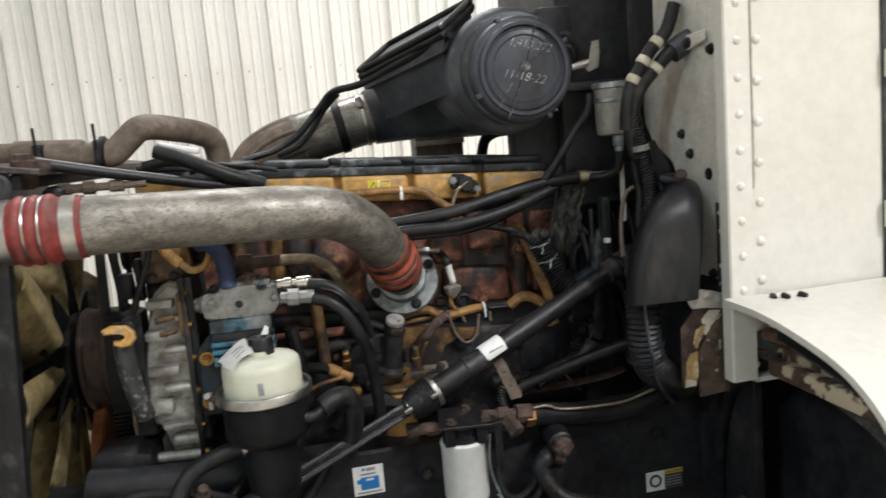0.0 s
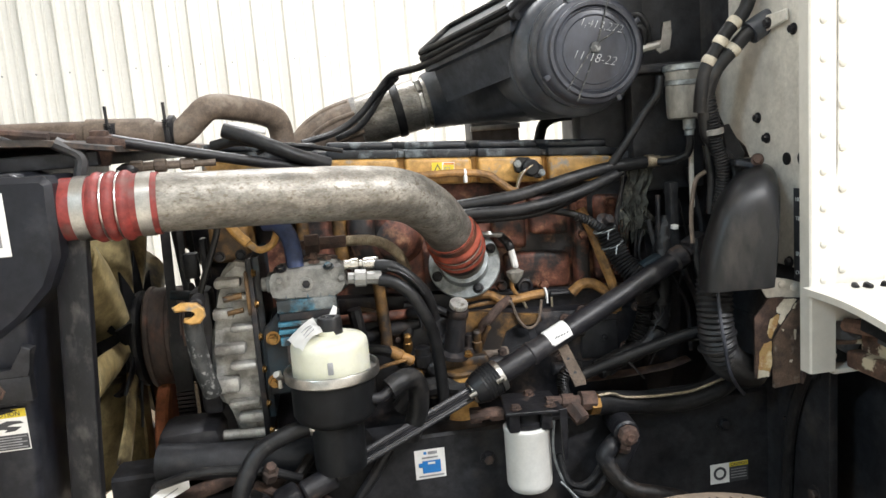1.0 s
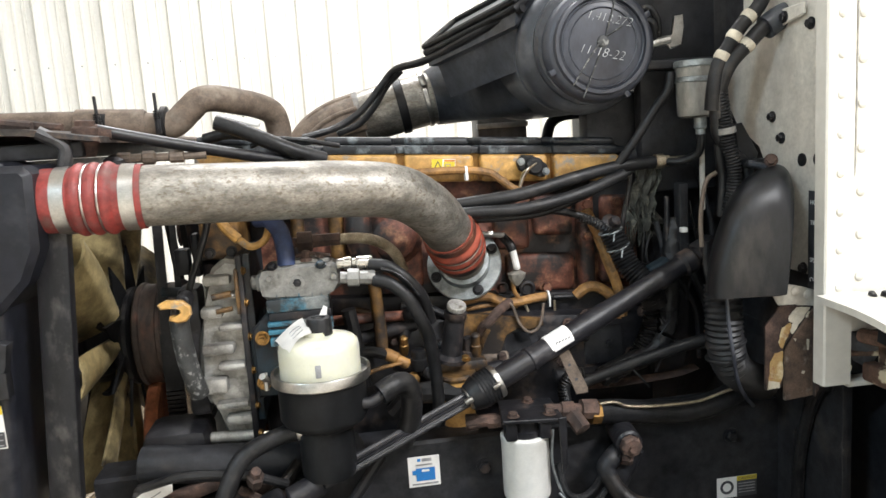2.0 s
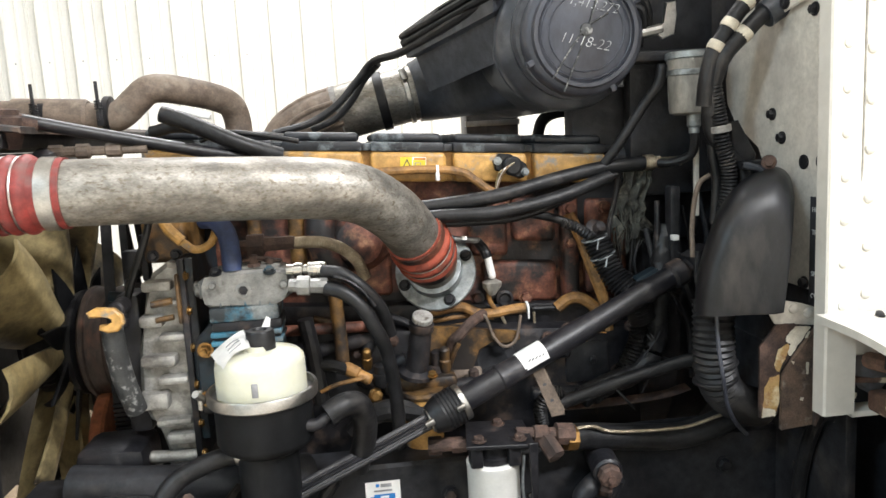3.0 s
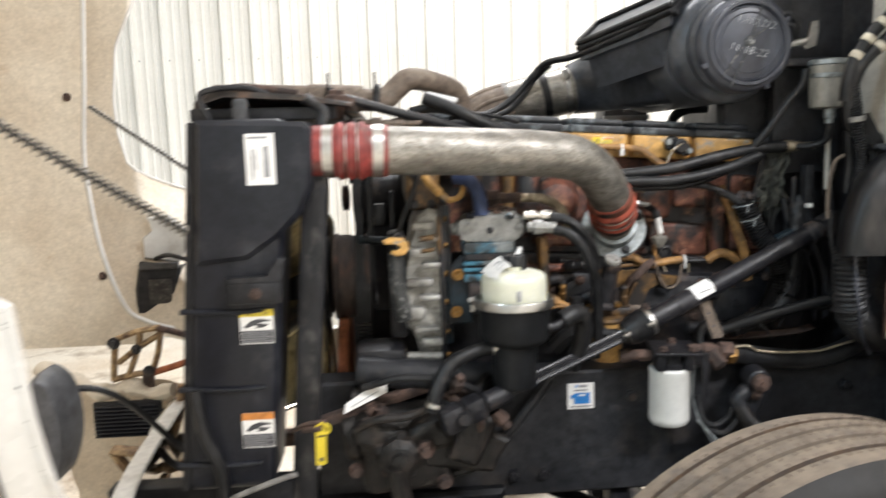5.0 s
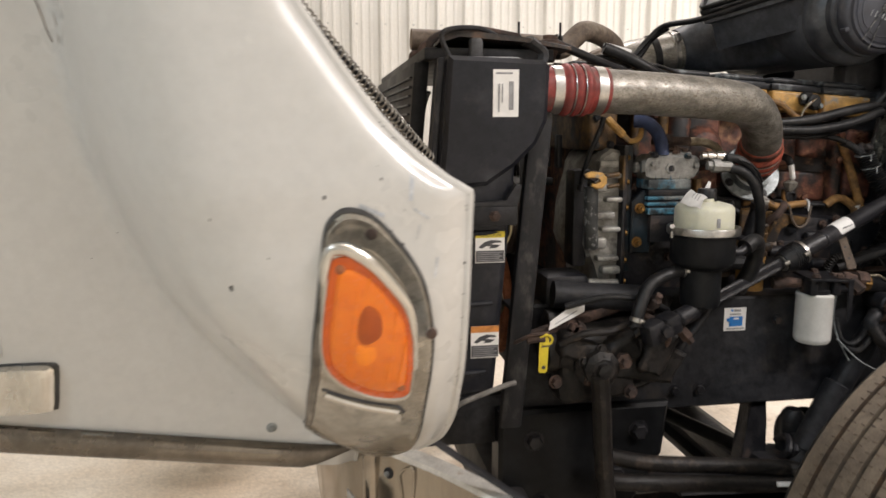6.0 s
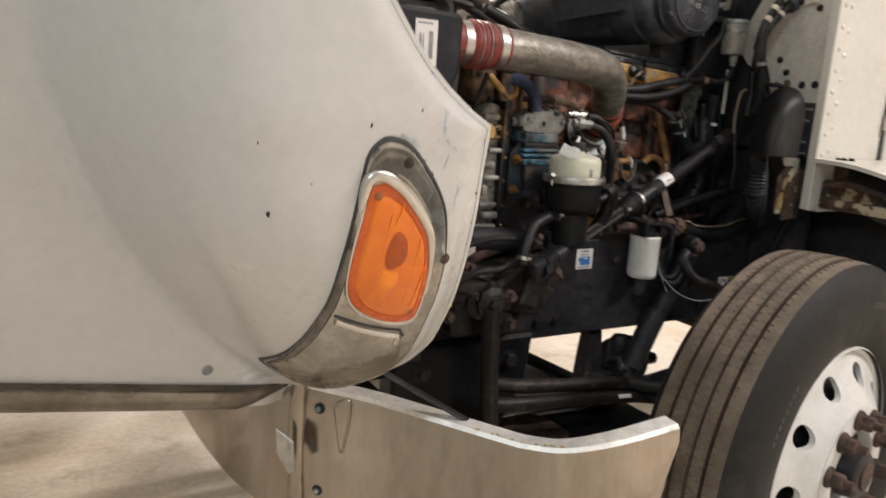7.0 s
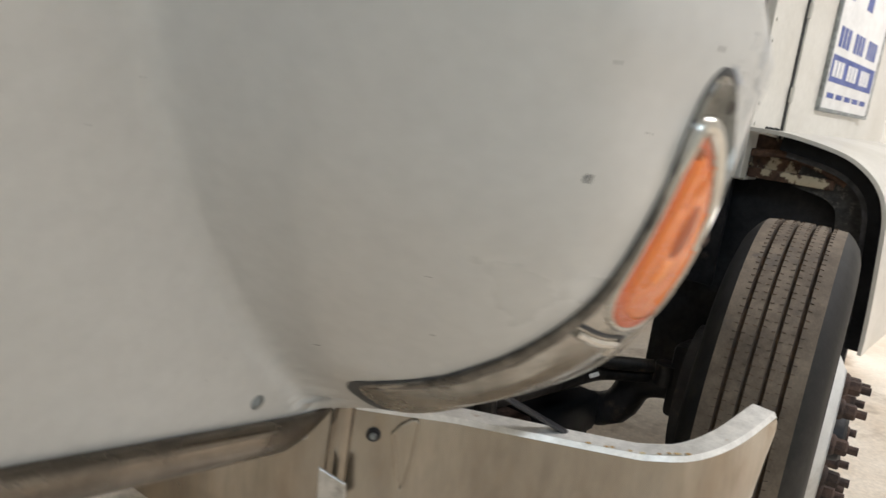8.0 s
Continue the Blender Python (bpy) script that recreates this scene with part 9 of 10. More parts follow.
strut = thing("radiator_stay", (-0.1, 1.52, 1.53), "black radiator stay rod with rubber end bushing", "rod")
b = bmesh.new()
hose(b, [(-0.205, 1.478, 1.599), (-0.089, 1.53, 1.568), (0.057, 1.60, 1.532), (0.14, 1.64, 1.515)], 0.0105, 12, 4)
part("rod", b, SHAFT_M, strut)
b = bmesh.new()
lathe(b, (-0.222, 1.472, 1.585), (0.05, 0, 1), [(0.014, -0.03), (0.022, -0.002), (0.022, 0.018), (0.016, 0.022), (0.016, 0.030), (0.010, 0.032)], 18)
part("bushing", b, RUST, strut)
b = bmesh.new()
lathe(b, (-0.214, 1.476, 1.598), (1, 0.45, -0.27), [(0.010, 0), (0.014, 0.004), (0.014, 0.03), (0.009, 0.034)], 12)
part("ferrule", b, RUST, strut)
hose_thing("upper_hose", [(-0.03, 1.62, 1.605), (0.01, 1.615, 1.590), (0.06, 1.605, 1.566), (0.11, 1.61, 1.542), (0.17, 1.63, 1.52)], 0.015, RUBBER, "black hose over the front of the engine", "hose", "upper hoses")
hose_thing("upper_hose", [(-0.06, 1.66, 1.575), (-0.01, 1.645, 1.582), (0.05, 1.64, 1.57), (0.10, 1.65, 1.548), (0.14, 1.66, 1.53)], 0.011, RUBBER, "thin black hose over the front of the engine", "hose", "upper hoses")
hose_thing("upper_hose", [(0.03, 1.63, 1.555), (0.07, 1.62, 1.566), (0.12, 1.62, 1.562), (0.20, 1.66, 1.545)], 0.005, RUBBER, "black lead over the front of the engine", "hose", "upper hoses")
tag = thing("plastic_sleeve", (0.0, 1.62, 1.59), "white plastic sleeve on the upper hose", "sleeve")
b = bmesh.new()
cbox(b, (0.015, 1.64, 1.606), (0.075, 0.02, 0.012), 0.004, (0, 14, 0))
part("sleeve", b, PAPER, tag)
rfit = thing("radiator_fittings", (-0.17, 1.52, 1.52), "row of grey pipe fittings beside the radiator", "fittings")
b = bmesh.new()
lathe(b, (-0.19, 1.53, 1.548), (1, 0.1, -0.02), [(0.012, 0), (0.012, 0.02), (0.009, 0.022), (0.009, 0.04), (0.013, 0.042), (0.013, 0.06), (0.008, 0.064), (0.008, 0.085), (0.012, 0.088), (0.012, 0.11), (0.007, 0.112), (0.007, 0.15)], 10)
part("fitting", b, PIPE_BROWN, rfit)
b = bmesh.new()
lathe(b, (-0.195, 1.53, 1.537), (0, -0.2, 1), [(0.020, -0.02), (0.024, 0), (0.020, 0.012), (0.010, 0.018)], 18)
part("tee", b, GREASE, rfit)
b = bmesh.new()
hose(b, [(-0.285, 1.44, 1.60), (-0.25, 1.45, 1.575), (-0.255, 1.45, 1.54)], 0.03, 10, 4, 0.4)
part("glaze", b, DUST_GREY, rfit)

# ---- stickers and tags ----
sticker("white_label", "white label with a blue jug on the frame rail", 0.279, 0.937, 0.062, 0.062, 1.4995,
        [(0.3, 0.07, 0.40, 0.16, LABEL_BLUE), (0.44, 0.07, 0.75, 0.17, INK_GREY), (0.24, 0.25, 0.76, 0.30, INK_GREY), (0.24, 0.38, 0.84, 0.80, LABEL_BLUE), (0.12, 0.44, 0.30, 0.58, LABEL_BLUE), (0.42, 0.43, 0.66, 0.50, PAPER), (0.1, 0.87, 0.92, 0.92, INK_GREY)], tilt=0.0)
st, ux, uz = sticker("caution_decal", "white and black caution decal on the frame rail", 0.918, 0.808, 0.088, 0.045, 1.4995, [(0.5, 0.0, 1.0, 0.22, LABEL_YELLOW), (0.5, 0.22, 1.0, 1.0, INK)] + [(0.54, 0.34 + 0.14 * k, 0.95, 0.38 + 0.14 * k, INK_GREY) for k in range(4)])
words("CAUTION", 0.0085, V(0.965, 1.498, 0.8002), ux, uz, INK, st)
b = bmesh.new()
lathe(b, (0.940, 1.4985, 0.786), (0, -1, 0), [(0.0095, 0), (0.0095, 0.0006), (0.0150, 0.0006), (0.0150, 0)], 28, caps=False)
part("ring_mark", b, INK, st)
ptag = thing("hanging_paper_tag", (-0.18, 1.40, 0.93), "white paper tag lying on the crossmember", "tag")
b = bmesh.new()
plate(b, [(0, 0), (0.102, 0.0), (0.108, 0.016), (0.095, 0.030), (0.012, 0.018)], (-0.232, 1.395, 0.930), (1, 0.15, 0.42), (-0.4, 0.1, 1), 0.001, 0)
part("paper", b, PAPER, ptag)
b = bmesh.new()
plate(b, [(0.02, 0.006), (0.085, 0.010), (0.085, 0.012), (0.02, 0.008)], (-0.232, 1.3938, 0.930), (1, 0.15, 0.42), (-0.4, 0.1, 1), 0.0006, 0)
part("print_line", b, INK_GREY, ptag)
bar = thing("support_bar", (-0.1, 1.45, 0.94), "rusty angled support bar in front of the engine", "bar")
b = bmesh.new()
box(b, (-0.18, -0.012, -0.012), (0.22, 0.012, 0.012), 0.003, 2, pose(-0.13, 1.44, 0.945, 0, -14, 8))
part("bar", b, RUST, bar)
for p in ((-0.16, 1.40, 0.925), (0.02, 1.41, 0.955)):
    b = bmesh.new()
    bolt(b, p, (0, -1, 0), 0.018, 0.016)
    part("bolt", b, RUST, bar)
ytag = thing("yellow_tag", (-0.272, 1.30, 0.86), "yellow plastic tag on a steel clip", "tag")
b = bmesh.new()
plate(b, [(-0.009, 0.0), (-0.005, -0.004), (0.008, -0.004), (0.012, 0.0), (0.015, 0.075), (0.011, 0.082), (-0.003, 0.080), (-0.007, 0.074)], (-0.276, 1.302, 0.864), (1, 0, 0), (0, 0, 1), 0.003, 0.0008)
yt = part("strip", b, LABEL_YELLOW, ytag)
b = bmesh.new()
lathe(b, (-0.273, 1.2985, 0.873), (0, -1, 0), [(0.0045, -0.001), (0.0045, 0.0004)], 12)
plate(b, [(0.0, 0.0), (0.016, 0.001), (0.016, 0.004), (0, 0.003)], (-0.279, 1.2985, 0.920), (1, 0, 0), (0, 0, 1), 0.0005, 0)
part("mark", b, INK, yt)
b = bmesh.new()
hose(b, [(-0.282, 1.299, 0.942), (-0.268, 1.296, 0.950), (-0.255, 1.298, 0.940), (-0.258, 1.300, 0.928), (-0.276, 1.299, 0.926)], 0.003, 8, 5)
part("loop", b, LABEL_YELLOW, yt)
b = bmesh.new()
cyl(b, (-0.31, 1.31, 0.935), (-0.27, 1.30, 0.940), 0.008, n=10, bev=0.002)
hose(b, [(-0.33, 1.33, 0.925), (-0.30, 1.31, 0.945), (-0.26, 1.305, 0.950)], 0.012, 8, 4, 0.4)
part("clip", b, RUST, ytag)


# ---- lamp, trim and marker on the hood ----
def on_hood(x, z, off=0.0):
    """A point on the near hood side, lifted off it by that much."""
    dx = (hood_y(x + 0.004, z) - hood_y(x - 0.004, z)) / 0.008
    dz = (hood_y(x, z + 0.004) - hood_y(x, z - 0.004)) / 0.008
    return V(x, hood_y(x, z), z) + V(dx, -1, dz).normalized() * off


def ring_of(pts, n=72):
    """A closed smooth outline in equal steps."""
    line = spline([(x, 0, z) for x, z in pts + pts[:3]], 10)[10:-10]
    line = line[:10 * len(pts) + 1]
    total = sum((q - p).length for p, q in zip(line, line[1:]))
    return even(line, total / n)[:n]


def hood_pad(b, outline, prof, centre):
    """A pad on the hood with that outline; prof: shares of the way to the centre with the height."""
    rings = [[on_hood(p.x + (centre[0] - p.x) * s, p.z + (centre[1] - p.z) * s, h) for p in outline] for s, h in prof]
    skin(b, rings)
    return b


signal = thing("turn_signal", on_hood(-0.69, 1.05), "amber turn signal lamp in a weathered chrome bezel on the hood", "turn signal")
BEZEL = ring_of([(-0.723, 1.304), (-0.693, 1.295), (-0.665, 1.268), (-0.640, 1.235), (-0.622, 1.200), (-0.611, 1.155), (-0.606, 1.110), (-0.607, 1.060), (-0.610, 1.015), (-0.612, 0.960), (-0.612, 0.900), (-0.618, 0.848), (-0.642, 0.806), (-0.690, 0.792), (-0.755, 0.832), (-0.792, 0.868), (-0.797, 0.896), (-0.789, 0.953), (-0.784, 1.013), (-0.778, 1.061), (-0.774, 1.115), (-0.768, 1.164), (-0.762, 1.216), (-0.757, 1.256), (-0.752, 1.281), (-0.740, 1.297)], 120)
LENS = ring_of([(-0.745, 1.234), (-0.732, 1.241), (-0.718, 1.238), (-0.694, 1.222), (-0.671, 1.197), (-0.650, 1.167), (-0.641, 1.136), (-0.636, 1.090), (-0.637, 1.051), (-0.641, 1.028), (-0.657, 1.022), (-0.689, 1.027), (-0.728, 1.047), (-0.751, 1.074), (-0.759, 1.106), (-0.758, 1.146), (-0.753, 1.188)], 90)
b = bmesh.new()
hood_pad(b, BEZEL, [(-0.012, -0.004), (-0.012, 0.0015), (0.008, 0.003), (0.02, 0.002)], (-0.69, 1.04))
part("gasket", b, PUTTY, signal, "black rubber gasket")
b = bmesh.new()
hood_pad(b, BEZEL, [(0.015, -0.004), (0.015, 0.002), (0.04, 0.0055), (0.07, 0.007), (0.12, 0.0065), (0.18, 0.0052), (0.24, 0.0046)] + [(0.30 + 0.0745 * k, 0.0046) for k in range(10)], (-0.69, 1.04))
bezel = part("bezel", b, BEZEL_M, signal, "dull weathered chrome bezel", 50)
b = bmesh.new()
hood_pad(b, LENS, [(-0.09, 0.001), (-0.09, 0.005), (-0.055, 0.0085), (-0.02, 0.0085), (0.0, 0.006)], (-0.69, 1.12))
part("lens_rim", b, CHROME, signal, "bright chrome rim")
b = bmesh.new()
hood_pad(b, LENS, [(0.0, 0.002), (0.0, 0.0072), (0.04, 0.0078), (0.13, 0.0082), (0.155, 0.0105), (0.2, 0.0115), (0.3, 0.0122), (0.6, 0.0132), (0.97, 0.0136)], (-0.69, 1.12))
lens_part = part("lens", b, AMBER, signal, "orange plastic lens", 50)
b = bmesh.new()
hood_pad(b, LENS, [(-0.004, 0.004), (-0.004, 0.0076), (0.05, 0.0092), (0.125, 0.0095), (0.135, 0.0080)], (-0.69, 1.12))
part("border", b, AMBER_RED, lens_part, "darker red-orange border")
# the dimple's dark top and bright bottom are shade and glint in colour
b = bmesh.new()
hood_pad(b, ring_of([(-0.699, 1.176), (-0.686, 1.168), (-0.679, 1.150), (-0.680, 1.130), (-0.690, 1.119), (-0.704, 1.116), (-0.713, 1.126), (-0.713, 1.150), (-0.708, 1.168)], 40), [(0.0, 0.0126), (0.10, 0.0137), (0.97, 0.0139)], (-0.696, 1.146))
part("bulb_shade", b, AMBER_DEEP, lens_part, "painted shade in the upper half of the lens dimple")
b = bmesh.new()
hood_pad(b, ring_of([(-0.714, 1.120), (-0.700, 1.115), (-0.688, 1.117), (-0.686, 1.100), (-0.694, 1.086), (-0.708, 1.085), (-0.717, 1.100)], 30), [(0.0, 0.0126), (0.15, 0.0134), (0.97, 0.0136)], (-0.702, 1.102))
part("bulb_glint", b, AMBER_GLINT, lens_part, "painted golden glint in the lower half of the lens dimple")
# flutes in the glint colour, so that they read as bright streaks
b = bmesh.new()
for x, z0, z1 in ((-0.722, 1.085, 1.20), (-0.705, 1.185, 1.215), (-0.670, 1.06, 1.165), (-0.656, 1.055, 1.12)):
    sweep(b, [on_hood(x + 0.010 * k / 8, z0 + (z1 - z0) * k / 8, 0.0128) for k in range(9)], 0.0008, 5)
part("flute", b, AMBER_GLINT, lens_part, "moulded flutes painted pale as bright streaks")
# bright arch over the lens, and the outer wall coloured as a dark reflection
b = bmesh.new()
arch = LENS[-9:] + [p for i, p in enumerate(LENS) if p.z > 1.07 and i < len(LENS) // 2]
sweep(b, [on_hood(p.x + (p.x + 0.69) * 0.10, p.z + (p.z - 1.12) * 0.105, 0.006) for p in arch], lambda s_, l: 0.0025 + 0.0080 * math.sin(math.pi * (min(1, s_ * 1.02)) ** 0.62), 12)
part("chrome_arch", b, CHROME, signal, "bright chrome arch over the lens")
b = bmesh.new()
wall_line = [p for i, p in enumerate(BEZEL) if i > len(BEZEL) // 2 and p.x < -0.742 and p.z > 0.862]
sweep(b, [on_hood(p.x + 0.007, p.z, 0.002) for p in wall_line], lambda s_, l: 0.003 + 0.0055 * math.sin(math.pi * min(1, s_ * 1.1)), 12)
part("outer_wall", b, DARK_REFLECTION, bezel, "chrome outer wall with a dark reflection painted in")
# fine ridges round the upper end of the bezel
b = bmesh.new()
for i, p in enumerate(BEZEL):
    q = BEZEL[(i + 1) % len(BEZEL)]
    for f in (0.0, 0.25, 0.5, 0.75):
        x, z = p.x + (q.x - p.x) * f, p.z + (q.z - p.z) * f
        if z > 1.12 and x > -0.765 + 0.25 * (1.30 - z):
            cx, cz = -0.695, 1.13
            sweep(b, [on_hood(x + (cx - x) * s_, z + (cz - z) * s_, 0.0064) for s_ in (0.06, 0.13, 0.20, 0.27)], 0.0013, 4)
part("ridge_band", b, RIDGE_M, bezel, "band of fine ridges")
for x, z in ((-0.735, 1.226), (-0.651, 1.043)):
    b = bmesh.new()
    p = on_hood(x, z, 0.0085)
    lathe(b, p, on_hood(x, z, 0.03) - p, [(0.0065, -0.003), (0.0065, 0.002), (0.004, 0.0035)], 14)
    part("lens_screw", b, RUST_ORANGE, signal)
for x, z in ((-0.694, 1.272), (-0.611, 1.126)):
    b = bmesh.new()
    p = on_hood(x, z, 0.005)
    lathe(b, p, on_hood(x, z, 0.03) - p, [(0.0085, -0.003), (0.0085, 0.002), (0.005, 0.004)], 14)
    part("bezel_screw", b, RUST, signal)
b = bmesh.new()
sweep(b, [on_hood(-0.758 + 0.105 * k / 12, 1.026 - 0.035 * k / 12 - 0.004 * math.sin(math.pi * k / 12), 0.005) for k in range(13)] + [on_hood(-0.649, 0.985, 0.004), on_hood(-0.649, 0.974, 0.003)], 0.0055, 8)
part("groove_bead", b, CHROME, signal)
b = bmesh.new()
sweep(b, [on_hood(-0.762 + 0.110 * k / 12, 1.037 - 0.035 * k / 12 - 0.004 * math.sin(math.pi * k / 12), 0.004) for k in range(13)] + [on_hood(-0.643, 0.990, 0.004)], 0.0030, 8)
part("groove", b, INK, signal)

# chrome strip along the hood's lower edge, ending in a point
b = bmesh.new()
rows = []
for k in range(45):
    x = -0.690 - 0.03 * k
    grow = smooth_step(-0.68, -0.82, x)
    top = 0.750 + 0.22 * (-0.70 - x)
    p, q = on_hood(x, top), on_hood(x - 0.01, top)
    d = (q - p).normalized()
    out = V(d.y, -d.x, 0).normalized()
    if out.y > 0:
        out = -out
    mid = p + out * 0.004 + V(0, 0, -0.026 * grow)
    rows.append([mid + out * (0.004 + 0.012 * grow) * math.cos(a) + V(0, 0, (0.003 + 0.023 * grow) * math.sin(a)) for a in [2 * math.pi * i / 16 for i in range(16)]])
skin(b, rows)
solo("hood_trim", b, TRIM_M, "dull chrome trim strip along the bottom of the hood", "trim strip")

marker = thing("marker_lamp", on_hood(-1.36, 0.957), "chrome rectangular marker lamp on the hood side", "marker lamp")
BOXED = ring_of([(-1.229, 0.985), (-1.233, 0.95), (-1.238, 0.920), (-1.250, 0.909), (-1.36, 0.914), (-1.47, 0.920), (-1.482, 0.932), (-1.478, 0.970), (-1.472, 1.000), (-1.46, 1.010), (-1.35, 1.004), (-1.240, 0.998)], 80)
b = bmesh.new()
hood_pad(b, BOXED, [(-0.05, -0.003), (-0.05, 0.003), (0.0, 0.004)], (-1.36, 0.957))
part("gasket", b, PUTTY, marker, "black rubber border")
b = bmesh.new()
hood_pad(b, BOXED, [(0.0, 0.0), (0.0, 0.012), (0.06, 0.018), (0.2, 0.020), (0.9, 0.022)], (-1.36, 0.957))
part("housing", b, CHROME, marker, "chrome lamp housing")

b = bmesh.new()
p = on_hood(-0.866, 0.818, 0.0)
nrm = on_hood(-0.866, 0.818, 1.0) - p
a_, u_, w_ = basis(nrm)
lathe(b, p, nrm, [(0.011, -0.003), (0.011, 0.001), (0.009, 0.002)], 16)
lathe(b, p, nrm, [(0.0065, 0.001), (0.0065, 0.0045), (0.005, 0.005)], 4)
solo("hood_bolt", b, GALV, "small grey bolt through the hood side", "bolt")

# chips and scuffs in the paint
rng = random.Random(21)
b = bmesh.new()
chips = [(-0.878, 1.197, 0.006), (-0.753, 1.320, 0.004), (-0.680, 1.343, 0.003), (-0.898, 1.292, 0.0025), (-0.827, 1.24, 0.0025), (-0.668, 1.272, 0.0055), (-0.677, 1.279, 0.0045), (-0.652, 1.254, 0.0045), (-0.652, 1.388, 0.003)]
for k in range(16):
    chips.append((-0.60 - 0.75 * rng.random() ** 1.5, rng.uniform(0.86, 1.5), rng.uniform(0.0007, 0.0018)))
for k in range(22):
    z = rng.uniform(0.80, 1.42)
    chips.append((hood_edge(z) - rng.uniform(0.001, 0.004), z, rng.uniform(0.0012, 0.0032)))
for x, z, r in chips:
    if x > hood_edge(z) - 0.0008:
        continue
    n = 7
    rr = [r * rng.uniform(0.5, 1.0) for _ in range(n)]
    lo = [b.verts.new(on_hood(x + rr[i] * math.cos(2 * math.pi * i / n) * 0.6, z + rr[i] * math.sin(2 * math.pi * i / n), 0.0006)) for i in range(n)]
    b.faces.new(lo)
tagged(part("paint_chip", b, GREASE), "dark chips in the white hood paint", "paint chips", kind="stuff")
b = bmesh.new()
for x, z, w, h, lean in ((-0.709, 1.309, 0.032, 0.006, -0.014), (-0.644, 1.314, 0.005, 0.034, 0.001), (-0.609, 1.206, 0.003, 0.030, 0.003), (-0.637, 1.303, 0.020, 0.003, -0.014), (-0.634, 1.262, 0.0015, 0.020, 0.004)):
    if x + w > hood_edge(z) - 0.004:
        x = hood_edge(z) - 0.006 - w
    n = 6
    up = [b.verts.new(on_hood(x + w * i / n if w > h else x + w + lean * i / n, z + lean * i / n + h / 2 if w > h else z + h * i / n, 0.0005)) for i in range(n + 1)]
    dn = [b.verts.new(on_hood(x + w * i / n if w > h else x + lean * i / n, z + lean * i / n - h / 2 if w > h else z + h * i / n, 0.0005)) for i in range(n + 1)]
    for i in range(n):
        b.faces.new((up[i], up[i + 1], dn[i + 1], dn[i]))
tagged(part("paint_scuff", b, SCUFF), "bluish grey scuffs on the hood paint", "scuffs", kind="stuff")

# a brown hairline crack in the paint and pale tape beside the marker lamp
b = bmesh.new()
sweep(b, [on_hood(x, z, 0.0003) for x, z in ((-1.176, 1.615), (-1.168, 1.590), (-1.163, 1.569), (-1.160, 1.552), (-1.153, 1.532), (-1.146, 1.522), (-1.143, 1.530), (-1.141, 1.560), (-1.146, 1.590))], 0.0011, 5)
tagged(part("paint_crack", b, PIPE_BROWN), "brown hairline crack in the hood paint", "crack", kind="stuff")
for z0, z1, x1 in ((1.166, 1.227, -1.306), (1.127, 1.145, -1.301), (1.020, 1.077, -1.304)):
    b = bmesh.new()
    grid = [[b.verts.new(on_hood(x1 - 0.012 * i, z0 + (z1 - z0) * j / 3, 0.0006)) for j in range(4)] for i in range(10)]
    for r0, r1 in zip(grid, grid[1:]):
        for i in range(3):
            b.faces.new((r0[i], r0[i + 1], r1[i + 1], r1[i]))
    bmesh.ops.solidify(b, geom=b.faces, thickness=0.0004)
    solo("tape_strip", b, TAPE_WHITE, "strip of white tape on the hood side", "tape", "strips of tape on the hood")

# ---- inside of the hood ----
liner = thing("hood_inner_panel", (-1.3, 2.6, 0.85), "stained cream fibreglass inner panel of the hood", "hood panel")
curve = spline([(-1.10, 0, 2.6), (-1.135, 0, 2.2), (-1.150, 0, 2.03), (-1.172, 0, 1.75), (-1.195, 0, 1.50), (-1.190, 0, 1.357), (-1.165, 0, 1.15), (-1.10, 0, 0.944), (-1.02, 0, 0.882), (-0.93, 0, 0.852)], 8)
b = bmesh.new()
plate(b, [(p.x, p.z) for p in curve] + [(-1.05, 0.80), (-1.72, 0.80), (-1.72, 2.6)], (0, 2.612, 0), (1, 0, 0), (0, 0, 1), 0.012, 0)
part("panel", b, CREAM, liner)
b = bmesh.new()
sweep(b, [(p.x, 2.598, p.z) for p in curve], 0.008, 10)
part("edge_bead", b, HOOD_PAINT, liner, "white painted edge bead")
for x, z in ((-1.235, 1.70), (-1.17, 1.06)):
    b = bmesh.new()
    bolt(b, (x, 2.599, z), (0, -1, 0), 0.011, 0.012)
    part("bolt", b, RUST, liner)
for pts in ([(-0.985, 0.752, 1.812), (-0.80, 1.0, 1.62), (-0.66, 1.18, 1.478), (-0.505, 1.37, 1.325)], [(-1.16, 2.598, 1.666), (-0.95, 2.6, 1.515), (-0.743, 2.6, 1.365), (-0.52, 2.61, 1.21)]):
    cable = thing("stay_cable", pts[-1], "grey steel stay cable inside a coiled spring sleeve", "cable", "hood stay cables")
    b = bmesh.new()
    hose(b, pts, 0.0045, 8, 6)
    part("cable", b, FRAME_BLACK, cable)
    line = even(spline(pts, 12), 0.0022)
    d = (line[-1] - line[0]).normalized()
    a_, u_, w_ = basis(d)
    b = bmesh.new()
    sweep(b, [p + (u_ * math.cos(0.98 * k) + w_ * math.sin(0.98 * k)) * 0.0105 for k, p in enumerate(line)], 0.0024, 5)
    part("coil_sleeve", b, TUBE_METAL, cable)
headlamp = thing("headlamp_housing", (-1.07, 2.9, 0.85), "dark headlamp housing with a silver reflector back", "headlamp")
b = bmesh.new()
plate(b, [(0.0, 0.0), (0.147, -0.022), (0.185, 0.190), (0.024, 0.212), (0.0, 0.10)], (-1.146, 2.93, 0.857), (1, 0, 0), (0, 0, 1), 0.09, 0.012)
hl = part("housing", b, FRAME_BLACK, headlamp)
b = bmesh.new()
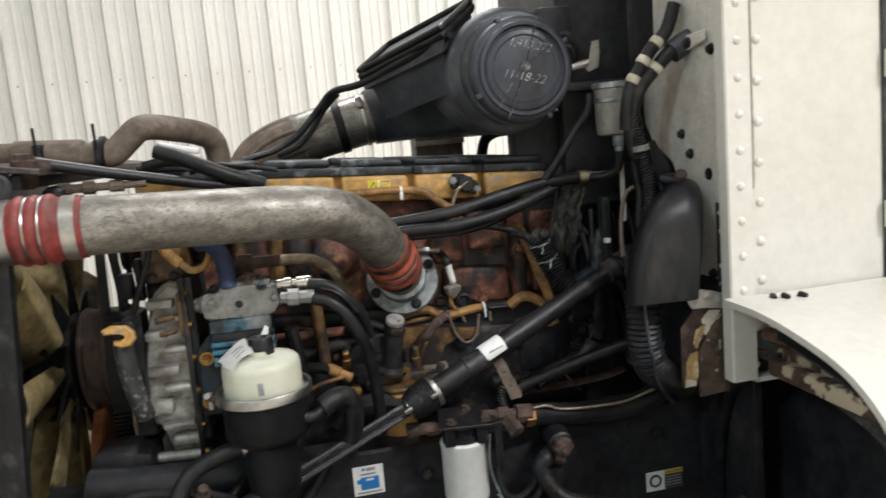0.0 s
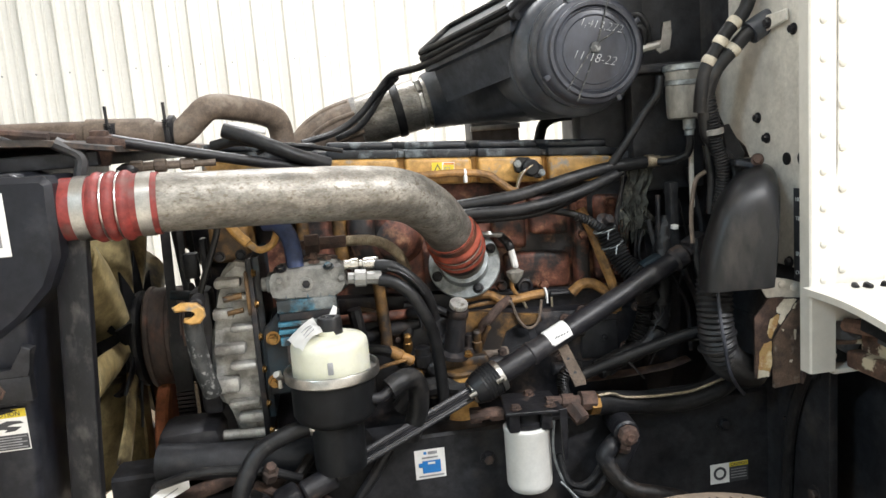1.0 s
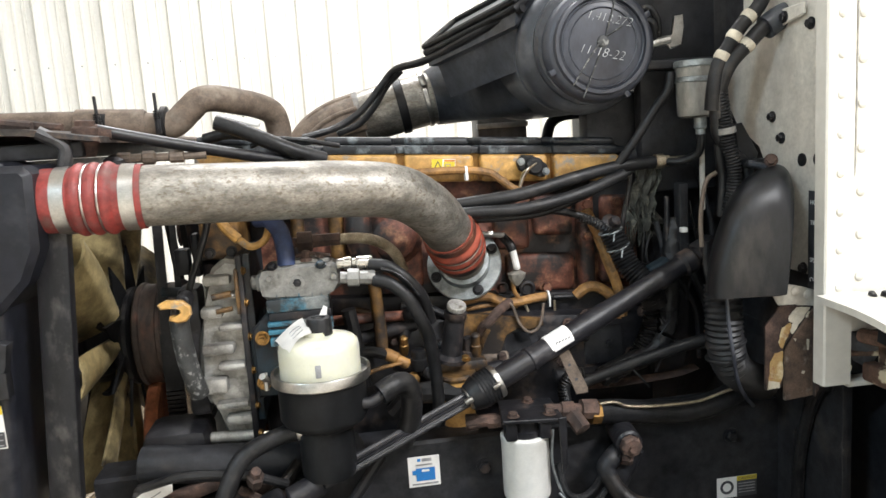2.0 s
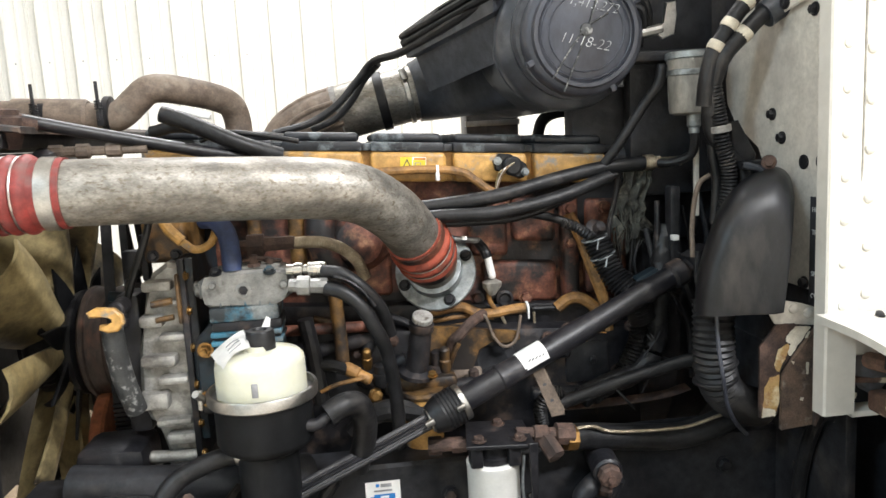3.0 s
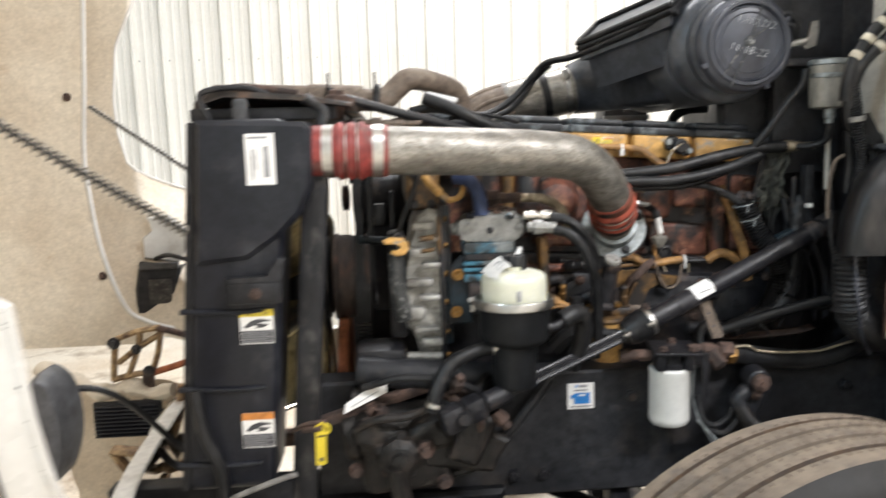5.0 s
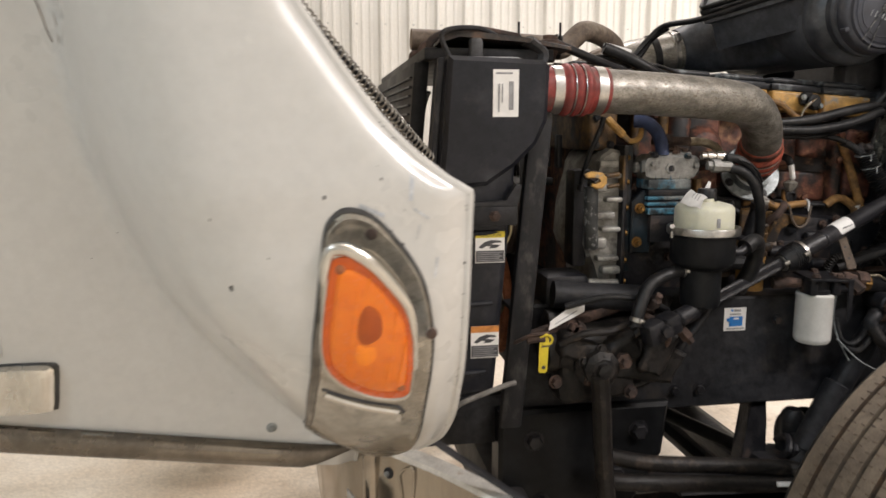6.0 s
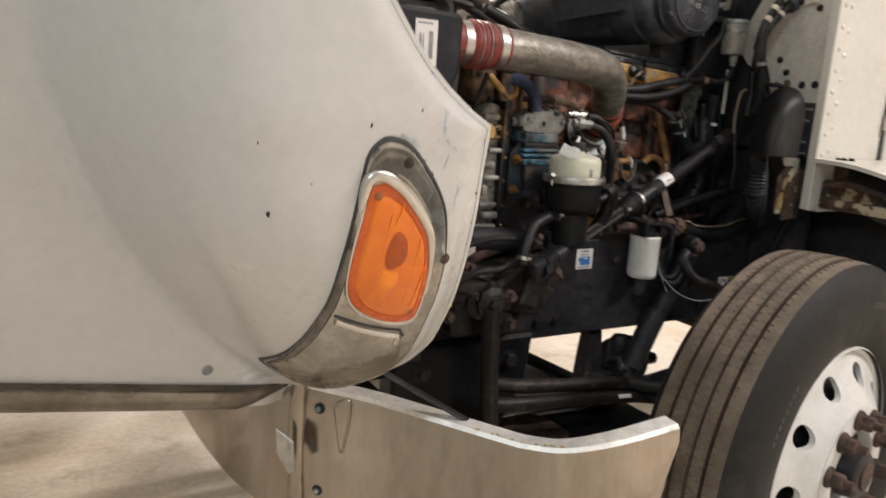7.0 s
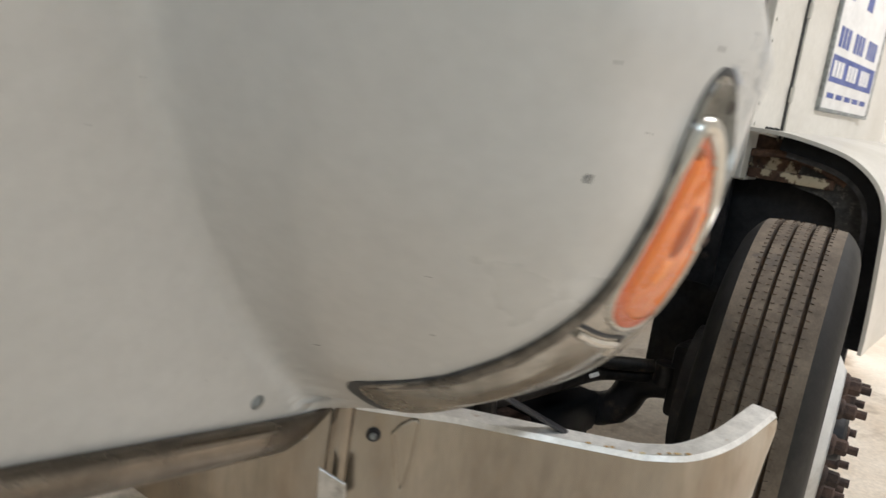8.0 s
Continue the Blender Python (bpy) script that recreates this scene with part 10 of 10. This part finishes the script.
plate(b, [(-1.105, 1.082), (-0.969, 1.060), (-0.920, 1.139), (-0.945, 1.20), (-1.0, 1.255), (-1.085, 1.245), (-1.055, 1.19), (-1.105, 1.165)], (0, 2.89, 0), (1, 0, 0), (0, 0, 1), 0.03, 0.006)
part("reflector_back", b, WHEEL_WHITE, hl, "silver-grey lamp bracket")
b = bmesh.new()
box(b, (-1.120, 2.825, 1.040), (-0.965, 2.85, 1.066), 0.006, 2)
part("ledge", b, DUST_GREY, hl)
b = bmesh.new()
box(b, (-1.09, 2.835, 0.90), (-1.00, 2.845, 1.0), 0.004, 2)
part("cover", b, SPECK_GREY, hl)
b = bmesh.new()
hose(b, [(-1.06, 2.86, 1.08), (-1.0, 2.80, 1.10), (-0.94, 2.74, 1.10), (-0.80, 2.70, 1.06), (-0.62, 2.66, 1.02)], 0.009, 8, 8)
part("lead", b, RUBBER, headlamp)
pivot = thing("hood_pivot_bracket", (-0.95, 2.3, 0.50), "tan and rust-brown open hood pivot bracket", "bracket")
for pts in ([(-1.035, 0.893), (-1.045, 0.82), (-1.052, 0.757)], [(-1.052, 0.757), (-0.99, 0.772), (-0.925, 0.778)], [(-0.925, 0.778), (-0.90, 0.85), (-0.888, 0.928)], [(-0.888, 0.928), (-0.96, 0.918), (-1.035, 0.893)], [(-1.03, 0.815), (-0.965, 0.862), (-0.89, 0.905)], [(-1.0, 0.775), (-0.965, 0.862), (-0.955, 0.915)]):
    b = bmesh.new()
    hose(b, [(x, 2.305, z) for x, z in pts], 0.017, 8, 5, 0.6)
    part("truss_bar", b, TAN_RUST, pivot)
b = bmesh.new()
hose(b, [(-0.89, 2.30, 0.925), (-0.83, 2.30, 0.908), (-0.74, 2.30, 0.872)], 0.016, 8, 4, 0.7)
part("upper_arm", b, RUST, pivot)
b = bmesh.new()
hose(b, [(-0.925, 2.30, 0.776), (-0.85, 2.30, 0.796), (-0.72, 2.30, 0.835)], 0.016, 8, 4, 0.7)
part("lower_arm", b, RUST_ORANGE, pivot)
for x, z, r in ((-1.035, 0.885, 0.020), (-0.93, 0.785, 0.020), (-0.965, 0.862, 0.016)):
    b = bmesh.new()
    lathe(b, (x, 2.29, z), (0, -1, 0), [(r, 0), (r, 0.008), (r * 0.6, 0.010), (r * 0.5, 0.018)], 14)
    part("pin", b, GREASE, pivot)
b = bmesh.new()
box(b, (-0.955, 2.28, 0.50), (-0.925, 2.33, 0.775), 0.008)
box(b, (-0.955, 2.28, 0.50), (-0.30, 2.33, 0.55), 0.008)
part("leg", b, RUST, pivot)
ledge = thing("hood_lower_ledge", (-1.0, 2.30, 0.68), "crumpled cream fibreglass ledge along the bottom of the hood", "hood ledge")
b = bmesh.new()
sweep(b, spline([(-1.30, 2.34, 0.80), (-1.18, 2.31, 0.755), (-1.08, 2.29, 0.722), (-1.0, 2.30, 0.735), (-0.92, 2.28, 0.712), (-0.85, 2.27, 0.725)], 8), lambda q, l: 0.034 + 0.008 * math.sin(60 * l), 14, True, 0.7)
part("ledge", b, CREAM, ledge)
b = bmesh.new()
grid = []
for i in range(15):
    row = []
    for j in range(11):
        p = V(-1.24 + 0.40 * i / 14, 2.36, 0.30 + 0.42 * j / 10)
        p += 0.03 * noise.noise_vector(p * 7.0) + 0.008 * noise.noise_vector(p * 25.0)
        row.append(b.verts.new(p))
    grid.append(row)
for r0, r1 in zip(grid, grid[1:]):
    for i in range(10):
        b.faces.new((r0[i], r0[i + 1], r1[i + 1], r1[i]))
bmesh.ops.solidify(b, geom=b.faces, thickness=0.006)
part("crumpled_skirt", b, CREAM, ledge, "dented cream skirt under the ledge")
grille = thing("hood_grille", (-0.985, 2.25, 0.58), "black pleated grille screen in the hood's nose", "grille")
b = bmesh.new()
box(b, (-1.10, 2.235, 0.585), (-0.885, 2.255, 0.702), 0.004)
part("backing", b, FRAME_BLACK, grille)
for k in range(9):
    b = bmesh.new()
    cbox(b, (-0.9925, 2.228, 0.594 + 0.0125 * k), (0.205, 0.016, 0.004), 0.001, (25, 0, 0))
    part("slat", b, TANK_BLACK, grille)
deflector = thing("chrome_grille_surround", (-0.80, 2.12, 0.50), "bright curved chrome grille surround seen from behind", "grille surround")
for pts, w in (([(-0.722, 2.10, 0.825), (-0.728, 2.10, 0.74), (-0.745, 2.11, 0.66), (-0.790, 2.12, 0.58), (-0.83, 2.13, 0.50)], 0.040), ([(-0.800, 2.16, 0.735), (-0.845, 2.16, 0.69), (-0.885, 2.17, 0.64), (-0.905, 2.18, 0.57), (-0.91, 2.18, 0.50)], 0.036)):
    b = bmesh.new()
    sweep(b, spline(pts, 8), w, 12, True, 0.35)
    part("strip", b, CHROME, deflector)
b = bmesh.new()
hose(b, [(-0.768, 2.08, 0.80), (-0.785, 2.08, 0.70), (-0.82, 2.09, 0.60), (-0.835, 2.09, 0.50)], 0.013, 10, 6)
part("stay", b, TAN_RUST, deflector)
lower = thing("lower_hood_mount", (-0.82, 1.95, 0.45), "tan rusted lower hood mount plate with cut-outs", "bracket")
b = bmesh.new()
for pts in ([(-0.94, 0.655), (-0.86, 0.640), (-0.78, 0.590), (-0.69, 0.645)], [(-0.945, 0.50), (-0.87, 0.505), (-0.79, 0.535), (-0.70, 0.475)], [(-0.94, 0.655), (-0.905, 0.60), (-0.86, 0.56), (-0.79, 0.56)], [(-0.69, 0.645), (-0.705, 0.56), (-0.70, 0.475)]):
    hose(b, [(x, 1.955, z) for x, z in pts], 0.026, 8, 6, 0.45)
part("plate", b, TAN_RUST, lower)
b = bmesh.new()
hose(b, [(-0.80, 1.93, 0.655), (-0.76, 1.93, 0.61), (-0.70, 1.93, 0.60), (-0.60, 1.95, 0.63)], 0.012, 10, 6)
part("lead", b, RUBBER, lower)
bucket = thing("headlamp_bucket", (-0.87, 1.50, 0.78), "dark grey headlamp bucket inside the near fender", "headlamp")
b = bmesh.new()
skin(b, [[(-0.87 + 0.045 * k_ * math.cos(a), 1.50 + dy, 0.915 + 0.125 * k_ * math.sin(a)) for a in [2 * math.pi * i / 24 for i in range(24)]] for k_, dy in ((0.5, 0.05), (0.85, 0.04), (1.0, 0.01), (1.0, -0.05), (0.9, -0.09), (0.6, -0.10))])
part("shell", b, DUST_GREY, bucket)
b = bmesh.new()
hose(b, [(-0.86, 1.55, 0.97), (-0.80, 1.57, 0.955), (-0.74, 1.60, 0.90), (-0.66, 1.62, 0.80), (-0.58, 1.60, 0.74)], 0.008, 8, 8)
part("lead", b, RUBBER, bucket)

# ---- wheel on the far side ----
copy_thing(wheel, Matrix.Translation((WX, 4.0 - WY - 0.022, 0.0)) @ Matrix.Rotation(radians(180 + WTURN), 4, "Z"))
